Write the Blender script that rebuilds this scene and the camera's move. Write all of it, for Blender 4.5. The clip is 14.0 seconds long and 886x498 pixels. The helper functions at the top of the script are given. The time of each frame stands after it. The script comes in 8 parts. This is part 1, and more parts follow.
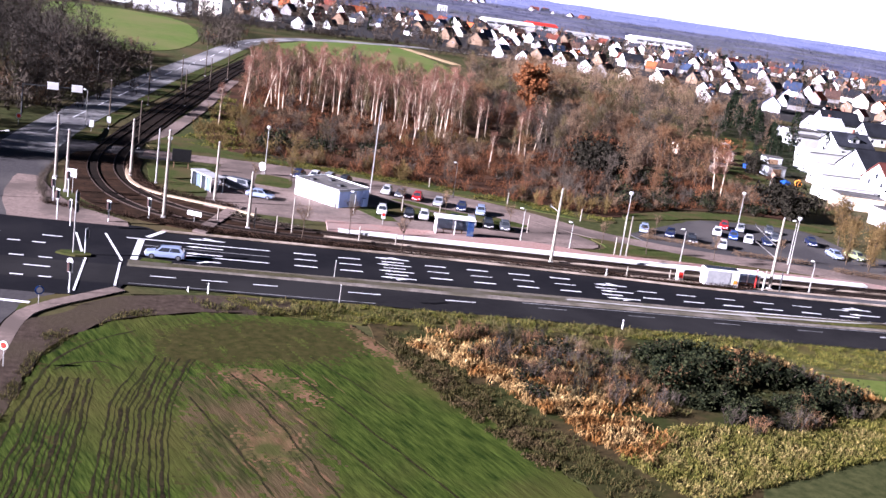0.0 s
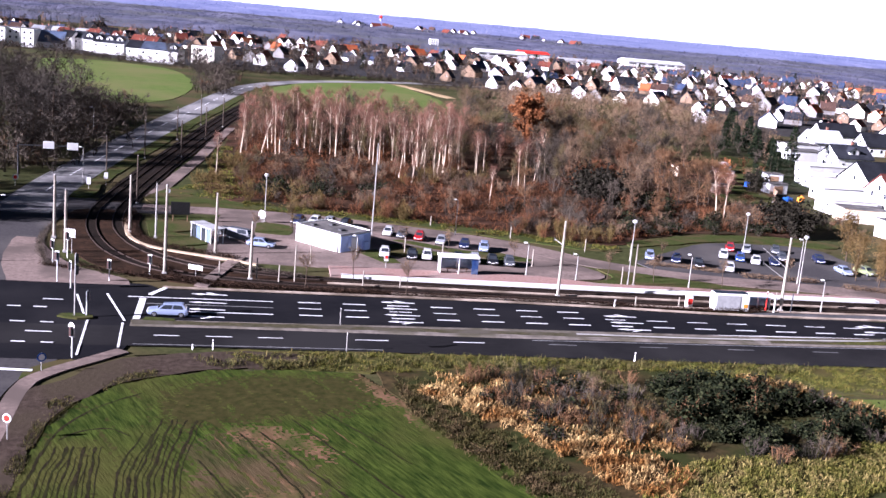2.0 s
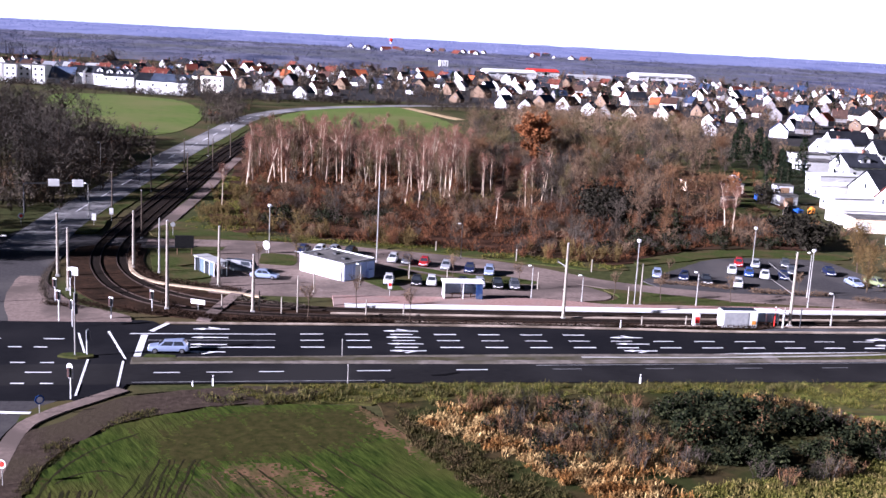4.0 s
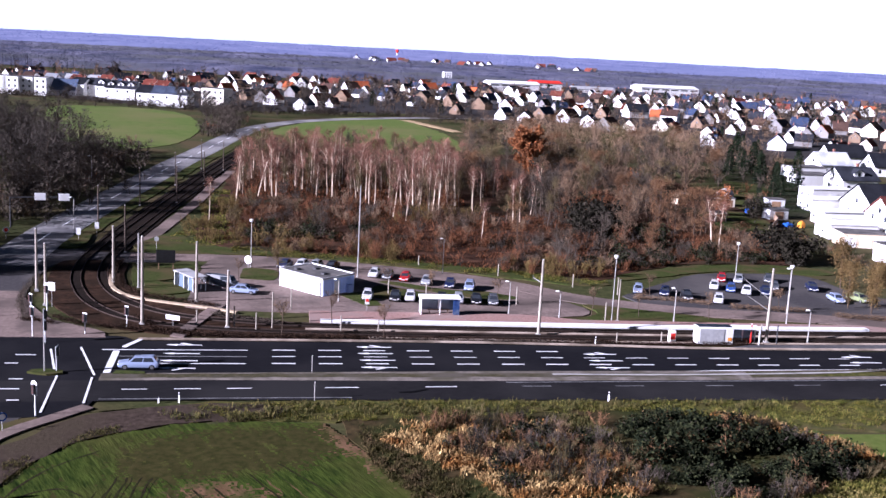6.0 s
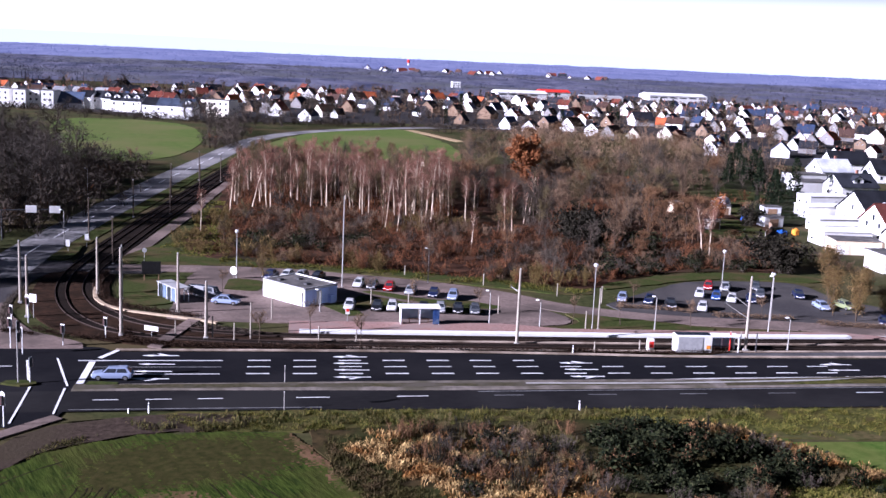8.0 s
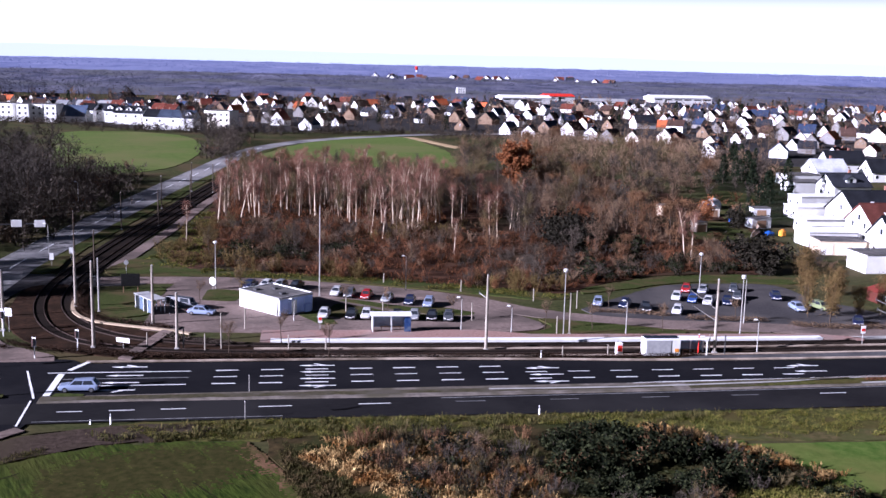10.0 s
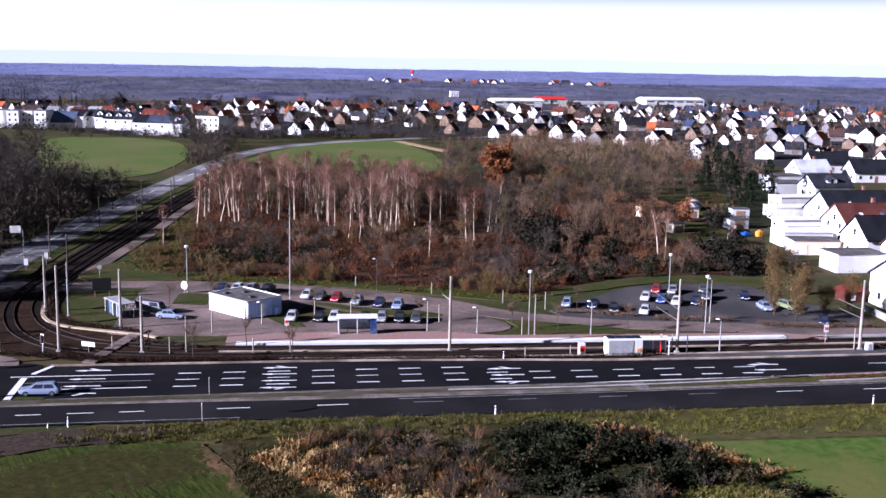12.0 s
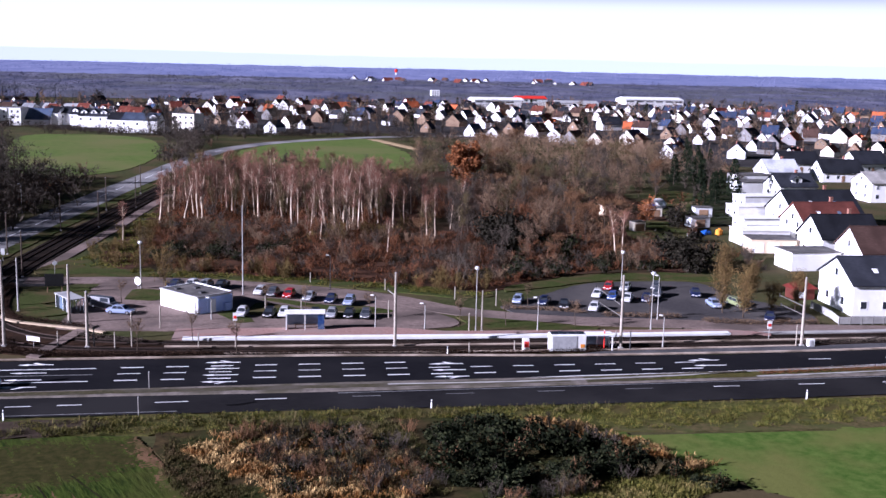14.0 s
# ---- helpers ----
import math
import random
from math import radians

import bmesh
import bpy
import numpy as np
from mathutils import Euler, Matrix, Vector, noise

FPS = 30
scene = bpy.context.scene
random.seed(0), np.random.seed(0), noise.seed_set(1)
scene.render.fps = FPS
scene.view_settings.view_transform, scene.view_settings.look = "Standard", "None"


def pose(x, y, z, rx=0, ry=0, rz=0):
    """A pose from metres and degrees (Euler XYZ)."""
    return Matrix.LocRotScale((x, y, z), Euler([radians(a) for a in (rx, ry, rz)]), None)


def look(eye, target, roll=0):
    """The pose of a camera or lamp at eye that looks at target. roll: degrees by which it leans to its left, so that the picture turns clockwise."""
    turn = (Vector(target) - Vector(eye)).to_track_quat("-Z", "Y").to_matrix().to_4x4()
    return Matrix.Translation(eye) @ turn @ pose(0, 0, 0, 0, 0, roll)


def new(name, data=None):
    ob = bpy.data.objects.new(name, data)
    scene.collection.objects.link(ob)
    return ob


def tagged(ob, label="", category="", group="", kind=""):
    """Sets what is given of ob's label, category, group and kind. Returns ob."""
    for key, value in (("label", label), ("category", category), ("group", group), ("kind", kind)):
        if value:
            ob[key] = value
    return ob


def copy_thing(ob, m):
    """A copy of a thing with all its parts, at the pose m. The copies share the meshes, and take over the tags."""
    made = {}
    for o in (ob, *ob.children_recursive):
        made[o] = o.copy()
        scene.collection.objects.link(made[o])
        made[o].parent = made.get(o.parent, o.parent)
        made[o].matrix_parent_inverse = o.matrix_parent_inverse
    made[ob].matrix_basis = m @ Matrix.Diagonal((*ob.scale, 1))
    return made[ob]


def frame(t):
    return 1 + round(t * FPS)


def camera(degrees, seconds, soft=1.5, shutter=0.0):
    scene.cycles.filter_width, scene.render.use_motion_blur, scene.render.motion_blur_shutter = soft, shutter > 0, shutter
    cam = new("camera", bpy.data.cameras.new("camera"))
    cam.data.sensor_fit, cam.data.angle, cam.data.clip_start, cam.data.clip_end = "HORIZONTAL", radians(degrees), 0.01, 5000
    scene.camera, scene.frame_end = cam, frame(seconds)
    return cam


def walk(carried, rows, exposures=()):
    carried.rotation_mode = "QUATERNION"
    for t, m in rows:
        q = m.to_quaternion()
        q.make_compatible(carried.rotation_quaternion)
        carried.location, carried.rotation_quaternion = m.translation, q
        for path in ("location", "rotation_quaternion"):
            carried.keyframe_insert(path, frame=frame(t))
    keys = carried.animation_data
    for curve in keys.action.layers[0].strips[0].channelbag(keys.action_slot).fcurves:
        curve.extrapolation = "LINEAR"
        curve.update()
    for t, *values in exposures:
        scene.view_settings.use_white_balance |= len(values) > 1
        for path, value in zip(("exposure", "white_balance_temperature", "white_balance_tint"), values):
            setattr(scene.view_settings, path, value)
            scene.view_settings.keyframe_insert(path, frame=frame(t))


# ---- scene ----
cam = camera(44.5, 14.0, soft=1.5)
PATH = [
    (0, (-1.159, -0.407, 34.364), (-0.811, 1.503, 33.886), 8.4),
    (0.5, (-1.507, 0.387, 34.613), (-1.174, 2.304, 34.149), 7.7),
    (1, (-1.698, 0.888, 34.87), (-1.348, 2.804, 34.415), 7.0),
    (1.5, (-1.372, 1.017, 34.981), (-1.023, 2.938, 34.545), 6.0),
    (2, (-1.043, 1.308, 35.098), (-0.706, 3.234, 34.675), 5.1),
    (2.5, (-0.602, 1.566, 35.281), (-0.254, 3.493, 34.872), 4.3),
    (3, (-0.358, 1.958, 35.398), (-0.021, 3.888, 34.999), 3.8),
    (3.2, (-0.092, 2.059, 35.417), (0.237, 3.994, 35.029), 3.6),
    (5.3, (3.601, 1.618, 36.693), (3.881, 3.56, 36.303), 2.7),
    (5.5, (4.095, 1.565, 36.718), (4.373, 3.508, 36.331), 3.0),
    (6, (5.225, 1.313, 36.801), (5.513, 3.257, 36.43), 3.0),
    (6.5, (6.485, 1.135, 36.981), (6.761, 3.083, 36.621), 2.6),
    (7, (7.597, 0.856, 37.006), (7.863, 2.805, 36.642), 2.3),
    (7.5, (8.631, 0.564, 36.956), (8.903, 2.512, 36.593), 2.2),
    (8, (9.947, 0.296, 37.107), (10.208, 2.247, 36.752), 2.5),
    (8.2, (10.558, 0.237, 37.152), (10.815, 2.187, 36.789), 2.9),
    (10.3, (16.431, -1.771, 37.804), (16.673, 0.185, 37.461), 1.1),
    (10.5, (16.8, -1.875, 37.807), (17.065, 0.078, 37.466), 1.4),
    (11, (17.679, -2.094, 37.853), (17.936, -0.141, 37.509), 1.0),
    (11.5, (19.049, -2.644, 37.802), (19.295, -0.689, 37.459), 1.3),
    (12, (20.402, -3.147, 37.862), (20.639, -1.19, 37.523), 1.0),
    (12.5, (21.562, -3.471, 37.988), (21.811, -1.515, 37.649), 1.1),
    (13, (22.997, -3.94, 37.91), (23.23, -1.981, 37.579), 0.9),
    (13.5, (24.239, -4.425, 37.795), (24.478, -2.468, 37.454), 1.1),
    (14, (25.625, -4.916, 37.746), (25.888, -2.962, 37.406), 1.3),
]
walk(cam, [(t, look(eye, target, roll)) for t, eye, target, roll in PATH], [(0, 2.30, 5240, 33), (3, 2.03, 5170, 33), (5.5, 1.79, 5080, 33), (14, 1.44, 4990, 33)])

# ---- light: low winter sun from the left, clear hazy sky ----
SUN_AZ, SUN_EL = radians(255), radians(20)
world = bpy.data.worlds.new("sky")
scene.world = world
world.use_nodes = True
_nt = world.node_tree
_sky = _nt.nodes.new("ShaderNodeTexSky")
_sky.sky_type = "NISHITA"
_sky.sun_disc = False
_sky.sun_elevation, _sky.sun_rotation = SUN_EL, SUN_AZ
_sky.air_density, _sky.dust_density, _sky.ozone_density = 1.0, 0.4, 2.5
# white haze low over the whole horizon
_geo, _sep, _low, _haze = _nt.nodes.new("ShaderNodeTexCoord"), _nt.nodes.new("ShaderNodeSeparateXYZ"), _nt.nodes.new("ShaderNodeMapRange"), _nt.nodes.new("ShaderNodeMix")
_low.interpolation_type = "SMOOTHSTEP"
_low.inputs[1].default_value, _low.inputs[2].default_value, _low.inputs[3].default_value, _low.inputs[4].default_value = 0.045, 0.08, 0.97, 0.0
_haze.data_type = "RGBA"
_haze.inputs[7].default_value = (84.0, 84.0, 85.0, 1)
_nt.links.new(_geo.outputs["Generated"], _sep.inputs[0])
_nt.links.new(_sep.outputs[2], _low.inputs[0])
_nt.links.new(_low.outputs[0], _haze.inputs[0])
_nt.links.new(_sky.outputs[0], _haze.inputs[6])
_nt.links.new(_haze.outputs[2], _nt.nodes["Background"].inputs[0])
_nt.nodes["Background"].inputs[1].default_value = 0.005
_sun = bpy.data.lights.new("sun", "SUN")
_sun.energy, _sun.angle, _sun.color = 5.0, radians(0.53), (1.0, 0.91, 0.78)
sun = new("sun", _sun)
_sd = Vector((math.sin(SUN_AZ) * math.cos(SUN_EL), math.cos(SUN_AZ) * math.cos(SUN_EL), math.sin(SUN_EL)))
sun.matrix_world = look(_sd * 300, (0, 0, 0))


# ---- materials ----
def material(name, c1, c2, scale=1.0, rough=0.85, bump=0.0, c3=None, big=0.08, metal=0.0, vary=0.0, stretch=None, spec=0.05, tint=False, turn=None):
    """A node material: two colours mixed by fine noise, a third by broad noise, bump, and some variation from object to object."""
    m = bpy.data.materials.new(name)
    m.use_nodes = True
    n, l = m.node_tree.nodes, m.node_tree.links
    b = n["Principled BSDF"]
    b.inputs["Roughness"].default_value, b.inputs["Metallic"].default_value = rough, metal
    b.inputs["Specular IOR Level"].default_value = spec
    tc = n.new("ShaderNodeTexCoord")
    mp = n.new("ShaderNodeMapping")
    l.new(tc.outputs["Object"], mp.inputs[0])
    if stretch:
        mp.inputs["Scale"].default_value = stretch
    if turn is not None:
        mp.vector_type = "TEXTURE"
        mp.inputs["Rotation"].default_value = (0, 0, radians(turn))
    fine = n.new("ShaderNodeTexNoise")
    fine.inputs["Scale"].default_value, fine.inputs["Detail"].default_value = scale, 6
    fine.inputs["Roughness"].default_value = 0.65
    l.new(mp.outputs[0], fine.inputs[0])
    ramp = n.new("ShaderNodeValToRGB")
    ramp.color_ramp.elements[0].position, ramp.color_ramp.elements[1].position = 0.35, 0.65
    ramp.color_ramp.elements[0].color, ramp.color_ramp.elements[1].color = (*c1, 1), (*c2, 1)
    l.new(fine.outputs[0], ramp.inputs[0])
    out = ramp.outputs[0]
    if c3:
        broad = n.new("ShaderNodeTexNoise")
        broad.inputs["Scale"].default_value, broad.inputs["Detail"].default_value = big, 4
        l.new(tc.outputs["Object"], broad.inputs[0])
        r2 = n.new("ShaderNodeValToRGB")
        r2.color_ramp.elements[0].position, r2.color_ramp.elements[1].position = 0.45, 0.62
        l.new(broad.outputs[0], r2.inputs[0])
        mx = n.new("ShaderNodeMix")
        mx.data_type = "RGBA"
        l.new(r2.outputs[0], mx.inputs[0])
        l.new(out, mx.inputs[6])
        mx.inputs[7].default_value = (*c3, 1)
        out = mx.outputs[2]
    if vary or tint:
        oi = n.new("ShaderNodeObjectInfo")
        if tint:
            mu = n.new("ShaderNodeMix")
            mu.data_type, mu.blend_type = "RGBA", "MULTIPLY"
            mu.inputs[0].default_value = 1
            l.new(out, mu.inputs[6])
            l.new(oi.outputs["Color"], mu.inputs[7])
            out = mu.outputs[2]
        if vary:
            hs = n.new("ShaderNodeHueSaturation")
            mr = n.new("ShaderNodeMapRange")
            mr.inputs[3].default_value, mr.inputs[4].default_value = 1 - vary, 1 + vary
            l.new(oi.outputs["Random"], mr.inputs[0])
            l.new(mr.outputs[0], hs.inputs["Value"])
            l.new(out, hs.inputs["Color"])
            out = hs.outputs[0]
    l.new(out, b.inputs["Base Color"])
    if bump:
        bp = n.new("ShaderNodeBump")
        bp.inputs["Strength"].default_value, bp.inputs["Distance"].default_value = bump, 0.08
        l.new(fine.outputs[0], bp.inputs["Height"])
        l.new(bp.outputs[0], b.inputs["Normal"])
    return m


def island_material(name, c1, c2, rough=0.85, spec=0.04, c3=None, patchy=None):
    """For joined leaves and twigs: a colour of its own for each."""
    m = bpy.data.materials.new(name)
    m.use_nodes = True
    n, l = m.node_tree.nodes, m.node_tree.links
    b = n["Principled BSDF"]
    b.inputs["Roughness"].default_value, b.inputs["Specular IOR Level"].default_value = rough, spec
    g, oi, hs = n.new("ShaderNodeNewGeometry"), n.new("ShaderNodeObjectInfo"), n.new("ShaderNodeHueSaturation")
    r = n.new("ShaderNodeValToRGB")
    r.color_ramp.elements[0].color, r.color_ramp.elements[1].color = (*c1, 1), (*c2, 1)
    if c3:
        e = r.color_ramp.elements.new(0.5)
        e.color = (*c3, 1)
    l.new(g.outputs["Random Per Island"], r.inputs[0])
    mr = n.new("ShaderNodeMapRange")
    mr.inputs[3].default_value, mr.inputs[4].default_value = 0.72, 1.3
    l.new(oi.outputs["Random"], mr.inputs[0])
    l.new(mr.outputs[0], hs.inputs["Value"])
    l.new(r.outputs[0], hs.inputs["Color"])
    out = hs.outputs[0]
    if patchy:
        tc, nz, rp, mx = n.new("ShaderNodeTexCoord"), n.new("ShaderNodeTexNoise"), n.new("ShaderNodeValToRGB"), n.new("ShaderNodeMix")
        nz.inputs["Scale"].default_value, nz.inputs["Detail"].default_value = 0.45, 3
        rp.color_ramp.elements[0].position, rp.color_ramp.elements[1].position = 0.38, 0.58
        rp.color_ramp.elements[0].color, rp.color_ramp.elements[1].color = (1, 1, 1, 1), (*patchy, 1)
        mx.data_type, mx.blend_type = "RGBA", "MULTIPLY"
        mx.inputs[0].default_value = 1
        l.new(tc.outputs["Object"], nz.inputs[0])
        l.new(nz.outputs[0], rp.inputs[0])
        l.new(out, mx.inputs[6])
        l.new(rp.outputs[0], mx.inputs[7])
        out = mx.outputs[2]
    l.new(out, b.inputs["Base Color"])
    return m


M = {}
M["meadow"] = material("meadow", (0.026, 0.032, 0.010), (0.06, 0.062, 0.022), 0.9, 0.95, 0.5, (0.07, 0.055, 0.026), 0.05)
M["verge"] = material("verge", (0.028, 0.035, 0.007), (0.100, 0.092, 0.026), 1.6, 0.95, 0.8, (0.066, 0.054, 0.018), 0.2)
M["lawn"] = material("lawn", (0.026, 0.038, 0.008), (0.054, 0.062, 0.017), 2.0, 0.95, 0.4, (0.066, 0.054, 0.022), 0.22)
M["asphalt"] = material("asphalt", (0.0060, 0.0060, 0.0076), (0.0102, 0.0102, 0.0124), 3.0, 0.92, 0.1, (0.0136, 0.0132, 0.0148), 0.07, stretch=(0.3, 1.5, 1), spec=0.05)
M["grey_asphalt"] = material("grey_asphalt", (0.0100, 0.0096, 0.0104), (0.0165, 0.0158, 0.0164), 3.0, 0.92, 0.1, (0.0215, 0.0206, 0.0208), 0.07, stretch=(0.3, 1.5, 1))
M["old_asphalt"] = material("old_asphalt", (0.042, 0.039, 0.040), (0.062, 0.058, 0.058), 2.0, 0.9, 0.15, (0.078, 0.072, 0.068), 0.1)
M["pale_asphalt"] = material("pale_asphalt", (0.142, 0.108, 0.092), (0.222, 0.170, 0.146), 1.6, 0.9, 0.15, (0.105, 0.083, 0.071), 0.12)
M["concrete"] = material("concrete", (0.32, 0.31, 0.29), (0.42, 0.41, 0.38), 3.0, 0.9, 0.1, (0.27, 0.26, 0.25), 0.3)
M["kerb"] = material("kerb", (0.36, 0.29, 0.225), (0.50, 0.41, 0.325), 1.0, 0.9, 0.1, (0.17, 0.135, 0.10), 0.2)
M["white_line"] = material("white_line", (0.74, 0.74, 0.74), (0.88, 0.88, 0.88), 4.0, 0.6, 0.0, (0.66, 0.66, 0.66), 0.5)
M["worn_line"] = material("worn_line", (0.14, 0.14, 0.14), (0.28, 0.28, 0.28), 4.0, 0.7, 0.0, (0.12, 0.12, 0.12), 0.5)
M["paving_pink"] = material("paving_pink", (0.23, 0.14, 0.115), (0.33, 0.21, 0.18), 2.5, 0.85, 0.1, (0.26, 0.19, 0.165), 0.2)
M["ballast"] = material("ballast", (0.005, 0.004, 0.003), (0.020, 0.014, 0.011), 3.0, 0.95, 0.8, (0.014, 0.010, 0.007), 0.2)
M["track_grass"] = material("track_grass", (0.013, 0.008, 0.005), (0.052, 0.028, 0.016), 1.2, 0.95, 0.8, (0.020, 0.012, 0.007), 0.3)
M["rail"] = material("rail", (0.03, 0.022, 0.018), (0.07, 0.05, 0.04), 4.0, 0.6, 0, metal=0.4)
M["earth"] = material("earth", (0.028, 0.020, 0.015), (0.066, 0.048, 0.036), 1.5, 0.95, 0.8, (0.048, 0.037, 0.024), 0.1)
M["red_earth"] = material("red_earth", (0.065, 0.046, 0.018), (0.16, 0.088, 0.050), 1.2, 0.95, 0.5, (0.05, 0.052, 0.014), 0.3, stretch=(0.5, 2.5, 1), turn=25)
M["dry_ground"] = material("dry_ground", (0.020, 0.016, 0.007), (0.062, 0.044, 0.018), 0.8, 0.95, 0.9, (0.026, 0.030, 0.008), 0.15)
M["garden_ground"] = material("garden_ground", (0.012, 0.014, 0.006), (0.040, 0.038, 0.020), 0.5, 0.95, 0.5, (0.020, 0.028, 0.008), 0.15)
M["dry_track"] = material("dry_track", (0.050, 0.048, 0.016), (0.105, 0.082, 0.036), 1.2, 0.95, 0.5, (0.060, 0.066, 0.020), 0.2)
M["wood_floor"] = material("wood_floor", (0.022, 0.012, 0.008), (0.080, 0.040, 0.022), 0.35, 0.95, 0.9, (0.030, 0.024, 0.012), 0.05)
M["steel"] = material("steel", (0.30, 0.29, 0.27), (0.40, 0.385, 0.355), 2.0, 0.6, 0, (0.26, 0.25, 0.23), 0.6, spec=0.3)
M["concrete_pole"] = material("concrete_pole", (0.30, 0.265, 0.215), (0.40, 0.36, 0.30), 2.0, 0.85, 0.05, (0.24, 0.21, 0.17), 0.4)
M["dark_metal"] = material("dark_metal", (0.03, 0.03, 0.032), (0.05, 0.05, 0.052), 3.0, 0.5, 0, spec=0.5)
M["white_paint"] = material("white_paint", (0.74, 0.74, 0.73), (0.82, 0.82, 0.80), 2.0, 0.6, 0, (0.68, 0.67, 0.64), 0.5)
M["grey_panel"] = material("grey_panel", (0.30, 0.30, 0.30), (0.38, 0.38, 0.38), 2.0, 0.6, 0)
M["red_paint"] = material("red_paint", (0.55, 0.03, 0.02), (0.65, 0.05, 0.03), 2.0, 0.5, 0)
M["blue_paint"] = material("blue_paint", (0.02, 0.07, 0.28), (0.03, 0.10, 0.36), 2.0, 0.5, 0)
M["orange_paint"] = material("orange_paint", (0.65, 0.22, 0.02), (0.75, 0.3, 0.04), 2.0, 0.5, 0)
M["render_wall"] = material("render_wall", (0.78, 0.77, 0.75), (0.86, 0.855, 0.84), 0.8, 0.9, 0.05, (0.74, 0.73, 0.70), 0.15, tint=True)
M["roof_tile"] = material("roof_tile", (0.75, 0.75, 0.75), (1.0, 1.0, 1.0), 1.4, 0.8, 0.3, (0.6, 0.6, 0.6), 0.25, tint=True, vary=0.2, stretch=(1, 1, 4))
M["flat_roof"] = material("flat_roof", (0.07, 0.068, 0.068), (0.11, 0.105, 0.10), 1.0, 0.9, 0.1, (0.15, 0.14, 0.13), 0.3)
M["brick"] = material("brick", (0.22, 0.10, 0.07), (0.30, 0.15, 0.11), 3.0, 0.9, 0.1)
M["timber"] = material("timber", (0.20, 0.12, 0.07), (0.32, 0.21, 0.13), 3.0, 0.85, 0.1, stretch=(6, 1, 1))
M["bark"] = material("bark", (0.05, 0.036, 0.026), (0.105, 0.08, 0.058), 3.0, 0.95, 0.4, stretch=(1, 1, 0.3), vary=0.2)
M["birch_bark"] = material("birch_bark", (0.42, 0.33, 0.23), (0.74, 0.62, 0.47), 1.2, 0.8, 0.2, (0.22, 0.15, 0.10), 0.5, stretch=(1, 1, 2.5), vary=0.2)
M["birch_twig"] = island_material("birch_twig", (0.135, 0.064, 0.045), (0.29, 0.155, 0.106), c3=(0.20, 0.105, 0.072))
M["twig"] = island_material("twig", (0.098, 0.065, 0.040), (0.198, 0.132, 0.081), c3=(0.142, 0.096, 0.059))
M["dark_twig"] = island_material("dark_twig", (0.040, 0.033, 0.025), (0.092, 0.074, 0.056), c3=(0.064, 0.052, 0.040))
M["russet_twig"] = island_material("russet_twig", (0.075, 0.034, 0.017), (0.21, 0.096, 0.043), c3=(0.13, 0.058, 0.027))
M["yellow_leaf"] = island_material("yellow_leaf", (0.075, 0.050, 0.020), (0.165, 0.108, 0.042), c3=(0.115, 0.074, 0.030))
M["orange_leaf"] = island_material("orange_leaf", (0.13, 0.048, 0.018), (0.33, 0.135, 0.050), c3=(0.22, 0.086, 0.032))
M["green_leaf"] = island_material("green_leaf", (0.004, 0.006, 0.003), (0.036, 0.040, 0.017), 0.95, 0.03, c3=(0.012, 0.015, 0.007))
M["conifer"] = island_material("conifer", (0.006, 0.010, 0.006), (0.024, 0.031, 0.014), c3=(0.012, 0.018, 0.009))
M["reed"] = island_material("reed", (0.055, 0.033, 0.013), (0.58, 0.41, 0.17), c3=(0.26, 0.170, 0.066), patchy=(0.50, 0.34, 0.22))
M["grass_blade"] = island_material("grass_blade", (0.034, 0.048, 0.008), (0.23, 0.19, 0.050), c3=(0.098, 0.104, 0.020), patchy=(0.62, 0.60, 0.5))
M["brown_blade"] = island_material("brown_blade", (0.028, 0.020, 0.010), (0.125, 0.085, 0.040), c3=(0.064, 0.046, 0.021), patchy=(0.6, 0.75, 0.5))
M["bracken"] = island_material("bracken", (0.036, 0.018, 0.010), (0.16, 0.066, 0.027), c3=(0.080, 0.035, 0.016))
# the haze over the plain is put into this violet-blue base colour
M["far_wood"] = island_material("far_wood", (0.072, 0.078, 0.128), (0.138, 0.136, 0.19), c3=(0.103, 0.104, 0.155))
M["tyre"] = material("tyre", (0.012, 0.012, 0.012), (0.02, 0.02, 0.02), 5, 0.9)
M["rim"] = material("rim", (0.35, 0.35, 0.36), (0.45, 0.45, 0.46), 5, 0.35, metal=0.8)
M["lamp_glass"] = material("lamp_glass", (0.7, 0.7, 0.7), (0.8, 0.8, 0.8), 5, 0.2, spec=0.6)
M["tail_glass"] = material("tail_glass", (0.35, 0.01, 0.01), (0.45, 0.02, 0.02), 5, 0.2, spec=0.6)
M["car_paint"] = material("car_paint", (0.92, 0.92, 0.92), (1, 1, 1), 1.0, 0.3, tint=True, spec=0.6)
M["car_paint"].node_tree.nodes["Principled BSDF"].inputs["Coat Weight"].default_value = 0.6
M["window_glass"] = material("window_glass", (0.02, 0.024, 0.03), (0.035, 0.04, 0.048), 0.8, 0.06, spec=0.7)
M["soft_glass"] = material("soft_glass", (0.22, 0.30, 0.42), (0.30, 0.38, 0.50), 0.8, 0.1, spec=0.6)
_m = M["soft_glass"].node_tree.nodes["Principled BSDF"]
_m.inputs["Transmission Weight"].default_value = 0.55


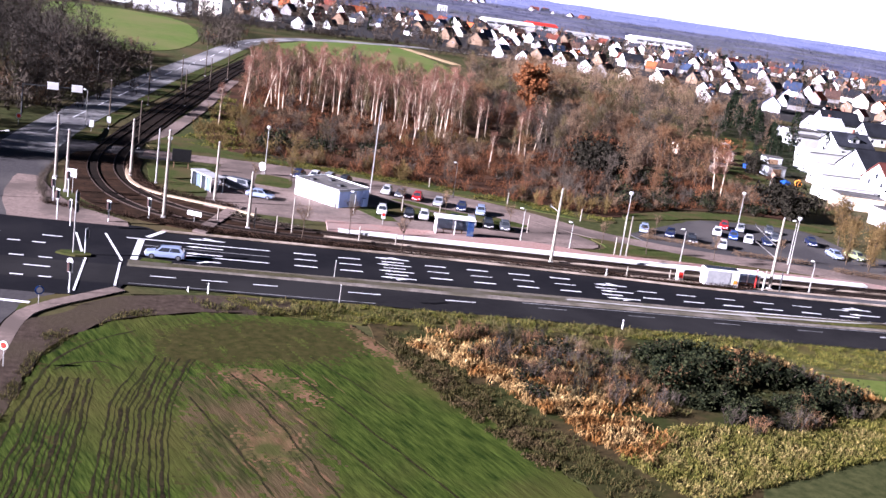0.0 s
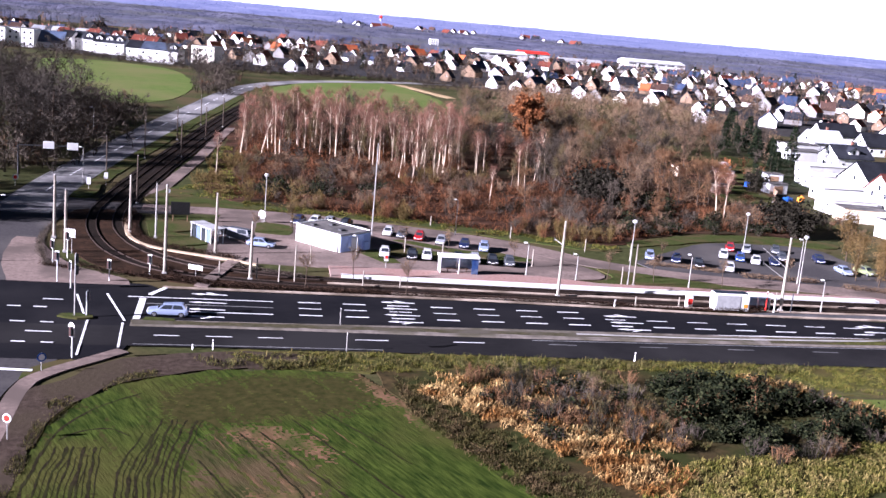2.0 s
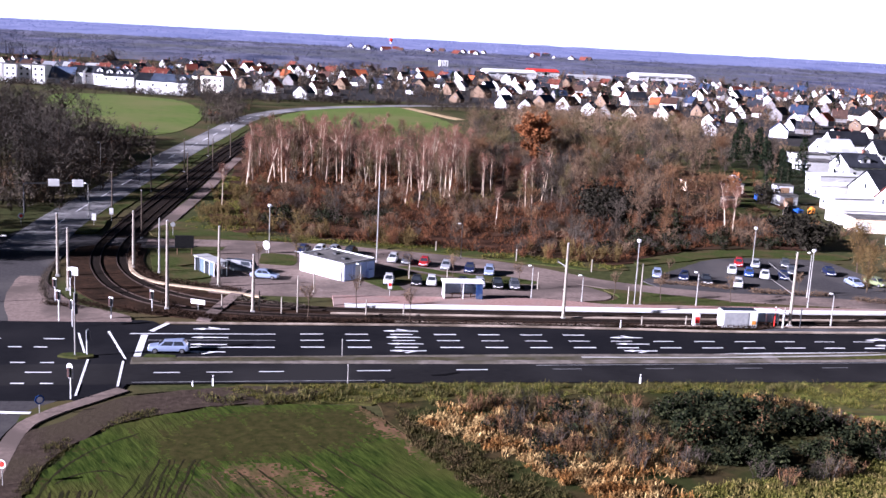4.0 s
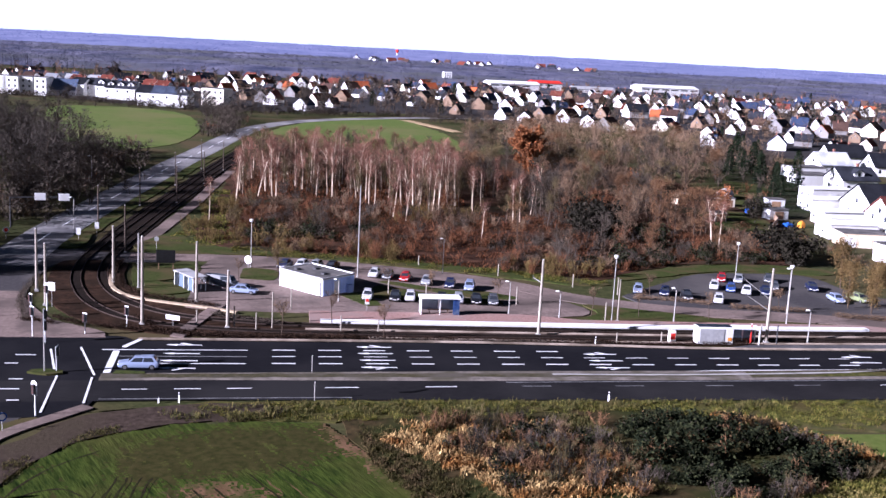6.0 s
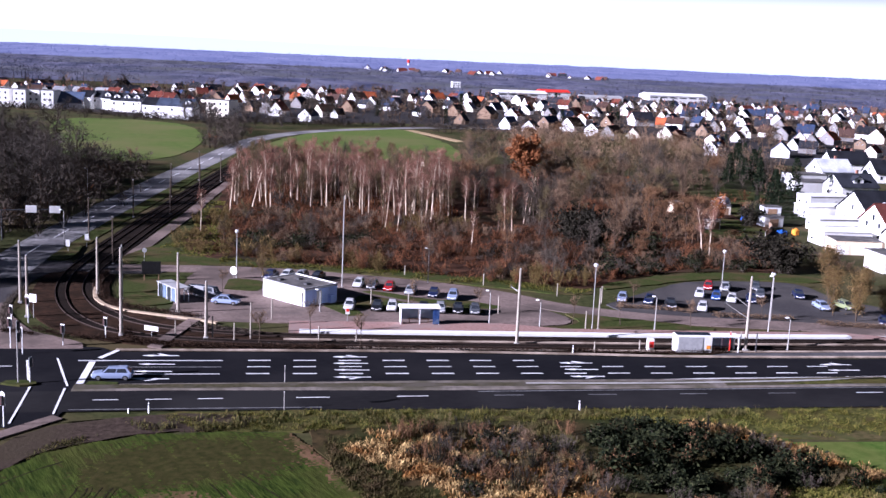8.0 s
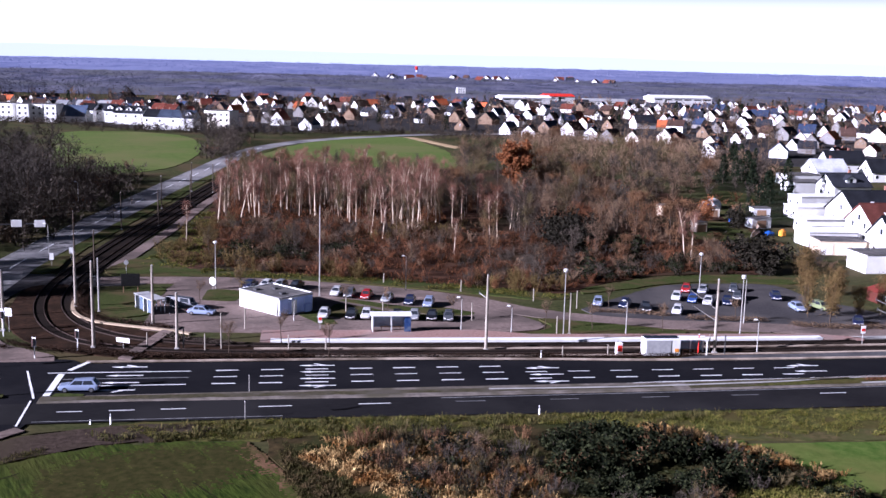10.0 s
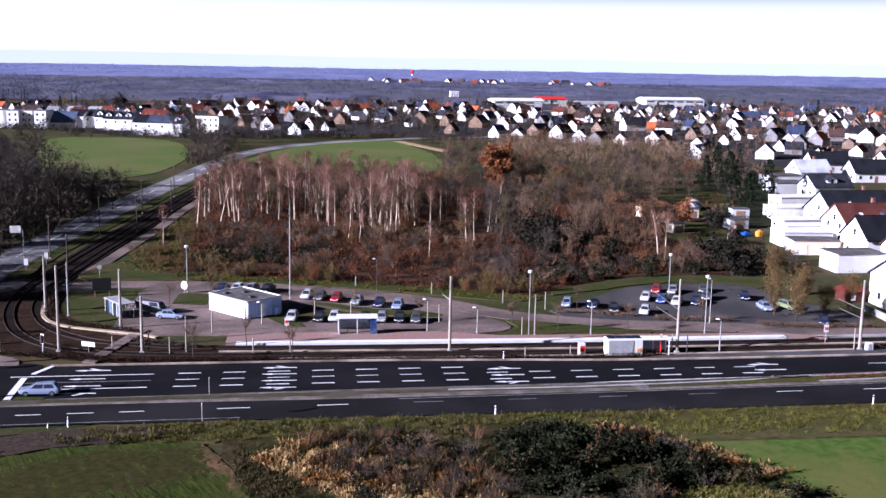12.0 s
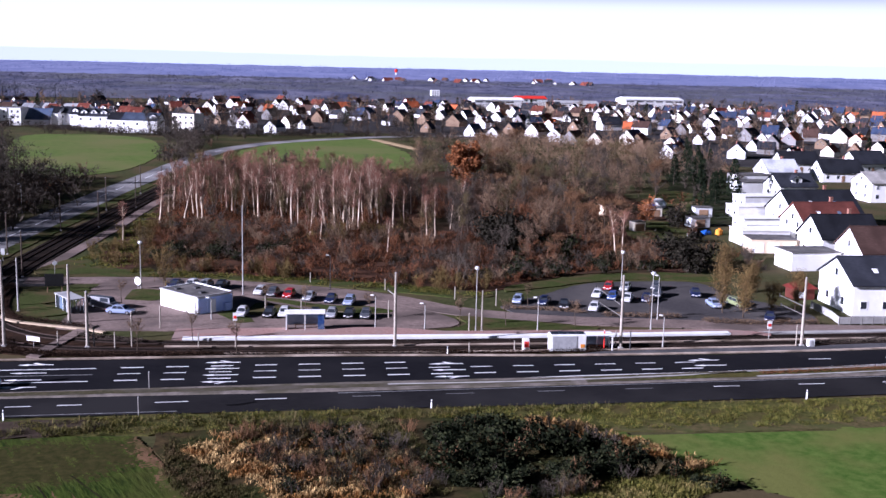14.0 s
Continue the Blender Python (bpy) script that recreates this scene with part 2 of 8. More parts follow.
# ---- mesh helpers ----
class Geo:
    """Collects vertices and faces of one mesh."""

    def __init__(self):
        self.v, self.f, self.k = [], [], []

    def add(self, verts, faces, k=0):
        o = len(self.v)
        self.v.extend(verts)
        self.f.extend([tuple(i + o for i in f) for f in faces])
        self.k.extend([k] * len(faces))
        return self

    def box(self, c, s, rz=0.0, cham=0.0, k=0):
        """A box of size s, its base's middle at c, with chamfered upright and top edges."""
        hx, hy, h = s[0] / 2, s[1] / 2, s[2]
        ca, sa = math.cos(rz), math.sin(rz)

        def ring(z, inset):
            a = min(cham, hx * 0.5, hy * 0.5)
            x, y = hx - inset, hy - inset
            p = [(x, -y), (x, y), (-x, y), (-x, -y)] if not cham else [(x - a, -y), (x, -y + a), (x, y - a), (x - a, y), (-x + a, y), (-x, y - a), (-x, -y + a), (-x + a, -y)]
            return [(c[0] + u * ca - w * sa, c[1] + u * sa + w * ca, c[2] + z) for u, w in p]
        rings = [ring(0, 0), ring(h - cham, 0), ring(h, cham)] if cham else [ring(0, 0), ring(h, 0)]
        n = len(rings[0])
        fs = [tuple(range(n))[::-1], tuple(range((len(rings) - 1) * n, len(rings) * n))]
        for j in range(len(rings) - 1):
            for i in range(n):
                i2 = (i + 1) % n
                fs.append((j * n + i, j * n + i2, (j + 1) * n + i2, (j + 1) * n + i))
        return self.add([p for r in rings for p in r], fs, k)

    def tube(self, p, q, r0, r1, n=6, caps=True, k=0):
        p, q = Vector(p), Vector(q)
        d = (q - p)
        a = d.orthogonal().normalized()
        b = d.cross(a).normalized()
        vs = []
        for o, r in ((p, r0), (q, r1)):
            for i in range(n):
                t = 2 * math.pi * i / n
                w = o + (a * math.cos(t) + b * math.sin(t)) * r
                vs.append((w.x, w.y, w.z))
        fs = [(i, (i + 1) % n, n + (i + 1) % n, n + i) for i in range(n)]
        if caps:
            fs += [tuple(range(n))[::-1], tuple(range(n, 2 * n))]
        return self.add(vs, fs, k)

    def spike(self, p, q, r, k=0):
        """A thin three-sided twig or blade."""
        px, py, pz = p
        dx, dy, dz = q[0] - px, q[1] - py, q[2] - pz
        L = math.sqrt(dx * dx + dy * dy + dz * dz) or 1
        ax, ay, az = (dy, -dx, 0.0) if abs(dz) < 0.9 * L else (dz, 0.0, -dx)
        la = math.sqrt(ax * ax + ay * ay + az * az) or 1
        ax, ay, az = ax / la, ay / la, az / la
        bx, by, bz = (dy * az - dz * ay) / L, (dz * ax - dx * az) / L, (dx * ay - dy * ax) / L
        vs = [(px + ax * r, py + ay * r, pz + az * r), (px - ax * r * 0.5 + bx * r * 0.87, py - ay * r * 0.5 + by * r * 0.87, pz - az * r * 0.5 + bz * r * 0.87),
              (px - ax * r * 0.5 - bx * r * 0.87, py - ay * r * 0.5 - by * r * 0.87, pz - az * r * 0.5 - bz * r * 0.87), tuple(q)]
        return self.add(vs, [(0, 1, 3), (1, 2, 3), (2, 0, 3)], k)

    def sliver(self, p, q, r, rnd, k=0):
        """A hair-thin twig of one face."""
        a = rnd.uniform(0, 6.283)
        ax, ay, az = r * math.cos(a), r * math.sin(a), r * rnd.uniform(-0.6, 0.6)
        return self.add([(p[0] + ax, p[1] + ay, p[2] + az), (p[0] - ax, p[1] - ay, p[2] - az), tuple(q)], [(0, 1, 2)], k)

    def leaf(self, p, s, rnd, k=0):
        """A leaf clump folded along its midrib."""
        a = rnd.uniform(0, 6.283)
        t = rnd.uniform(-0.9, 0.9)
        u = Vector((math.cos(a), math.sin(a), t)).normalized()
        w = u.orthogonal().normalized()
        n = u.cross(w)
        w = (w * math.cos(a * 3) + n * math.sin(a * 3))
        n = u.cross(w)
        p = Vector(p)
        q = [p - u * s, p + w * s * 0.6 + n * s * 0.3, p + u * s, p - w * s * 0.6 + n * s * 0.3]
        return self.add([tuple(v) for v in q], [(0, 1, 2), (0, 2, 3)], k)

    def blade(self, p, q, r, k=0):
        """A grass blade folded along its middle."""
        dx, dy = q[0] - p[0], q[1] - p[1]
        L = math.hypot(dx, dy) or 1
        ax, ay = -dy / L * r, dx / L * r
        return self.add([(p[0] + ax, p[1] + ay, p[2]), (p[0] + dx / L * r * 0.6, p[1] + dy / L * r * 0.6, p[2]), (p[0] - ax, p[1] - ay, p[2]), tuple(q)], [(0, 1, 3), (1, 2, 3)], k)

    def ob(self, name, mats, parent=None, smooth=False, label="", at=None):
        me = bpy.data.meshes.new(name)
        me.from_pydata(self.v, [], self.f)
        for m in (mats if isinstance(mats, (list, tuple)) else [mats]):
            me.materials.append(m)
        if any(self.k):
            me.polygons.foreach_set("material_index", self.k)
        if smooth:
            me.polygons.foreach_set("use_smooth", [True] * len(self.f))
        me.validate()
        o = new(name, me)
        if parent:
            o.parent = parent
        if at is not None:
            o.matrix_basis = at
        if label:
            tagged(o, label)
        return o


def thing(name, label, category, m=None, group="", kind=""):
    o = new(name)
    o.empty_display_size = 0.3
    if m is not None:
        o.matrix_basis = m
    return tagged(o, label, category, group, kind)


def smooth_line(pts, step=2.0):
    """Points along a Catmull-Rom curve."""
    out = []
    P = [pts[0], *pts, pts[-1]]
    for i in range(1, len(P) - 2):
        p0, p1, p2, p3 = (Vector((*p[:2], 0)) for p in P[i - 1:i + 3])
        n = max(1, int((p2 - p1).length / step))
        for j in range(n):
            t = j / n
            v = 0.5 * ((2 * p1) + (p2 - p0) * t + (2 * p0 - 5 * p1 + 4 * p2 - p3) * t * t + (3 * p1 - p0 - 3 * p2 + p3) * t ** 3)
            out.append((v.x, v.y))
    out.append(tuple(pts[-1][:2]))
    return out


def offset_line(line, d):
    """The line moved by d to its left."""
    out = []
    for i, p in enumerate(line):
        a, b = line[max(0, i - 1)], line[min(len(line) - 1, i + 1)]
        dx, dy = b[0] - a[0], b[1] - a[1]
        L = math.hypot(dx, dy) or 1
        out.append((p[0] - dy / L * d, p[1] + dx / L * d))
    return out


def ribbon(name, line, left, right, z0, z1, mat, parent=None, label="", category="", kind="structure", wob=0.0, geo=None):
    """A strip along a line from its left to its right offset, with thickness."""
    a, b = offset_line(line, left), offset_line(line, -right)
    if wob:
        a = [(x + noise.noise((x * 0.4, y * 0.4, 1)) * wob, y + noise.noise((x * 0.4, y * 0.4, 5)) * wob) for x, y in a]
        b = [(x + noise.noise((x * 0.4, y * 0.4, 3)) * wob, y + noise.noise((x * 0.4, y * 0.4, 8)) * wob) for x, y in b]
    g = geo or Geo()
    n = len(line)
    vs = [(*p, z1) for p in a] + [(*p, z1) for p in b] + [(*p, z0) for p in a] + [(*p, z0) for p in b]
    fs = []
    for i in range(n - 1):
        fs += [(i, n + i, n + i + 1, i + 1), (i + 1, 2 * n + i + 1, 2 * n + i, i), (n + i, 3 * n + i, 3 * n + i + 1, n + i + 1)]
    fs += [(0, 2 * n, 3 * n, n), (n - 1, 2 * n - 1, 4 * n - 1, 3 * n - 1)]
    g.add(vs, fs)
    if geo:
        return g
    o = g.ob(name, mat, parent)
    if not parent:
        tagged(o, label, category, kind=kind)
    return o


def patch(name, poly, z, mat, label, category, wob=0.0, step=2.0, kind="structure", thick=0.25, smooth=True):
    """A flat area with its own edge and thickness, the outline running unevenly by wob."""
    line = smooth_line([*poly, poly[0]], step)[:-1] if smooth else [p for p in poly]
    if wob:
        line = [(x + noise.noise((x * 0.35, y * 0.35, z)) * wob + noise.noise((x * 1.3, y * 1.3, 4)) * wob * 0.5,
                 y + noise.noise((x * 0.35, y * 0.35, z + 9)) * wob + noise.noise((x * 1.3, y * 1.3, 7)) * wob * 0.5) for x, y in line]
    from mathutils.geometry import tessellate_polygon
    tris = tessellate_polygon([[Vector((x, y, 0)) for x, y in line]])
    n = len(line)
    g = Geo()
    fs = []
    for a, b, c in tris:
        (ax, ay), (bx, by), (cx, cy) = line[a], line[b], line[c]
        fs.append((a, b, c) if (bx - ax) * (cy - ay) - (by - ay) * (cx - ax) > 0 else (a, c, b))
    fs += [(i, n + i, n + (i + 1) % n, (i + 1) % n) for i in range(n)]
    g.add([(*p, z) for p in line] + [(*p, z - thick) for p in line], fs)
    return tagged(g.ob(name, mat), label, category, kind=kind)


def inside(x, y, poly):
    r = False
    for i in range(len(poly)):
        (x1, y1), (x2, y2) = poly[i][:2], poly[i - 1][:2]
        if (y1 > y) != (y2 > y) and x < (x2 - x1) * (y - y1) / (y2 - y1) + x1:
            r = not r
    return r


def scatter(poly, n, rnd, avoid=()):
    xs, ys = [p[0] for p in poly], [p[1] for p in poly]
    out = []
    while len(out) < n:
        x, y = rnd.uniform(min(xs), max(xs)), rnd.uniform(min(ys), max(ys))
        if inside(x, y, poly) and not any(inside(x, y, a) for a in avoid):
            out.append((x, y))
    return out


# ---- ground, fields, roads ----
g = Geo()
_R = [0, 60, 120, 200, 300, 450, 700, 1000, 1500, 2200, 3200, 4800]
_vs, _fs, _NS = [], [], 72
for r in _R:
    for i in range(_NS):
        a = 2 * math.pi * i / _NS
        _vs.append((10 + r * math.cos(a), 60 + r * math.sin(a), -0.12))
for j in range(len(_R) - 1):
    for i in range(_NS):
        i2 = (i + 1) % _NS
        _fs.append((j * _NS + i, (j + 1) * _NS + i, (j + 1) * _NS + i2, j * _NS + i2))
g.add(_vs, _fs)
tagged(g.ob("ground", M["meadow"]), "winter meadow ground of green and brown grass", "ground", kind="structure")

# crop field in front, with furrows and ruts in its surface
FIELD = [(-17.5, 58), (-17.4, 70), (-17.2, 79), (-17.1, 86.8), (-15, 93.7), (-12.6, 97.4), (-8.4, 100), (-5, 101.8), (3, 102.6), (9.5, 102.2), (12.3, 96), (19.4, 81.5), (23.4, 72.6), (30, 58)]
FIELD_R = [(52.5, 101.5), (58, 97), (61.1, 90.5), (64, 86.5), (70, 80), (90, 66), (140, 62), (150, 100), (100, 100.8), (83, 100.2), (63, 99.2)]


# parts of the field: bare reddish soil, the olive headland, and a thin brownish stretch
RED_SOIL = [(-2.8, 87.4), (1.7, 87.2), (3.4, 86.1), (5.8, 82.2), (4.8, 80.8), (2.3, 84.1), (-1.0, 84.4)]
RED_SOIL_NEAR = [(-1.2, 74.6), (2.4, 75.6), (3.9, 73.6), (3.2, 71.0), (0.4, 69.8)]
HEADLAND = [(-9.4, 91.2), (-6.2, 98.2), (0, 100.6), (9.4, 100.8), (10.6, 94.2), (6, 90.6), (1.7, 89.6), (-6.6, 87.0)]
THIN_CROP = [(-5.8, 83.6), (-2.5, 86.7), (4, 80), (6.4, 68.3), (6.4, 58), (-2.6, 58), (-3.2, 68)]
RED_EDGE = [(8.8, 103), (11, 103), (12.8, 96), (16.6, 88), (14.2, 88), (10.8, 95)]
_jit = random.Random(5)
RUTS = [[(-14.2, 58), (-14.7, 72.8), (-14.9, 78), (-14.7, 83)], [(-12.4, 58), (-13.1, 73.7), (-13.4, 83)], [(-11.0, 58), (-11.9, 73.2), (-12.6, 83)], [(-8.2, 58), (-9.4, 76.2), (-9.2, 81), (-8.4, 86)], [(-6.4, 58), (-7.7, 73), (-7.9, 79), (-7.4, 89)], [(-4.4, 58), (-6.0, 74), (-6.1, 81), (-5.3, 89)],
        [(-15.6, 84), (-14.2, 86), (-12, 86.6), (-10.2, 85)], [(-16.2, 62), (-16.4, 82), (-14.4, 90), (-10.5, 95)],
        [(2.5, 89.8), (6.1, 83), (10.1, 75.4), (16, 64)], [(-1.9, 86.4), (1.8, 78), (5.4, 68.3), (8, 61)], [(-0.1, 86.7), (4.7, 77.6), (9.4, 69), (13, 62)], [(-4.9, 81), (-1.4, 73.5), (1, 67.8), (3.5, 61)], [(5, 92), (8, 87.5), (12, 80.5)]]
RUT_LINES = []
for i, r in enumerate(RUTS):
    line = [(x + 0.22 * noise.noise((x * 0.3, y * 0.35, i)) + 0.06 * noise.noise((x, y * 1.4, i)), y) for x, y in smooth_line(r, 0.25)]
    RUT_LINES.append((np.array(line), 0.18 if i < 8 else 0.14))
    if i < 6:
        RUT_LINES.append((np.array(offset_line(line, 0.85)), 0.13))
        RUT_LINES.append((np.array(offset_line(line, -0.42)[i * 3:]), 0.06))
        RUT_LINES.append((np.array(offset_line(line, 0.4)[:-6 - 4 * i]), 0.05))


def field_z(x, y, furrow=0.006, slope=0.45):
    return 0.04 + 0.03 * noise.noise((x * 0.6, y * 0.6, 0)) + furrow * math.sin((x + y * slope) * 3.6 + noise.noise((x * 0.1, y * 0.1, 3)) * 3)


def field_strip(g, line, w, lift, seed):
    """A narrow strip that follows the field's surface, its width uneven and running out at both ends."""
    n = len(line)
    if n < 4:
        return
    a, b = offset_line(line, 1), offset_line(line, -1)
    vs, fs = [], []
    for i, (x, y) in enumerate(line):
        k = w * min(1, i / 3, (n - 1 - i) / 3) * (0.75 + 0.7 * noise.noise((x * 0.9, y * 0.9, seed)))
        for e in (a[i], b[i]):
            px, py = x + (e[0] - x) * k, y + (e[1] - y) * k
            vs.append((px, py, field_z(px, py) + lift))
        if i:
            fs.append((2 * i - 2, 2 * i - 1, 2 * i + 1, 2 * i))
    g.add(vs, fs)


def field_sheet(name, poly, mats, label, step=0.5, furrow=0.006, slope=0.0, worked=False):
    """A tilled field: a fine grid with shallow furrows that follow the drilling direction, pressed wheel ruts and thin spots of bare soil."""
    xs, ys = [p[0] for p in poly], [p[1] for p in poly]
    nx, ny = int((max(xs) - min(xs)) / step) + 2, int((max(ys) - min(ys)) / step) + 2
    g, idx = Geo(), {}
    vs, kinds = [], []
    for j in range(ny):
        for i in range(nx):
            x, y = min(xs) + i * step, min(ys) + j * step
            wx, wy = x + noise.noise((x * 0.5, y * 0.5, 2)) * 0.5, y + noise.noise((x * 0.5, y * 0.5, 6)) * 0.5
            if inside(wx, wy, poly):
                idx[i, j] = len(vs)
                z = field_z(x, y, furrow, slope)
                k = 0
                if worked:
                    u, v = 0.42 * x - 0.9 * y, 0.9 * x + 0.42 * y
                    n = noise.noise((u * 0.22, v * 1.7, 2)) + 0.6 * noise.noise((x * 2.1, y * 2.1, 5))
                    qx, qy = x + _jit.gauss(0, 0.45) + 1.1 * noise.noise((u * 0.3, v * 1.6, 7)) + 0.5 * noise.noise((x * 1.6, y * 1.6, 9)), y + _jit.gauss(0, 0.7) + 1.6 * noise.noise((u * 0.35, v * 1.8, 8))
                    if inside(qx, qy, RED_SOIL) or inside(qx, qy, RED_SOIL_NEAR) or inside(qx, qy, RED_EDGE):
                        k = 2
                    elif inside(qx, qy, HEADLAND) and n < 0.45:
                        k = 1
                    elif inside(qx, qy, THIN_CROP) and n > -0.25:
                        k = 3
                    elif x < -3 and n > 0.52:
                        k = 1
                vs.append((x, y, z))
                kinds.append(k)
    fs, ks = [], []
    for (i, j), a in idx.items():
        if (i + 1, j) in idx and (i + 1, j + 1) in idx and (i, j + 1) in idx:
            q = (a, idx[i + 1, j], idx[i + 1, j + 1], idx[i, j + 1])
            fs.append(q)
            ks.append(kinds[a])
    g.v, g.f, g.k = vs, fs, ks
    return tagged(g.ob(name, mats, smooth=True), label, "field", kind="structure")


M["crop"] = material("crop", (0.009, 0.019, 0.002), (0.052, 0.072, 0.010), 1.1, 0.95, 1.0, (0.056, 0.054, 0.013), 0.05, stretch=(0.4, 3.2, 1), turn=25)
M["crop_bright"] = material("crop_bright", (0.044, 0.086, 0.011), (0.090, 0.132, 0.025), 0.8, 0.95, 0.6, (0.112, 0.120, 0.030), 0.08)
M["rut"] = material("rut", (0.010, 0.009, 0.004), (0.028, 0.022, 0.010), 2.0, 0.95, 0.8, (0.020, 0.021, 0.006), 0.5)
M["headland"] = material("headland", (0.022, 0.024, 0.005), (0.046, 0.040, 0.012), 1.2, 0.95, 0.5)
M["thin_crop"] = material("thin_crop", (0.018, 0.024, 0.005), (0.062, 0.052, 0.020), 1.1, 0.95, 1.0, (0.070, 0.050, 0.024), 0.12, stretch=(0.4, 3.2, 1), turn=25)
field_sheet("crop_field", FIELD, [M["crop"], M["headland"], M["red_earth"], M["thin_crop"]], "green winter crop field with wheel ruts and bare patches", step=0.25, slope=0.45, worked=True)
g = Geo()
for i, (line, w) in enumerate(RUT_LINES):
    field_strip(g, [tuple(p) for p in line], w * 0.85, 0.012, i)
tagged(g.ob("wheel_ruts", M["rut"]), "dark wheel ruts pressed into the crop", "ruts", kind="stuff")
# streaks of bare reddish soil along the drilled rows
_r = random.Random(77)
g = Geo()
for cx, cy, sx, sy, n in ((1.6, 85.0, 3.0, 1.3, 12), (2.0, 75.5, 1.8, 4.2, 20), (3.5, 66, 2.0, 3.0, 12)):
    for i in range(n):
        x, y, L = cx + _r.gauss(0, sx), cy + _r.gauss(0, sy), _r.uniform(1.5, 5.5)
        line = [(x + 0.43 * L * (k / 10 - 0.5) + 0.06 * _r.gauss(0, 1), y - 0.9 * L * (k / 10 - 0.5)) for k in range(11)]
        field_strip(g, [p for p in line if inside(*p, FIELD)], _r.uniform(0.06, 0.2), 0.008 + 0.0001 * i, i)
tagged(g.ob("soil_streaks", M["red_earth"]), "reddish bare soil streaks between the crop rows", "soil", kind="stuff")
field_sheet("side_field", FIELD_R, M["crop_bright"], "bright green winter crop field beside the road", step=1.0, slope=-0.2)

# earth bank, dry grass and verge between field and road
patch("earth_bank", [(-21, 60), (-20.3, 80), (-20.4, 94), (-17.5, 98), (-14, 103.6), (-5, 107.2), (4, 107.4), (6, 104.5), (2, 103), (-5, 102), (-8.4, 100), (-12.6, 97.4), (-15, 93.7), (-17.2, 86), (-17.4, 60)], 0.05, M["earth"], "bare brown earth bank beside the footpath", "bank", 0.5, 1.5)
patch("verge", [(-6, 106.6), (5, 108.6), (60, 109.2), (150, 110.2), (150, 101), (83, 100.8), (63, 100.2), (52, 102), (44, 106.5), (30, 105.6), (12, 103), (0, 103.2)], 0.03, M["verge"], "rough yellow-green grass verge beside the road", "verge", 0.6, 1.5)
patch("dry_grass_ground", [(11, 103), (30, 105.5), (44, 106.8), (52, 103), (60, 92.5), (66, 85), (58, 80), (40, 71), (34, 58), (29, 58), (23.6, 72.6), (19.6, 81.5), (12.5, 96)], 0.025, M["dry_ground"], "rough ground of dead reeds and brambles", "ground", 0.7, 1.5)
patch("mown_strip", [(40, 72), (52, 78.5), (64, 84.5), (75, 76), (80, 60), (38, 58)], 0.05, M["meadow"], "short brownish grass strip", "grass", 0.5, 1.5)

patch("grass_track", [(57, 101.6), (66, 102.4), (87, 103.0), (120, 103.4), (120, 100.2), (85, 99.6), (65, 99.9)], 0.045, M["dry_track"], "brownish trodden grass strip beside the field", "grass", 0.5, 1.5)
# roads
ROAD_U = [(-140, 112.5, 126.5), (-60, 115, 128), (-30, 116.6, 130), (-4, 117.6, 130.7), (25, 119.0, 131.0), (45, 119.7, 130.2), (60, 120.1, 129.3), (82, 121.6, 129.4), (104, 123.6, 130.6), (150, 127, 135), (260, 137, 146)]
ROAD_L = [(-140, 104, 111), (-60, 106.4, 113.4), (-30, 107.6, 114.4), (-4, 108.8, 115.5), (25, 109.3, 115.8), (60, 109.7, 117.0), (82, 110.4, 118.0), (104, 111.6, 119.0), (150, 115.5, 122), (260, 125, 132)]


def band(rows, a, b, step=3.0):
    """Two smooth edge lines of a road given as rows of x, near edge, far edge; a, b: shares of its width."""
    near = smooth_line([(x, u + (v - u) * a) for x, u, v in rows], step)
    far = smooth_line([(x, u + (v - u) * b) for x, u, v in rows], step)
    n = min(len(near), len(far))
    return near[:n], far[:n]


def edge_y(rows, x, s):
    for (x0, u0, v0), (x1, u1, v1) in zip(rows, rows[1:]):
        if x0 <= x <= x1:
            t = (x - x0) / (x1 - x0)
            return (u0 + (u1 - u0) * t) * (1 - s) + (v0 + (v1 - v0) * t) * s
    return rows[-1][1]


def road_sheet(name, rows, z, mat, label):
    xs = [rows[0][0] + i * 3.0 for i in range(int((rows[-1][0] - rows[0][0]) / 3) + 1)]
    g, n = Geo(), 0
    vs, fs = [], []
    for x in xs:
        for s in (0, 0.25, 0.5, 0.75, 1):
            vs.append((x, edge_y(rows, x, s), z + 0.05 * (1 - (2 * s - 1) ** 2)))
    for i in range(len(xs) - 1):
        for j in range(4):
            a = i * 5 + j
            fs.append((a, a + 5, a + 6, a + 1))
    g.add(vs, fs)
    return tagged(g.ob(name, mat, smooth=True), label, "road", kind="structure")


road_sheet("road_far_lanes", ROAD_U, 0.03, M["asphalt"], "dark asphalt carriageway with three marked lanes")
road_sheet("road_near_lanes", ROAD_L, 0.03, M["grey_asphalt"], "dark asphalt carriageway with a worn dashed line")
M["apron"] = material("apron", (0.070, 0.068, 0.070), (0.105, 0.102, 0.102), 1.6, 0.9, 0.15, (0.058, 0.057, 0.058), 0.15)
M["kerb_grey"] = material("kerb_grey", (0.115, 0.10, 0.085), (0.20, 0.175, 0.15), 1.0, 0.9, 0.1, (0.08, 0.072, 0.05), 0.2)
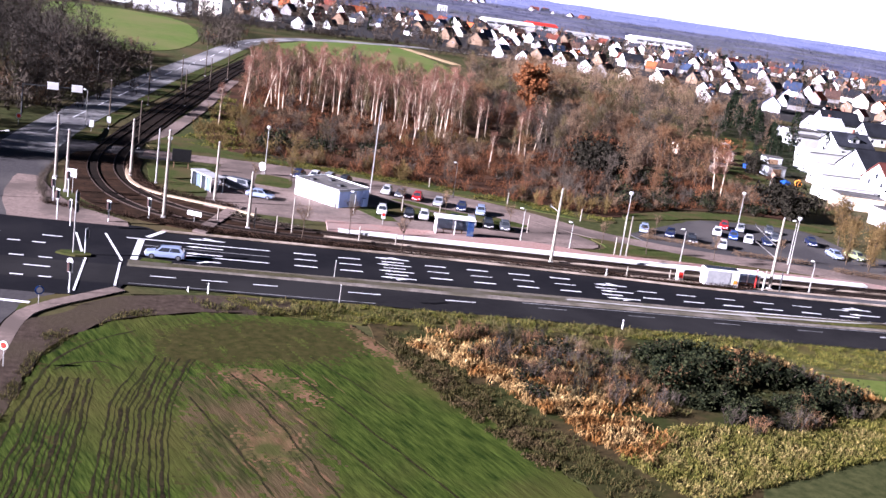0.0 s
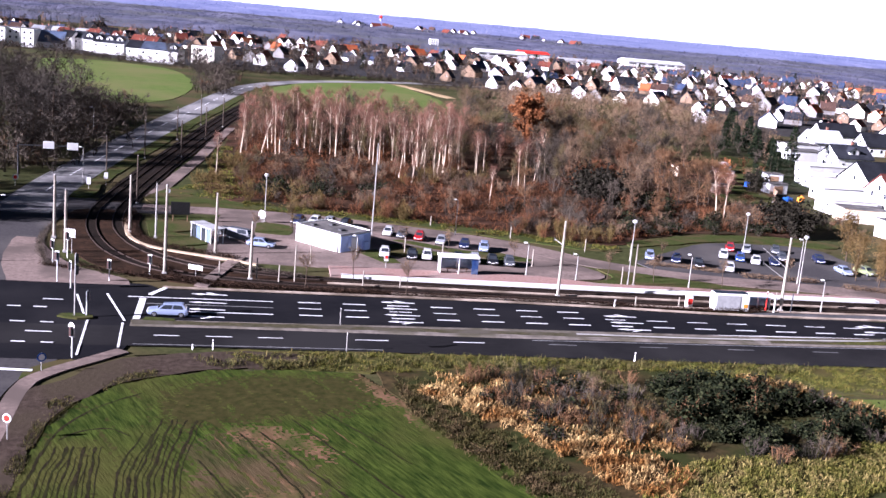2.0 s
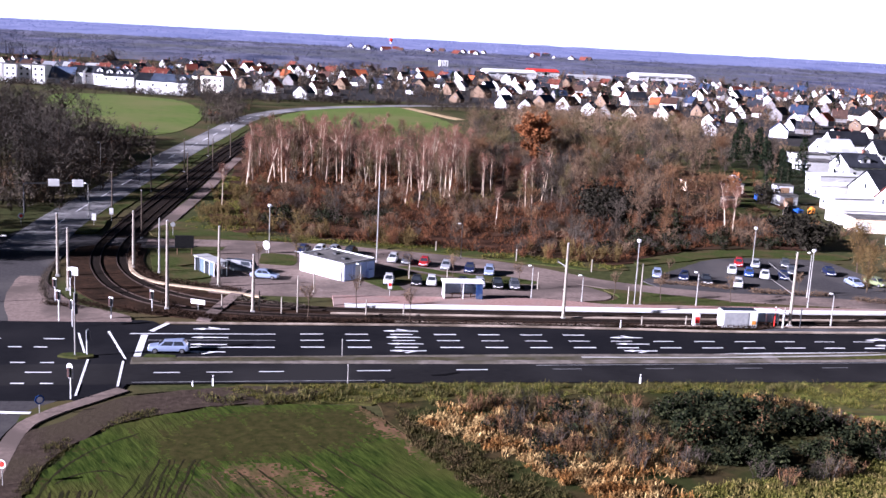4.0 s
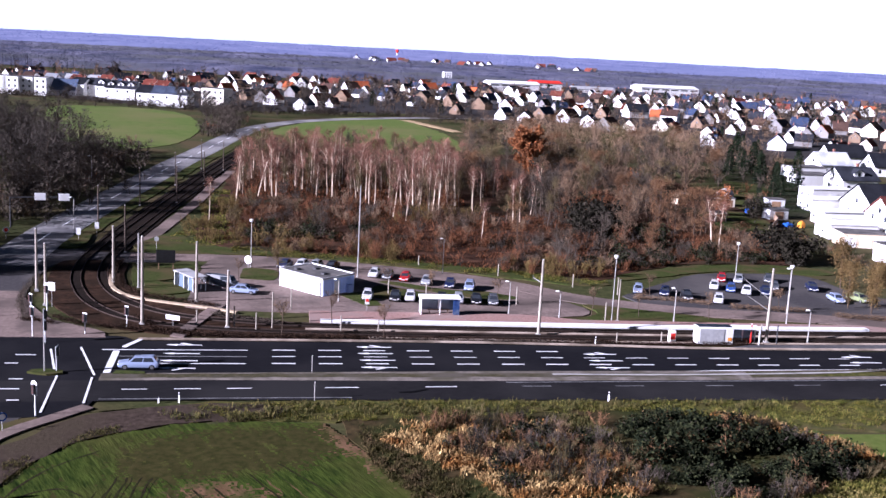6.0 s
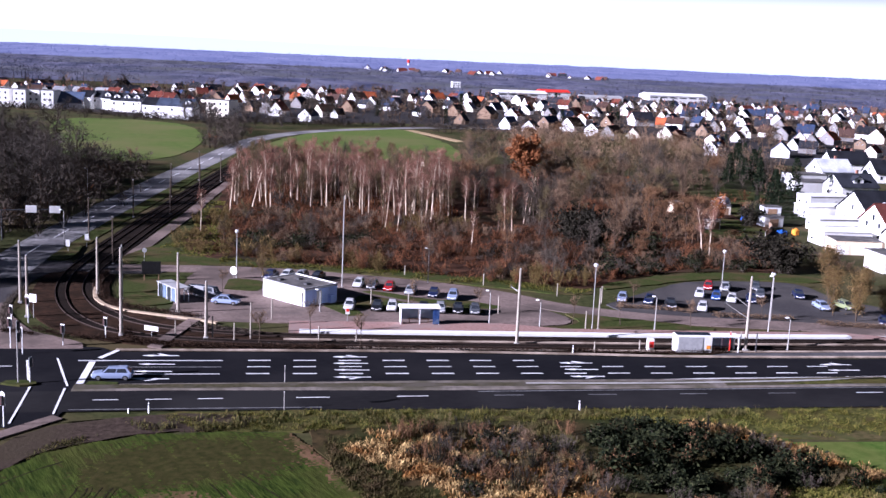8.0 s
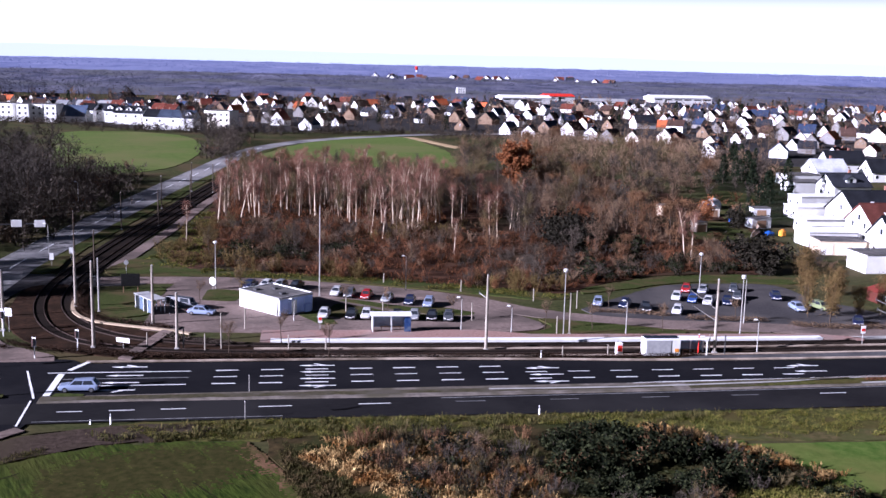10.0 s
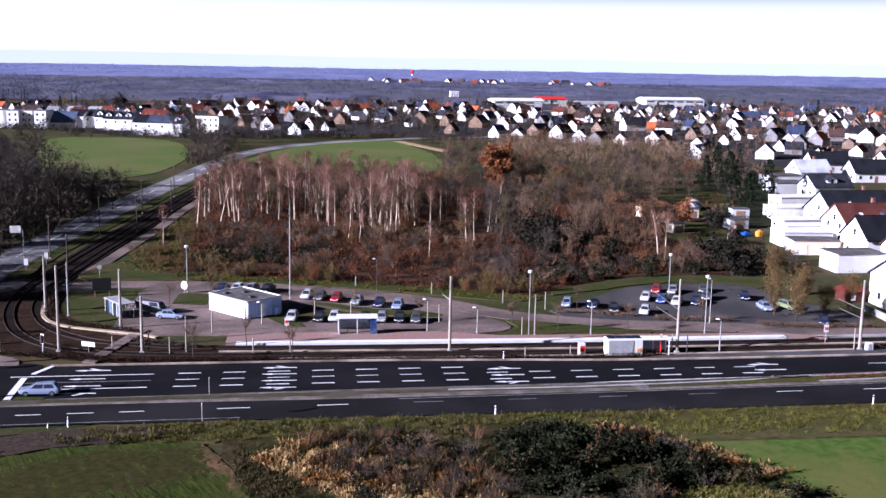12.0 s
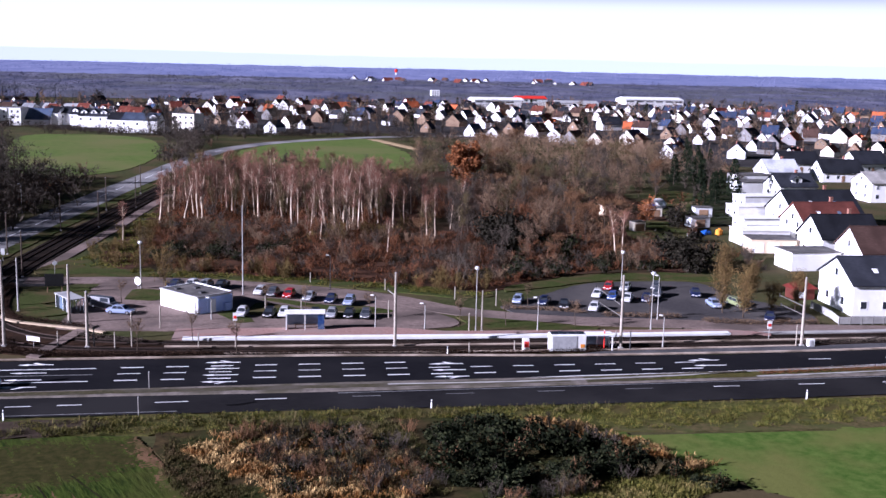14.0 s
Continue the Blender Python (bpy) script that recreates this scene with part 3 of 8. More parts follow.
# median between the carriageways, with a pale kerb
xs = [-14 + 2.0 * i for i in range(60)]
med = [(x, (edge_y(ROAD_U, x, 0) + edge_y(ROAD_L, x, 1)) / 2) for x in xs]
g = Geo()
for i in range(len(xs) - 1):
    x0, x1 = xs[i], xs[i + 1]
    w0, w1 = (edge_y(ROAD_U, x, 0) - edge_y(ROAD_L, x, 1) for x in (x0, x1))
    m0, m1 = med[i][1], med[i + 1][1]
    g.add([(x0, m0 - w0 / 2 - .1, 0.02), (x1, m1 - w1 / 2 - .1, 0.02), (x1, m1 - w1 / 2 + .1, 0.16), (x0, m0 - w0 / 2 + .1, 0.16),
           (x1, m1 + w1 / 2 - .1, 0.16), (x0, m0 + w0 / 2 - .1, 0.16), (x1, m1 + w1 / 2 + .1, 0.02), (x0, m0 + w0 / 2 + .1, 0.02)],
          [(0, 1, 2, 3), (3, 2, 4, 5), (5, 4, 6, 7)])
tagged(g.ob("median_kerb", M["kerb_grey"]), "raised pale kerbstone median between the carriageways", "median", kind="structure")
M["median_grass"] = material("median_grass", (0.035, 0.035, 0.016), (0.075, 0.064, 0.036), 2.0, 0.95, 0.6, (0.085, 0.075, 0.058), 0.2)
ribbon("median_strip", [(x, y) for x, y in med if x < 60], 0.62, 0.62, 0.1, 0.19, M["median_grass"], None, "thin worn grass along the median", "grass", wob=0.3)
ribbon("median_strip", [(x, y) for x, y in med if x > 58], 1.15, 1.15, 0.1, 0.19, M["median_grass"], None, "thin worn grass along the median", "grass", wob=0.3)

patch("median_grass_wedge", [(66, 117.9), (74, 119.6), (81.4, 120.9), (99, 122.4), (125, 125), (125, 122.6), (97, 119.7), (82, 118.6)], 0.215, M["verge"], "widening grass median beside the road", "median", 0.1, 1.5)
ribbon("median_edge", smooth_line([(82, 118.75), (97, 119.9), (124, 122.7)], 2), 0.2, 0.2, 0.1, 0.235, M["concrete"], None, "white concrete edge strip of the median", "kerb")
ribbon("median_edge", smooth_line([(81.6, 120.8), (99, 122.2), (124, 124.8)], 2), 0.16, 0.16, 0.1, 0.235, M["concrete"], None, "white concrete edge strip of the median", "kerb")
patch("road_apron", [(62, 130.3), (70, 129.9), (82, 130.1), (95, 130.8), (110, 132.0), (130, 134.4), (130, 136.0), (106, 134.0), (92, 133.0), (78, 132.2), (65.6, 131.6)], 0.09, M["apron"], "grey paved apron between road and tram line", "pavement", 0.08, 2.0)
# cross street on the left, and the street that climbs towards the village
patch("cross_street", [(-70, 60), (-24, 60), (-22, 80), (-21.8, 96.5), (-19, 103.6), (-14.4, 107.6), (-13, 117), (-14, 131), (-22, 134), (-27, 143), (-30, 153), (-31, 166), (-29, 176), (-20, 176.5), (-12, 178), (-12, 183.5), (-21, 184.5), (-30, 187), (-33, 200), (-40, 200), (-44, 180), (-60, 176), (-80, 176), (-85, 100)], 0.015, M["old_asphalt"], "worn grey asphalt of the crossing street", "road", 0.2, 2.0)
patch("junction", [(-62, 104.5), (-20, 103.5), (-13.5, 108), (-12.5, 130.5), (-24, 131.5), (-62, 129)], 0.025, M["asphalt"], "dark asphalt of the road junction", "road", 0.15, 2.0)
STREET = smooth_line([(-37.2, 172), (-36.5, 200), (-33.5, 235), (-30, 270), (-26, 310), (-21, 350), (-14.5, 405), (-6, 450), (12, 490), (40, 520), (75, 545), (120, 560)], 4)
M["street"] = material("street", (0.19, 0.183, 0.18), (0.30, 0.29, 0.28), 1.0, 0.85, 0.1, (0.12, 0.117, 0.12), 0.05)
ribbon("street", STREET, 4.4, 4.4, -0.1, 0.03, M["street"], None, "long grey street towards the village", "road")
ribbon("street_verge", offset_line(STREET, -6.0)[4:70], 1.6, 1.6, -0.1, 0.02, M["lawn"], None, "narrow grass verge beside the street", "grass", wob=0.6)
for poly in ([(-21.8, 117.2), (-19.6, 116.5), (-18.0, 117.0), (-18.2, 117.9), (-19.6, 118.4), (-21.4, 118.1)], [(-12.9, 116.9), (-9.5, 117.0), (-9.5, 117.6), (-12.7, 118.0)], [(-32.4, 186.4), (-29.4, 186.8), (-28.6, 192), (-29.4, 200), (-31.2, 199), (-32.2, 192)]):
    patch("island", poly, 0.24, M["lawn"], "small grassed traffic island with a kerb", "traffic island", 0.08, 0.8, thick=0.28)
# footpath along the street and at the near corner
ribbon("footpath", smooth_line([(-19.5, 190), (-18, 206), (-14.6, 240), (-12.4, 272), (-10, 300)], 3), 1.3, 1.3, -0.1, 0.03, M["pale_asphalt"], None, "pale footpath beside the tram line", "path", wob=0.15)
ribbon("footpath", smooth_line([(-21.6, 60), (-20.6, 80), (-20.9, 95), (-19.4, 99.6), (-16.4, 103.4), (-13.6, 106.8)], 1.5), 0.8, 0.8, -0.1, 0.06, M["pale_asphalt"], None, "pale asphalt footpath round the corner", "path")
patch("corner_lawn", [(-21.5, 97.4), (-20, 100.2), (-17.4, 103.2), (-19, 103.2), (-21.3, 100.5)], 0.05, M["lawn"], "small green lawn at the street corner", "grass", 0.1, 0.6)

# tram tracks: straight along the road, round the bend and up beside the street
TRACK_A = smooth_line([(190, 138.5), (140, 135.5), (104, 135.0), (70, 134.4), (40, 134.4), (10, 135.0), (-5, 136.8), (-14, 140.4), (-20.5, 148.5), (-24.6, 160), (-26.4, 172), (-26.4, 186), (-23.6, 222), (-19.6, 264), (-14.5, 315), (-9, 360), (-2, 405)], 1.5)
TRACK_B = smooth_line([(190, 142), (140, 139.2), (104, 138.5), (70, 137.9), (40, 138.0), (10, 138.6), (-3, 140.8), (-10.5, 144.2), (-16.6, 151), (-20.8, 161), (-22.6, 172), (-22.6, 186), (-20, 222), (-16, 264), (-11, 315), (-5.4, 360), (1.4, 405)], 1.5)
patch("track_bed", [(190, 137), (104, 132.6), (70, 131.7), (40, 131.6), (10, 132), (-8, 133.6), (-18, 138), (-24.5, 146), (-28.4, 158), (-29.5, 176), (-20, 176), (-19, 168), (-17, 159), (-12, 150.5), (-5, 145.5), (3, 142), (10, 139.8), (40, 139), (70, 139), (104, 139.6), (190, 143)], 0.02, M["track_grass"], "brown weedy tram track bed", "track bed", 0.2, 2.0)
ribbon("track_bed", smooth_line([(-24.5, 184), (-21.8, 222), (-17.8, 264), (-12.8, 315), (-7.2, 360), (0, 405)], 3), 3.4, 3.4, -0.1, 0.03, M["ballast"], None, "dark brown ballast bed of the tram line", "track bed", wob=0.3)
for line in (TRACK_A, TRACK_B):
    tr = thing("tram_track", "rusty steel tram track on dark ballast", "track", group="tram tracks")
    ribbon("ballast", line, 0.82, 0.82, 0, 0.07, M["ballast"], tr)
    for s in (0.72, -0.72):
        l2 = offset_line(line, s)
        ribbon("rail", l2, 0.05, 0.05, 0.07, 0.2, M["rail"], tr)
# pale strip between the two tracks and kerb along the road
ribbon("track_kerb", smooth_line([(120, 137.3), (70, 136.15), (40, 136.2), (8, 136.8)], 3), 0.24, 0.24, 0, 0.16, M["kerb"], None, "pale concrete strip between the tram tracks", "kerb")
ribbon("road_kerb", smooth_line([(150, 135.2), (104, 131.2), (82, 130.2), (60, 130.0), (45, 130.8), (25, 131.5), (-4, 131.3), (-12, 131.2)], 3), 0.22, 0.22, 0, 0.17, M["kerb"], None, "pale kerbstones along the tram line", "kerb")
ribbon("bend_kerb", smooth_line([(-1, 144.6), (-5, 147), (-14.6, 151.6), (-18.6, 156.6), (-20.4, 164), (-20.8, 173)], 1.5), 0.3, 0.3, 0, 0.22, material("kerb_tan", (0.34, 0.26, 0.17), (0.45, 0.36, 0.25), 2.0, 0.9, 0.1), None, "tan concrete kerb round the bend", "kerb")

ribbon("track_kerb", smooth_line([(94, 133.4), (70, 132.6), (40, 132.6), (16, 133.0)], 3), 0.28, 0.28, 0, 0.12, M["kerb"], None, "pale concrete strip beside the tram track", "kerb", wob=0.15)
patch("pavement", [(-30, 131.5), (-16, 131.8), (-16.5, 134.2), (-19.6, 136.8), (-23.8, 140), (-27.6, 146.6), (-31.5, 155), (-34, 155), (-33, 142)], 0.035, M["pale_asphalt"], "pale paved corner between junction and tram line", "pavement", 0.15, 1.5)
ribbon("crossing_path", [(-7.6, 132.2), (-6.4, 137.3), (-5, 143), (-3.4, 149)], 0.85, 0.85, 0.0, 0.185, M["pale_asphalt"], None, "pale paved path across the tram tracks", "path", wob=0.1)
ribbon("median_edge", smooth_line([(36, 118.0), (51, 118.2), (67, 119.2), (82, 120.6)], 2), 0.22, 0.22, 0.1, 0.215, M["concrete"], None, "white concrete edge strip of the median", "kerb")
# platform
PLAT = [(8.6, 139.7), (30, 139.5), (70, 139.1), (87, 139.4), (92.8, 138.8), (92.8, 139.6), (87, 141.9), (70, 142.2), (46, 142.6), (38, 145.2), (8.6, 145.4)]
patch("platform", PLAT, 0.34, M["paving_pink"], "pinkish paved tram platform", "platform", 0, smooth=False, thick=0.4)
ribbon("platform_edge", [(10, 139.9), (30, 139.75), (50, 139.5), (70, 139.35), (87, 139.65)], 1.0, 0.3, 0.0, 0.38, M["white_paint"], None, "white concrete edge slabs of the platform", "kerb")

ribbon("platform_ramp", smooth_line([(88.2, 139.9), (97, 140.3), (110, 140.7), (128, 142.0)], 2), 0.7, 0.5, 0.0, 0.2, M["concrete"], None, "low pale concrete ramp at the platform's end", "kerb")

# car parks, lane and lawns
patch("car_park_paving", [(-8, 147.5), (2, 146), (20, 145.6), (44, 145.4), (49, 149), (46, 156), (41, 165), (31, 170.6), (17, 176), (6, 179), (-4, 180.5), (-8, 174)], 0.012, M["pale_asphalt"], "pale grey asphalt of the car park", "car park", 0.25, 2.0)
ribbon("lane", smooth_line([(-20, 181), (-4, 181.2), (8, 179.6), (19, 176), (30, 171.6), (40, 165.6), (48, 157.6), (56, 153), (66, 149.5), (82, 146.8), (104, 142.6), (130, 141.5), (180, 146)], 2), 2.6, 2.6, -0.1, 0.035, M["pale_asphalt"], None, "pale asphalt lane round the car park", "road", wob=0.15)
patch("upper_car_park", [(57, 159), (60, 152.4), (68, 149.8), (84, 147.6), (100, 145), (105, 150), (103, 158), (98, 166), (96, 176.5), (86, 178), (76, 176.5), (66, 168)], 0.02, M["old_asphalt"], "dark grey asphalt of the upper car park", "car park", 0.3, 2.0)
for poly, lab in ([[(13.4, 156), (17, 149.8), (19.2, 150.2), (17, 155.6), (16.4, 158.5)], "small lawn beside the flat white building"],
                  [[(19.6, 165.4), (28.8, 158.2), (36.5, 155), (40, 156.4), (36, 160), (30, 161), (21, 166.4)], "lawn island between parked cars"],
                  [[(17.6, 155), (22, 153.6), (37, 152), (37, 154.4), (28, 157.2), (19.6, 163)], "lawn island between parked cars"],
                  [[(45.8, 144.2), (56, 143.4), (68, 142.9), (69, 144.6), (62, 148.4), (54, 151.4), (49, 153), (50, 148)], "green lawn strip beside the platform"],
                  [[(-21, 190), (-17, 184.4), (-2, 184.2), (10, 182.6), (28, 176.4), (42, 170), (52, 166), (57, 168), (40, 178), (16, 184), (-8, 192), (-15, 204)], "green grass strip along the lane"],
                  [[(-13.4, 163), (-9, 160), (-8.4, 156.4), (-12.5, 154.6), (-16, 158), (-17.5, 166), (-17.8, 174), (-9, 175), (-8.4, 168)], "lawn inside the tram bend"],
                  [[(-1.5, 166), (3.5, 165), (3.8, 172), (-1, 173.5)], "grass patch beside the car park"],
                  [[(60, 170), (70, 174.5), (77, 178), (87, 180), (100, 178), (103, 182), (94, 186), (78, 184), (62, 175)], "grass slope behind the upper car park"]):
    patch("lawn", poly, 0.05, M["lawn"], lab, "lawn", 0.3, 1.2)

patch("lawn", [(99, 226), (109, 221), (116, 234), (115, 252), (104, 248)], 0.06, M["lawn"], "green garden lawn beside the wood", "lawn", 0.8, 2)
patch("lawn", [(118, 258), (128, 254), (136, 280), (146, 300), (140, 316), (128, 300)], 0.06, M["lawn"], "dark green garden lawns", "lawn", 0.8, 2)
patch("garden_ground", [(117, 252), (127, 244), (141, 262), (152, 290), (166, 322), (186, 388), (184, 410), (166, 412), (150, 350), (140, 320), (126, 284)], 0.02, M["garden_ground"], "dark garden beds and paths between hedges", "gardens", 0.8, 3)
# wood floor, meadows behind
WOOD = [(-12, 204), (-6, 192), (10, 185.5), (28, 179.5), (42, 173), (56, 169.5), (64, 177), (78, 185.5), (98, 187), (104, 196), (108, 215), (120, 245), (118, 330), (100, 372), (70, 372), (55, 378), (30, 372), (0, 372), (-10, 330), (-10, 260)]
patch("woodland_floor", WOOD, 0.0, M["wood_floor"], "russet woodland floor of dead bracken and leaves", "woodland floor", 1.0, 4.0)
M["meadow_green"] = material("meadow_green", (0.072, 0.108, 0.022), (0.105, 0.138, 0.034), 0.3, 0.95, 0.4, (0.120, 0.128, 0.042), 0.025)
patch("meadow_rise", [(-8, 400), (4, 456), (30, 522), (56, 527), (68, 470), (70, 430), (66, 382), (56, 368), (36, 380), (10, 384)], 0.0, M["meadow_green"], "sunlit green meadow behind the birches", "meadow", 1.5, 5)
patch("meadow_left", [(-44, 346), (-70, 372), (-100, 520), (-52, 520), (-30, 450), (-31, 372)], 0.0, M["meadow_green"], "sunlit green meadow beside the street", "meadow", 1.5, 5)
patch("meadow_path", [(58, 523), (68, 490), (76, 462), (80, 464), (72, 494), (63, 524)], 0.02, material("tan_field", (0.30, 0.22, 0.12), (0.38, 0.28, 0.16), 0.5, 0.95, 0.2), "tan stubble strip on the meadow", "meadow", 1.0, 5)

# distant hills, far beyond the plain, their haze painted as a pale glow
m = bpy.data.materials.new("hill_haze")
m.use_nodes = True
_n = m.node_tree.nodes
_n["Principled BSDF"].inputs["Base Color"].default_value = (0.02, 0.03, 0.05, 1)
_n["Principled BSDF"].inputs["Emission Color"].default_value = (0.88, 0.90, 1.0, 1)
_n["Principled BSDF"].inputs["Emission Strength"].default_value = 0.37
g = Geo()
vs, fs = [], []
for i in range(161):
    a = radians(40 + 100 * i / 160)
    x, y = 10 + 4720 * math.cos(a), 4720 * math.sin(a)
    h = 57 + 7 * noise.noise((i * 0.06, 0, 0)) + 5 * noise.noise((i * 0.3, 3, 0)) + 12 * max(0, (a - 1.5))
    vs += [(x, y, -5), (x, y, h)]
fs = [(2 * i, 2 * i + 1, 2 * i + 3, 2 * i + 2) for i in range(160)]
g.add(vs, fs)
tagged(g.ob("backdrop_hills", m), "hazy hills on the horizon with a painted pale blue glow", "hills", kind="structure")

# ---- plants ----
def limb(g, p, d, length, r0, r1, rnd, segs=3, bend=0.25, n=5):
    """A bent, tapering limb; gives its points and directions back."""
    pts = [Vector(p)]
    d = Vector(d).normalized()
    for i in range(segs):
        d = (d + Vector((rnd.uniform(-bend, bend), rnd.uniform(-bend, bend), rnd.uniform(-bend * 0.3, bend * 0.6)))).normalized()
        q = pts[-1] + d * (length / segs)
        a, b = r0 + (r1 - r0) * i / segs, r0 + (r1 - r0) * (i + 1) / segs
        g.tube(pts[-1], q, a, b, n, caps=False)
        pts.append(q)
    return pts


def bare_tree(name, seed, height, radius, base, limbs, twigs, tw, bark, twig, label, category="tree", leaves=None, leaf_n=0, leaf_s=0.3, trunk_r=None, tl=(0.7, 1.8), upright=0.5, flakes=0, flake=0.3):
    """A tree: tapered trunk with limbs, and a crown of many thin twigs, and of leaves where it has kept them."""
    rnd = random.Random(seed)
    t = thing(name, label, category)
    g, c = Geo(), Geo()
    tr = trunk_r or height * 0.014
    trunk = limb(g, (0, 0, -0.2), (rnd.uniform(-.06, .06), rnd.uniform(-.06, .06), 1), height * 0.9, tr, tr * 0.3, rnd, 6, 0.07, 6)
    ends = []
    for i in range(limbs):
        s = rnd.uniform(base, 0.95)
        k = min(int(s * 6), 5)
        p = trunk[k].lerp(trunk[k + 1], s * 6 - k)
        a = rnd.uniform(0, 6.283)
        w = math.sin(math.pi * min(1, max(0.15, (1 - s) / (1 - base) * 0.85 + 0.1)))
        L = radius * w * rnd.uniform(0.75, 1.2)
        pts = limb(g, p, (math.cos(a), math.sin(a), upright + rnd.uniform(0, 0.6)), L * 1.15, tr * 0.4 * (1 - s * 0.5), tr * 0.1, rnd, 3, 0.3, 3)
        ends.append(pts)
    for i in range(twigs):
        pts = rnd.choice(ends)
        k = min(2, int(rnd.random() ** 0.6 * 3))
        p = pts[k].lerp(pts[k + 1], rnd.random())
        d = Vector((rnd.gauss(0, 1), rnd.gauss(0, 1), rnd.gauss(0.35, 0.7)))
        d = (d.normalized() + (pts[3] - pts[0]).normalized() * 0.7).normalized() * rnd.uniform(*tl)
        c.sliver(p, p + d, tw * rnd.uniform(0.6, 1.3), rnd)
        for j in range(2):
            q = p + d * rnd.uniform(0.25, 0.7)
            e = Vector((rnd.gauss(0, 1), rnd.gauss(0, 1), rnd.gauss(0.2, 0.7))).normalized() * rnd.uniform(*tl) * 0.65
            c.sliver(q, q + e, tw * 0.8, rnd)
    for i in range(flakes):
        pts = rnd.choice(ends)
        k = rnd.randint(0, 2)
        c.leaf(pts[k].lerp(pts[k + 1], rnd.random()) + Vector((rnd.gauss(0, .45), rnd.gauss(0, .45), rnd.gauss(0.15, .4))) * (radius / 4), flake * rnd.uniform(0.5, 1.3), rnd)
    trunk_ob = g.ob("trunk", bark, t, smooth=True)
    crown = c.ob("crown", twig, t)
    if leaf_n:
        f = Geo()
        for i in range(leaf_n):
            pts = rnd.choice(ends)
            p = pts[rnd.randint(1, 2)].lerp(pts[3], rnd.random()) + Vector((rnd.gauss(0, .5), rnd.gauss(0, .5), rnd.gauss(0, .5)))
            f.leaf(p, leaf_s * rnd.uniform(0.6, 1.3), rnd)
        f.ob("foliage", leaves, t)
    return t


def shrub(name, seed, height, radius, stems, twigs, tw, bark, twig, label, leaves=None, leaf_n=0, leaf_s=0.25):
    """A many-stemmed shrub."""
    rnd = random.Random(seed)
    g = c = Geo()
    ends = []
    for i in range(stems):
        a, s = rnd.uniform(0, 6.283), rnd.uniform(0.15, 0.9)
        L = height * rnd.uniform(0.7, 1.1)
        ends.append(limb(g, (math.cos(a) * radius * s * 0.4, math.sin(a) * radius * s * 0.4, -0.1), (math.cos(a) * s * radius / height, math.sin(a) * s * radius / height, 0.9), L, 0.05, 0.02, rnd, 3, 0.25, 3))
    for i in range(twigs):
        pts = rnd.choice(ends)
        k = min(2, int(rnd.random() ** 0.7 * 3))
        p = pts[k].lerp(pts[k + 1], rnd.random())
        d = Vector((rnd.gauss(0, 1), rnd.gauss(0, 1), rnd.gauss(0.4, 0.7))).normalized() * rnd.uniform(0.35, 1.1) * height / 2.6
        c.sliver(p, p + d, tw * rnd.uniform(0.6, 1.3), rnd)
        e = Vector((rnd.gauss(0, 1), rnd.gauss(0, 1), rnd.gauss(0.3, 0.7))).normalized() * rnd.uniform(0.3, 0.8) * height / 2.6
        c.sliver(p + d * 0.4, p + d * 0.4 + e, tw * 0.8, rnd)
    t = tagged(c.ob(name, twig), label, "shrub")
    if leaf_n:
        f = Geo()
        for i in range(leaf_n):
            pts = rnd.choice(ends)
            p = pts[rnd.randint(0, 2)].lerp(pts[3], rnd.random()) + Vector((rnd.gauss(0, .35), rnd.gauss(0, .35), rnd.gauss(0, .3))) * radius * 0.6
            p.z = max(0.1, p.z)
            f.leaf(p, leaf_s * rnd.uniform(0.6, 1.3), rnd)
        f.ob("foliage", leaves, t)
    return t


def conifer(name, seed, height, radius, label):
    rnd = random.Random(seed)
    t = thing(name, label, "tree")
    g, c = Geo(), Geo()
    g.tube((0, 0, -0.2), (0, 0, height * 0.9), 0.14, 0.03, 6)
    for i in range(420):
        s = rnd.random()
        z = 0.3 + height * s * 0.96
        r = radius * 1.25 * (1 - s) ** 0.42 * rnd.uniform(0.4, 1.05) * (0.8 + 0.4 * noise.noise((s * 5, seed, 0))) + 0.05
        a = rnd.uniform(0, 6.283)
        c.leaf((r * math.cos(a), r * math.sin(a), z), rnd.uniform(0.25, 0.5), rnd)
    g.ob("trunk", M["bark"], t)
    c.ob("foliage", M["conifer"], t)
    return t


def plant(protos, spots, rnd, group, lo=0.8, hi=1.2):
    """Sets copies of the protos at the spots; the first of each proto is used as it stands."""
    used = set()
    for x, y in spots:
        p = rnd.choice(protos)
        s = rnd.uniform(lo, hi)
        m = pose(x, y, 0, rnd.uniform(-3, 3), rnd.uniform(-3, 3), rnd.uniform(0, 360)) @ Matrix.Diagonal((s, s, s * rnd.uniform(0.9, 1.1), 1))
        if p.name not in used:
            used.add(p.name)
            p.matrix_basis = m
            tagged(p, group=group)
        else:
            o = copy_thing(p, m)
            o.matrix_basis = m
            tagged(o, group=group)


M["olive_twig"] = island_material("olive_twig", (0.064, 0.050, 0.023), (0.134, 0.105, 0.049), c3=(0.096, 0.075, 0.035))
M["willow_twig"] = island_material("willow_twig", (0.070, 0.050, 0.018), (0.175, 0.122, 0.044), c3=(0.115, 0.082, 0.029))
M["weed_blade"] = island_material("weed_blade", (0.020, 0.024, 0.007), (0.115, 0.090, 0.032), c3=(0.055, 0.053, 0.016))
M["ivy"] = island_material("ivy", (0.009, 0.008, 0.006), (0.030, 0.027, 0.018), c3=(0.017, 0.015, 0.010))
R = random.Random(7)
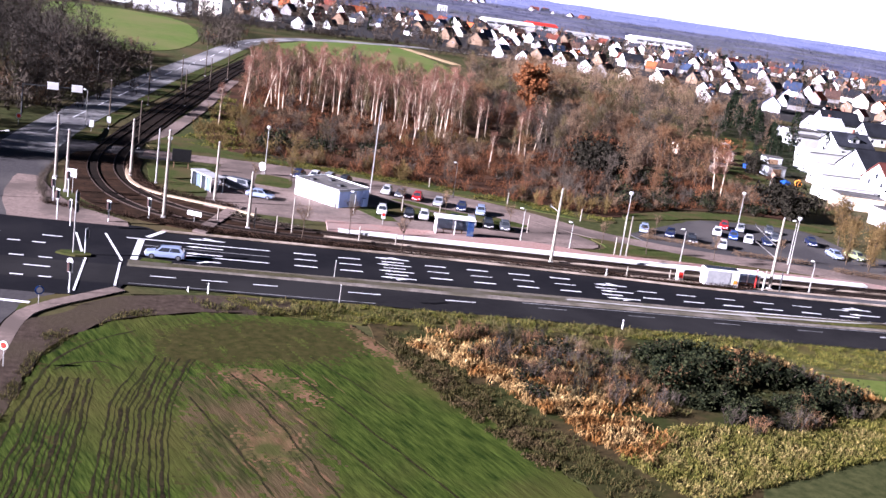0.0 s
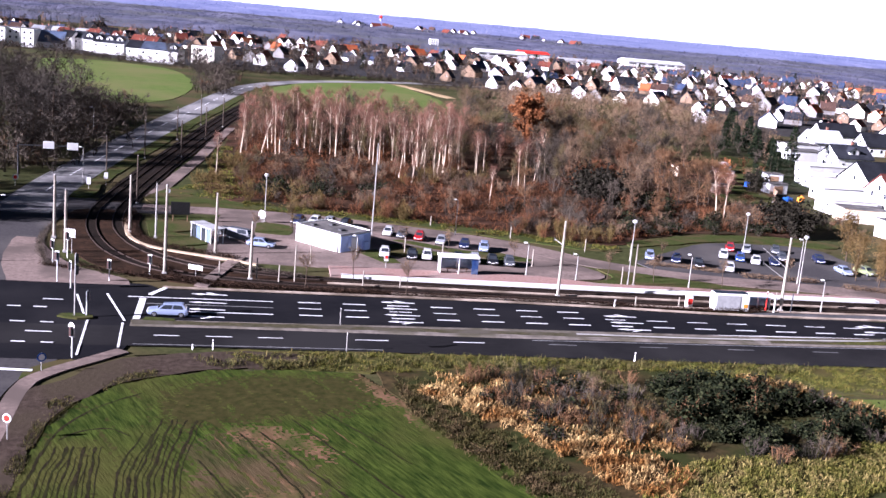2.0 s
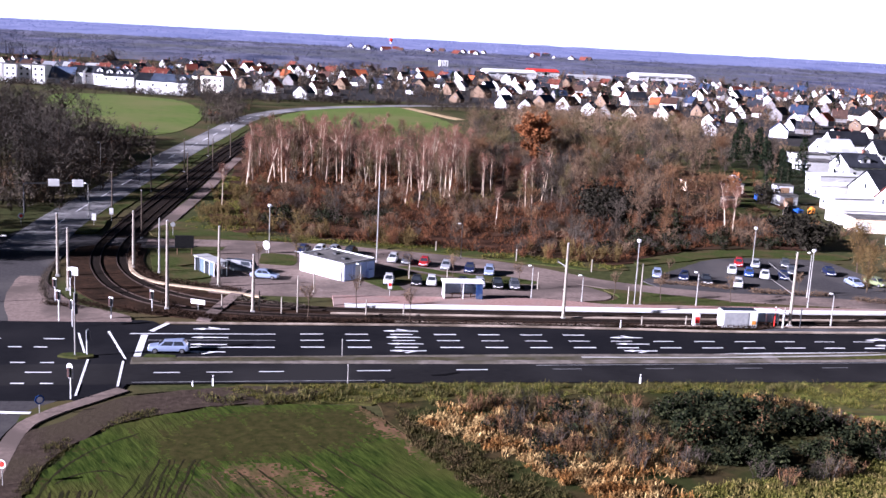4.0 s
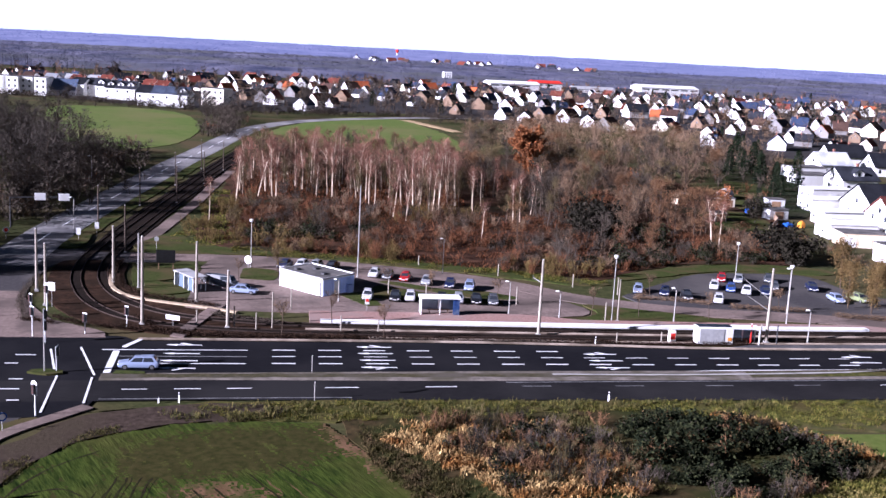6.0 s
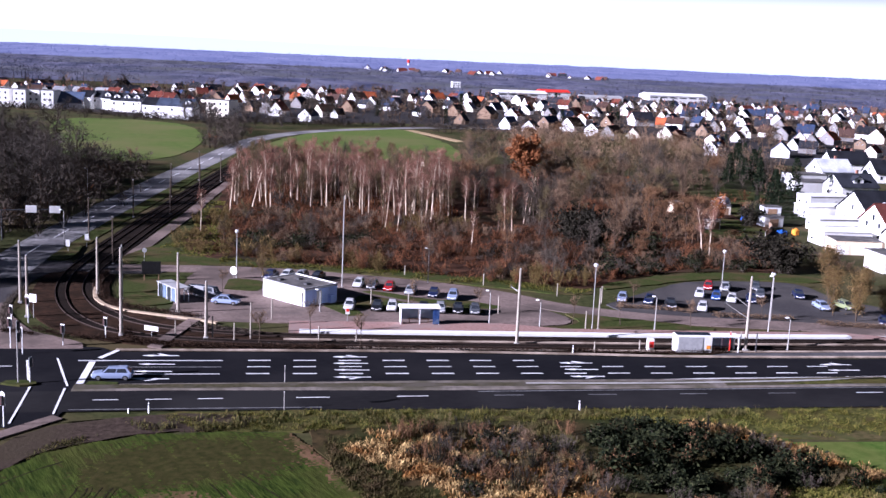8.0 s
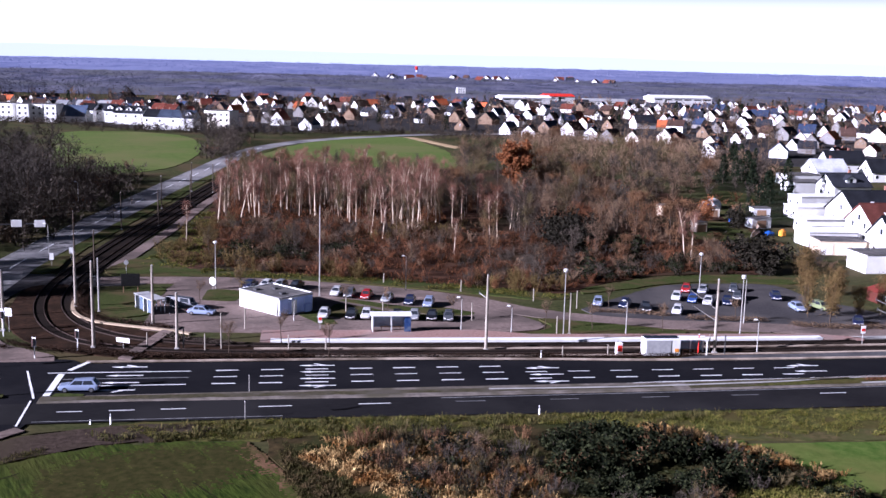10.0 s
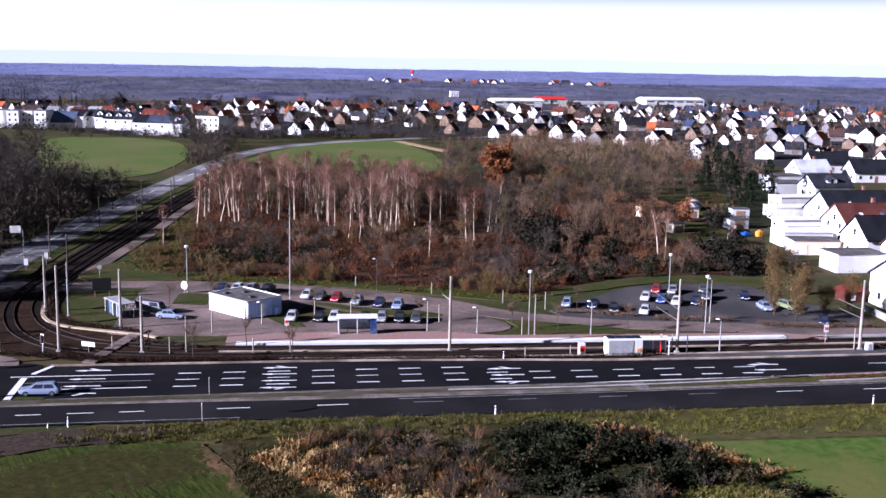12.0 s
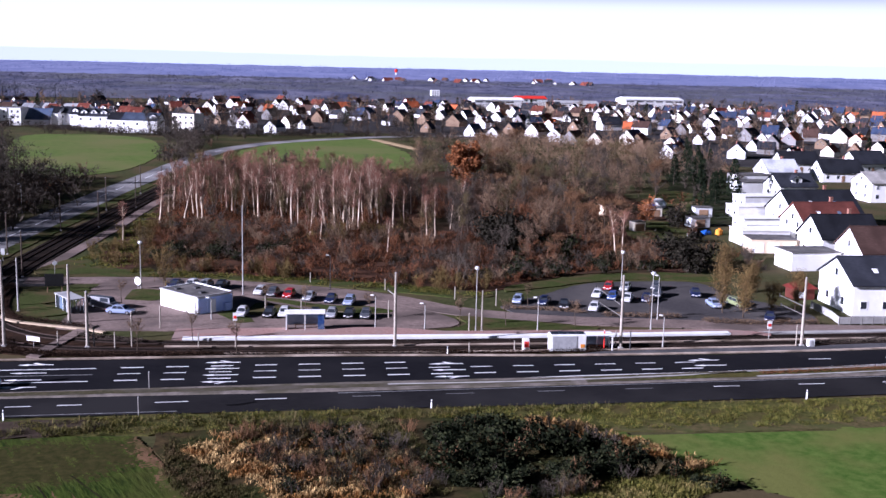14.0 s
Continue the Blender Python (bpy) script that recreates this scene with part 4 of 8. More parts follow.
M["brown_shrub"] = island_material("brown_shrub", (0.076, 0.042, 0.021), (0.190, 0.105, 0.051), c3=(0.124, 0.069, 0.034))
M["grey_twig"] = island_material("grey_twig", (0.034, 0.029, 0.024), (0.080, 0.068, 0.055), c3=(0.054, 0.046, 0.037))
M["dim_bark"] = material("dim_bark", (0.10, 0.072, 0.052), (0.21, 0.160, 0.118), 1.5, 0.9, 0.2, (0.07, 0.05, 0.036), 0.4, stretch=(1, 1, 2.5), vary=0.25)
birches = [bare_tree("birch_tree", 20 + i, 12.0 + i * 0.8, 1.8, 0.48, 17, 330, 0.026, M["birch_bark"], M["birch_twig"], "tall bare birch with white trunk and reddish twigs", trunk_r=0.185, tl=(0.7, 2.0), upright=1.4) for i in range(4)]
dim_birches = [bare_tree("birch_tree", 30 + i, 10.6 + i * 1.2, 1.9, 0.22, 19, 340, 0.030, M["dim_bark"], (M["twig"], M["olive_twig"], M["birch_twig"])[i], "slim bare tree with dull grey trunk and fine twigs", trunk_r=0.10, tl=(0.7, 2.0), upright=1.2) for i in range(3)]
wood_trees = [bare_tree("bare_tree", 40 + i, 10 + i * 0.7, 4.4, 0.12, 22, 520, 0.042, M["bark"], (M["twig"], M["dark_twig"], M["brown_shrub"], M["olive_twig"], M["twig"])[i], ("bare brown broadleaf tree with dense twigs", "dark bare broadleaf tree with dense twigs", "bare brown broadleaf tree with dense twigs", "bare olive-brown broadleaf tree", "bare brown broadleaf tree with dense twigs")[i], tl=(0.8, 2.2), flakes=130, flake=0.2) for i in range(5)]
dark_trees = [bare_tree("bare_tree", 60 + i, 15 + i * 1.6, 6.0, 0.1, 24, 640, 0.055, M["bark"], M["grey_twig"], "tall dark bare broadleaf tree", tl=(1.0, 2.8), flakes=480, flake=0.3) for i in range(4)]
shrubs = [shrub(("bare_shrub", "russet_shrub", "thorn_shrub")[i % 3], 80 + i, 2.4 + 0.4 * i, 2.1, 8, 300, 0.036, M["bark"], M["russet_twig"] if i in (1, 4) else M["dark_twig"] if i in (2, 5) else M["twig"], "bare russet shrub in the wood" if i in (1, 4) else "bare brown shrub in the wood") for i in range(6)]
dark_shrubs = [shrub("bramble_shrub", 100 + i, 2.0, 2.0, 8, 250, 0.03, M["bark"], M["dark_twig"], "dark bramble thicket in the wood", M["green_leaf"], 160, 0.22) for i in range(3)]

BIRCH = [(-7, 236), (-3, 254), (10, 252), (22, 240), (29, 224), (40, 236), (47, 250), (48, 290), (36, 306), (4, 312), (-7, 305)]
MID = [(46, 232), (58, 214), (70, 250), (68, 275), (50, 275)]
plant(birches, scatter(MID, 10, R), R, "birches in the wood", 0.55, 0.8)
plant(birches, scatter(BIRCH, 88, R), R, "birches in the wood", 0.72, 1.08)
plant(dim_birches, scatter(BIRCH, 135, R) + scatter(MID, 8, R), R, "birches in the wood", 0.62, 1.1)
plant(birches[:2], [(30, 224), (42.8, 204.5), (-10, 219), (52.8, 223.6), (66.7, 255), (88, 201), (88.6, 199), (64, 252), (55, 227)], R, "birches in the wood", 0.6, 0.95)
MIXED = [(50, 262), (60, 236), (74, 218), (92, 214), (98, 216), (99, 240), (102, 262), (108, 300), (98, 350), (80, 352), (66, 318), (52, 300)]
OAK_VIEW = [(52, 250), (70, 250), (84, 300), (78, 312), (62, 300)]
plant(wood_trees, scatter(MIXED, 96, R, [OAK_VIEW, [(72, 244), (98, 240), (104, 236), (112, 262), (92, 270), (74, 264)]]) + scatter([(0, 280), (48, 275), (48, 300), (30, 316), (0, 316)], 26, R), R, "bare trees in the wood", 0.62, 1.0)
plant(wood_trees, [(45.8, 174.6), (41, 190), (55, 192), (64, 196), (70, 200), (80, 206), (24, 200), (12, 206), (50, 205), (34, 196)], R, "bare trees in the wood", 0.55, 0.8)
plant(wood_trees, scatter([(62, 340), (70, 338), (78, 372), (84, 400), (70, 392), (63, 366)], 16, R), R, "bare trees in the wood", 0.7, 1.0)
plant(wood_trees, scatter([(-7, 206), (4, 198), (16, 212), (14, 232), (-4, 236)], 12, R), R, "bare trees in the wood", 0.28, 0.5)
FRONT = [(-6, 193), (14, 184.5), (34, 177.5), (54, 170), (64, 178), (80, 189), (98, 191), (106, 206), (104, 220), (80, 226), (60, 236), (40, 232), (20, 248), (-6, 250)]
plant(shrubs, scatter(FRONT, 330, R), R, "shrubs in the wood", 0.3, 0.85)
plant(shrubs, scatter(MIXED, 60, R) + scatter(BIRCH, 70, R) + scatter([(44, 176), (62, 178), (74, 192), (60, 200), (46, 188)], 16, R), R, "shrubs in the wood", 0.6, 1.3)
plant(dark_shrubs, scatter([(60, 182), (66, 180), (92, 190), (96, 200), (76, 204), (60, 196)], 15, R) + scatter([(-2, 198), (12, 196), (30, 204), (20, 214), (0, 212)], 22, R) + scatter([(70, 208), (84, 206), (86, 222), (72, 224)], 18, R), R, "bramble thickets in the wood", 0.7, 1.3)
willows = [shrub("willow_shrub", 130 + i, 3.0, 1.6, 8, 260, 0.035, M["bark"], M["willow_twig"], "bare yellow-olive willow shrub at the wood's edge") for i in range(2)]
plant([shrubs[1], shrubs[4]], scatter([(74, 250), (98, 250), (104, 262), (90, 272), (76, 264)], 26, R), R, "russet shrubs in the clearing", 0.6, 1.0)
plant(willows, scatter([(-13, 200), (-6, 193), (10, 186), (24, 181), (26, 186), (8, 194), (-2, 204), (-6, 240), (-11, 240)], 34, R) + scatter([(34, 176), (52, 169), (60, 173), (46, 182)], 9, R) + scatter([(28, 222), (46, 222), (50, 240), (30, 240)], 12, R), R, "willow shrubs", 0.55, 1.15)
# dark evergreen thickets in the wood
thickets = [shrub("thicket", 120 + i, 5.0, 3.0, 9, 60, 0.05, M["bark"], M["dark_twig"], "dark dense ivy-covered thicket in the wood", M["ivy"], 620, 0.34) for i in range(2)]
plant(thickets, scatter([(62, 210), (68, 206), (73, 209), (74, 217), (70, 222), (64, 221)], 13, R) + [(115, 243), (117, 247)] + scatter([(90, 184), (100, 185), (104, 194), (94, 196)], 4, R), R, "dark thickets", 0.75, 1.25)
plant(dark_shrubs, scatter([(54, 184), (66, 181), (90, 184), (97, 192), (88, 195), (70, 190), (56, 190)], 17, R), R, "bramble thickets in the wood", 0.6, 1.1)
plant([wood_trees[2], wood_trees[4]], scatter([(58, 188), (70, 186), (92, 190), (100, 202), (84, 210), (62, 200)], 12, R), R, "bare trees in the wood", 0.3, 0.5)
# the copper-leaved oak
oak = bare_tree("oak_tree", 140, 13.5, 5.6, 0.2, 34, 300, 0.05, M["bark"], M["russet_twig"], "oak with copper-orange autumn leaves", leaves=M["orange_leaf"], leaf_n=5200, leaf_s=0.36)
oak.matrix_basis = pose(73.4, 306, 0) @ Matrix.Diagonal((1, 1, 1.04, 1))
oak2 = bare_tree("young_beech_tree", 141, 6, 2.4, 0.15, 14, 150, 0.03, M["bark"], M["russet_twig"], "young tree with orange autumn leaves", leaves=M["orange_leaf"], leaf_n=420, leaf_s=0.3)
oak2.matrix_basis = pose(108, 244, 0)
plant([oak2], [(108, 246), (104, 300), (112, 254)], R, "orange-leaved trees", 0.8, 1.15)

# dark wood on the left, trees along the street
plant(shrubs, scatter([(-41, 205), (-40, 250), (-38, 285), (-44, 335), (-52, 345), (-62, 300), (-60, 210)], 45, R), R, "undergrowth of the dark wood", 0.8, 1.5)
# the last six stand unseen left of the view; their shadows reach the street
plant(dark_trees, scatter([(-42, 224), (-40, 250), (-38, 285), (-44, 330), (-52, 352), (-95, 360), (-150, 300), (-120, 224)], 72, R) + scatter([(-46, 206), (-46, 224), (-70, 224), (-70, 206)], 4, R) + [(-66, 166), (-70, 172), (-64, 178), (-72, 182), (-68, 188), (-62, 192)], R, "dark trees beside the street", 0.72, 1.05)
# the last nine are unseen too, added to deepen the shade on the street
plant(dark_trees, scatter([(-46, 232), (-46, 262), (-46, 300), (-50, 345), (-54, 345), (-54, 232)], 5, R) + scatter([(-60, 152), (-50, 158), (-48, 186), (-60, 184)], 9, R), R, "dark trees beside the street", 0.7, 1.0)
plant(dark_trees, [(-26, 470), (-32, 500), (-40, 520), (-20, 486), (-28, 455), (-12, 505), (0, 512), (-6, 520), (12, 530), (22, 540), (-46, 535), (-34, 540), (-18, 530)], R, "trees at the street's bend", 0.55, 0.85)
plant(shrubs, [(-30, 350), (-36, 356), (-28, 365), (-44, 358), (-24, 420), (-20, 440), (-16, 455), (-58, 362), (-12, 470)], R, "shrubs along the street", 1.0, 1.6)


# young trees at the car parks with yellowed leaves
yt = bare_tree("young_tree", 160, 7.8, 2.5, 0.24, 18, 420, 0.03, M["bark"], M["willow_twig"], "young tree with yellow-brown leaves beside the car park", leaves=M["yellow_leaf"], leaf_n=2000, leaf_s=0.12, trunk_r=0.13, upright=0.9)
yt2 = bare_tree("young_tree", 161, 4.6, 1.2, 0.4, 10, 170, 0.02, M["bark"], M["twig"], "small bare young tree beside the car park", trunk_r=0.07, tl=(0.4, 1.0), upright=0.9)
plant([yt], [(93.3, 150.2), (95.0, 153.4), (97.7, 167.9), (91.4, 153.6)], R, "young yellow trees", 0.85, 1.12)
yt3 = copy_thing(yt, pose(98.6, 151.8, 0, 0, 0, 70))
yt3.matrix_basis = pose(98.6, 151.8, 0, 0, 0, 70) @ Matrix.Scale(0.66, 4)
yt4_place = pose(103.6, 154.2, 0, 0, 0, 160)
yt4 = copy_thing(yt, yt4_place)
yt4.matrix_basis = yt4_place @ Matrix.Scale(0.82, 4)
wt2 = bare_tree("willow_tree", 163, 7.2, 3.4, 0.2, 18, 420, 0.03, M["bark"], M["willow_twig"], "bare yellow-olive willow tree beside the flat building", trunk_r=0.13, tl=(0.6, 1.6))
wt2.matrix_basis = pose(4.1, 171.1, 0)
plant([yt2], [(65.6, 145.2), (61.5, 159.3), (55.5, 146.2), (48.6, 146.8), (78.5, 150.5), (-1.6, 163.5), (3.8, 170.5), (20.6, 159.8), (26.5, 154.5), (36, 152), (5, 133.4), (11.5, 139), (17.6, 131.9)], R, "small young trees", 0.75, 1.1)

# bramble mound and dead reeds in front
brambles = [shrub("bramble_bush", 180 + i, 1.15 + 0.25 * i, 1.45, 9, 150, 0.02, M["bark"], (M["dark_twig"], M["dark_twig"], M["brown_shrub"])[i], "dark green bramble bush among dead reeds", M["green_leaf"], (900, 760, 420)[i], 0.15) for i in range(3)]
BUSH = [(38.5, 102.5), (45, 104.4), (49.5, 103.4), (52.4, 100), (57, 94.5), (61, 89.0), (57, 87.0), (50, 84.6), (43, 83.6), (39.4, 88), (37.2, 95)]
plant(brambles, scatter(BUSH, 46, R) + [(58.5, 89), (60.5, 87.5), (62, 85.6), (63.4, 84.2)], R, "bramble bushes", 0.55, 1.0)
MOUNDS = [(40.4, 99.4), (43.6, 101.4), (47.4, 100.6), (39.6, 92.2), (57, 90.4), (51.6, 86.6), (41, 95.4), (45, 97.6), (49.4, 98.4), (43, 91), (47.4, 93.6), (52, 95.2), (44.6, 86.8), (49.4, 89), (54.4, 91.4), (55.6, 88.4)]
plant(brambles, [(x + R.uniform(-0.7, 0.7), y + R.uniform(-0.7, 0.7)) for x, y in MOUNDS], R, "bramble bushes", 1.0, 1.6)
# dark brambles stand in for the black shadow hollows between the reeds
plant(dark_shrubs, [(23.4, 94), (24.2, 93.2), (24.4, 87), (25.2, 86.4), (30.6, 98.5), (27.5, 98.2), (29, 98.6), (30.6, 98.2), (20.6, 95.6), (22, 95.0), (24.2, 89.6), (25.6, 90.4), (33.4, 95.8), (35, 94.6), (31.6, 93.2), (28, 93.5), (36.4, 90), (46, 83.6), (44.2, 84)], R, "dark brambles among the reeds", 0.4, 0.75)
plant(wood_trees, [(18.0, 96.0), (34.0, 86.2), (31.5, 96.5)], R, "small bare trees among the reeds", 0.22, 0.32)
# the darkest twig colours also stand for shadow between the reeds
low_shrubs = [shrub("dead_shrub", 190 + i, 1.7, 1.4, 7, 260, 0.02, M["bark"], (M["dark_twig"], M["olive_twig"], M["brown_shrub"], M["ivy"])[i], "bare brown shrub among dead reeds") for i in range(4)]
plant(low_shrubs, scatter([(19, 101), (26, 102), (34, 94), (36, 84), (30, 84), (22, 93)], 46, R) + scatter([(26, 101), (37, 104), (38, 94), (40, 84), (35, 85), (28, 92)], 40, R) + scatter([(19, 100), (24, 103), (30, 103), (26, 98)], 14, R) + scatter([(40, 84), (48, 84.6), (57, 88), (52, 84), (44, 80)], 10, R) + [(23, 97.5), (24.5, 98.6), (47, 83), (50, 84), (58, 88), (60, 89.5), (51.5, 101), (53, 99.5), (55.4, 96.6), (56.4, 95), (58.6, 92.4)], R, "dead shrubs", 0.6, 1.2)


M["straw"] = island_material("straw", (0.075, 0.078, 0.020), (0.42, 0.31, 0.115), c3=(0.20, 0.165, 0.050), patchy=(0.55, 0.64, 0.40))


def tufts(name, poly, n, mat, lo, hi, wid, label, category, seed, blades=6, lean=0.5, dens=None, cut=-0.1, droop=False):
    """Grass or reeds: many separate blades in tufts."""
    rnd = random.Random(seed)
    g = Geo()
    for x, y in scatter(poly, n, rnd):
        if dens and noise.noise((x * dens, y * dens, seed)) < cut + rnd.uniform(-0.22, 0.22):
            continue
        h = rnd.uniform(lo, hi)
        for b in range(blades):
            a = rnd.uniform(0, 6.283)
            r = rnd.uniform(0.02, 0.25)
            q = rnd.uniform(0.1, lean) * h
            px, py = x + math.cos(a) * r, y + math.sin(a) * r
            top = (px + math.cos(a) * q, py + math.sin(a) * q, h * rnd.uniform(0.6, 1))
            w = wid * rnd.uniform(0.7, 1.6)
            if not droop:
                g.blade((px, py, -0.02), top, w)
                continue
            ux, uy, e = -math.sin(a) * w, math.cos(a) * w, h * rnd.uniform(0.35, 0.8)
            g.add([(px - ux * 0.5, py - uy * 0.5, -0.02), (px + ux * 0.5, py + uy * 0.5, -0.02), (top[0] + ux, top[1] + uy, top[2]), (top[0] - ux, top[1] - uy, top[2]), (top[0] + math.cos(a) * e, top[1] + math.sin(a) * e, top[2] - e * rnd.uniform(0.3, 0.8))], [(0, 1, 2, 3), (3, 2, 4)])
    return tagged(g.ob(name, mat), label, category, kind="stuff")


tufts("dead_reeds", [(14.2, 98), (17.5, 93), (22.5, 86.5), (27.5, 77), (31, 74), (35, 79), (31, 84), (26, 90), (20, 99)], 3000, M["reed"], 0.35, 0.95, 0.032, "golden dead reeds along the field", "reeds", 1, 6, 0.7, 0.8, 0.05, True)
tufts("dead_reeds", [(17, 101.5), (24, 102), (31, 101), (37, 93), (37, 84), (31, 84), (25, 91)], 2800, M["reed"], 0.35, 1.0, 0.032, "golden dead reeds between dark shrubs", "reeds", 7, 6, 0.7, 0.6, 0.15, True)
tufts("dead_reeds", [(29, 75), (36, 82), (42, 83), (49, 83.5), (57, 87), (65, 85), (56, 79.5), (42, 72.5), (33, 68)], 4600, M["straw"], 0.25, 0.6, 0.028, "straw-coloured reeds and grass", "reeds", 2, 5, 0.7, 0.9, -0.2, True)
tufts("dead_reeds", [(49, 105), (54.4, 103.4), (59.6, 97.4), (66, 89.4), (62, 88.8), (57, 95), (52, 100.6)], 1200, M["reed"], 0.3, 0.8, 0.03, "tan dead reeds along the bramble mound", "reeds", 12, 5, 0.7, 0.5, 0.05, True)
tufts("dry_grass", [(12.8, 101.5), (14.4, 93), (19.2, 82), (22.8, 73.4), (27.5, 66), (31, 69), (25, 80), (19, 92), (16, 101)], 3600, M["weed_blade"], 0.2, 0.5, 0.035, "dark olive weeds along the field", "grass", 3, 4, 0.8, 0.6)
tufts("dry_grass", [(12.6, 99.5), (15, 95.8), (19.4, 87.4), (24.4, 74), (22.4, 71), (17.2, 81.7), (13.2, 91.7)], 2000, M["brown_blade"], 0.2, 0.5, 0.028, "brown dead weeds along the field", "grass", 9, 4, 0.7, 0.7, -0.1, True)
tufts("dry_grass", [(16, 103), (36, 104.5), (38, 98), (39, 85), (30, 84), (22, 92)], 4200, M["weed_blade"], 0.2, 0.7, 0.04, "dark weeds and dry grass among the shrubs", "grass", 8, 5, 0.8, 0.3)
tufts("verge_grass", [(-4, 106.8), (10, 108.6), (60, 109), (110, 109.8), (110, 103), (83, 101), (63, 100.4), (52, 102.4), (44, 106), (30, 104.8), (12, 102.6), (0, 103.2)], 10000, M["grass_blade"], 0.2, 0.62, 0.02, "rough green and yellow roadside grass", "grass", 4, 6, 0.7, 0.55, -0.02)
tufts("bank_grass", [(-17.2, 60), (-17.2, 86), (-15, 93.7), (-12.6, 97.4), (-8.4, 100), (-2, 102), (8, 103), (6, 105), (-4, 104), (-12, 100), (-18, 92), (-18.6, 60)], 2400, M["weed_blade"], 0.15, 0.45, 0.03, "rough dark grass along the field edge", "grass", 5, 4, 0.8, 0.3, 0.0)
tufts("reed_grass", [(36, 69), (44, 74), (57, 80), (66, 86), (60, 92), (54, 88), (44, 80), (36, 74)], 4500, M["grass_blade"], 0.2, 0.6, 0.04, "green grass among the reeds", "grass", 6, 4, 0.8, 0.3)


tufts("verge_grass", [(-8, 103.8), (4, 107.6), (60, 108.8), (60, 106.6), (30, 105.6), (8, 103.4), (-4, 102.8)], 1600, M["weed_blade"], 0.3, 0.75, 0.022, "dark olive weeds in the roadside grass", "grass", 10, 5, 0.6, 0.5, 0.0, True)
tufts("bracken", [(-6, 196), (14, 185.5), (34, 178.5), (54, 171), (64, 178), (80, 188), (98, 190), (104, 206), (98, 222), (80, 230), (60, 240), (40, 236), (20, 250), (-6, 254)], 11000, M["bracken"], 0.3, 0.95, 0.075, "dead russet bracken and brambles", "bracken", 21, 4, 0.9, 0.12, -0.12)
tufts("bracken", BIRCH, 5000, M["bracken"], 0.3, 0.9, 0.09, "dead russet bracken under the birches", "bracken", 22, 4, 0.9)
tufts("lane_grass", [(-16, 196), (-8, 191), (-3, 196), (-7, 226), (-8, 262), (-12, 262), (-12, 220)], 2400, M["grass_blade"], 0.2, 0.5, 0.04, "rough grass beside the footpath", "grass", 24, 4, 0.8, 0.2)
tufts("lane_grass", [(-4, 184.5), (16, 181), (34, 174.5), (54, 166), (58, 168.5), (40, 177.5), (16, 185.4), (-4, 191)], 2600, M["grass_blade"], 0.2, 0.6, 0.05, "rough grass between lane and wood", "grass", 23, 4, 0.8, 0.2)


def crown_flakes(g, x, y, h, r, rnd, n, s=0.55):
    """A far tree or shrub: a thin stem and a loose crown of small clumps."""
    g.spike((x, y, -0.1), (x + rnd.gauss(0, 0.3), y + rnd.gauss(0, 0.3), h * 0.8), 0.12 + 0.01 * h)
    for k in range(n):
        a, q, u = rnd.uniform(0, 6.283), rnd.random() ** 0.5, rnd.random()
        w = math.sin(math.pi * (0.12 + 0.8 * u)) * r * q
        p = (x + w * math.cos(a), y + w * math.sin(a), h * (0.12 + 0.88 * u))
        for j in range(2):
            e = Vector((math.cos(a) + rnd.gauss(0, 0.8), math.sin(a) + rnd.gauss(0, 0.8), rnd.gauss(0.7, 0.6))).normalized() * s * rnd.uniform(1.2, 3.2)
            g.sliver(p, (p[0] + e.x, p[1] + e.y, max(0, p[2] + e.z)), s * 0.2, rnd)


def tree_belt(name, pts, n, size, width, mat, label, seed):
    """A belt of shrubs and small trees too far to tell apart."""
    rnd = random.Random(seed)
    line = smooth_line(pts, 3)
    g = Geo()
    for i in range(n):
        x, y = rnd.choice(line)
        x, y, h = x + rnd.gauss(0, width), y + rnd.gauss(0, width), size * rnd.uniform(0.4, 1.25)
        crown_flakes(g, x, y, h, h * 0.5, rnd, 20)
    return tagged(g.ob(name, mat), label, "trees", kind="stuff")


def grove(name, poly, n, lo, hi, mat, label, seed):
    """Trees of a thicket too far or too dense to tell apart."""
    rnd = random.Random(seed)
    g = Geo()
    for x, y in scatter(poly, n, rnd):
        h = rnd.uniform(lo, hi)
        crown_flakes(g, x, y, h, h * 0.42, rnd, 60, 0.5)
    return tagged(g.ob(name, mat), label, "trees", kind="stuff")


grove("grove", [(-100, 525), (0, 530), (60, 532), (95, 470), (100, 430), (130, 480), (140, 540), (60, 545), (-100, 545)], 60, 3, 5.5, M["dark_twig"], "dark bare trees before the village", 41)
grove("grove", [(84, 380), (100, 376), (130, 330), (170, 420), (150, 480), (110, 470), (92, 425)], 130, 5, 9, M["twig"], "bare brown trees between wood and village", 42)
grove("grove", [(100, 376), (130, 330), (170, 420), (150, 480), (120, 470)], 60, 5, 9, M["olive_twig"], "bare olive-brown trees between wood and village", 43)
grove("grove", [(-44, 200), (-43, 250), (-43, 290), (-48, 340), (-54, 330), (-52, 200)], 70, 4, 9, M["dark_twig"], "dark undergrowth and small trees beside the street", 45)
# unseen grove left of the view, added for its shade on the street
grove("grove", [(-76, 160), (-58, 160), (-54, 198), (-72, 202)], 34, 8, 14, M["dark_twig"], "dark bare trees at the street corner", 46)
grove("grove", [(-44, 224), (-42, 260), (-46, 335), (-60, 352), (-95, 360), (-150, 300), (-120, 224)], 230, 6, 12.5, M["grey_twig"], "dark bare trees of the wood beside the street", 44)
tree_belt("tree_belt", [(-160, 596), (-110, 575), (-60, 540), (-20, 532), (30, 545), (70, 548), (105, 530)], 420, 2.6, 3, M["dark_twig"], "dark bare hedgerow before the village", 31)
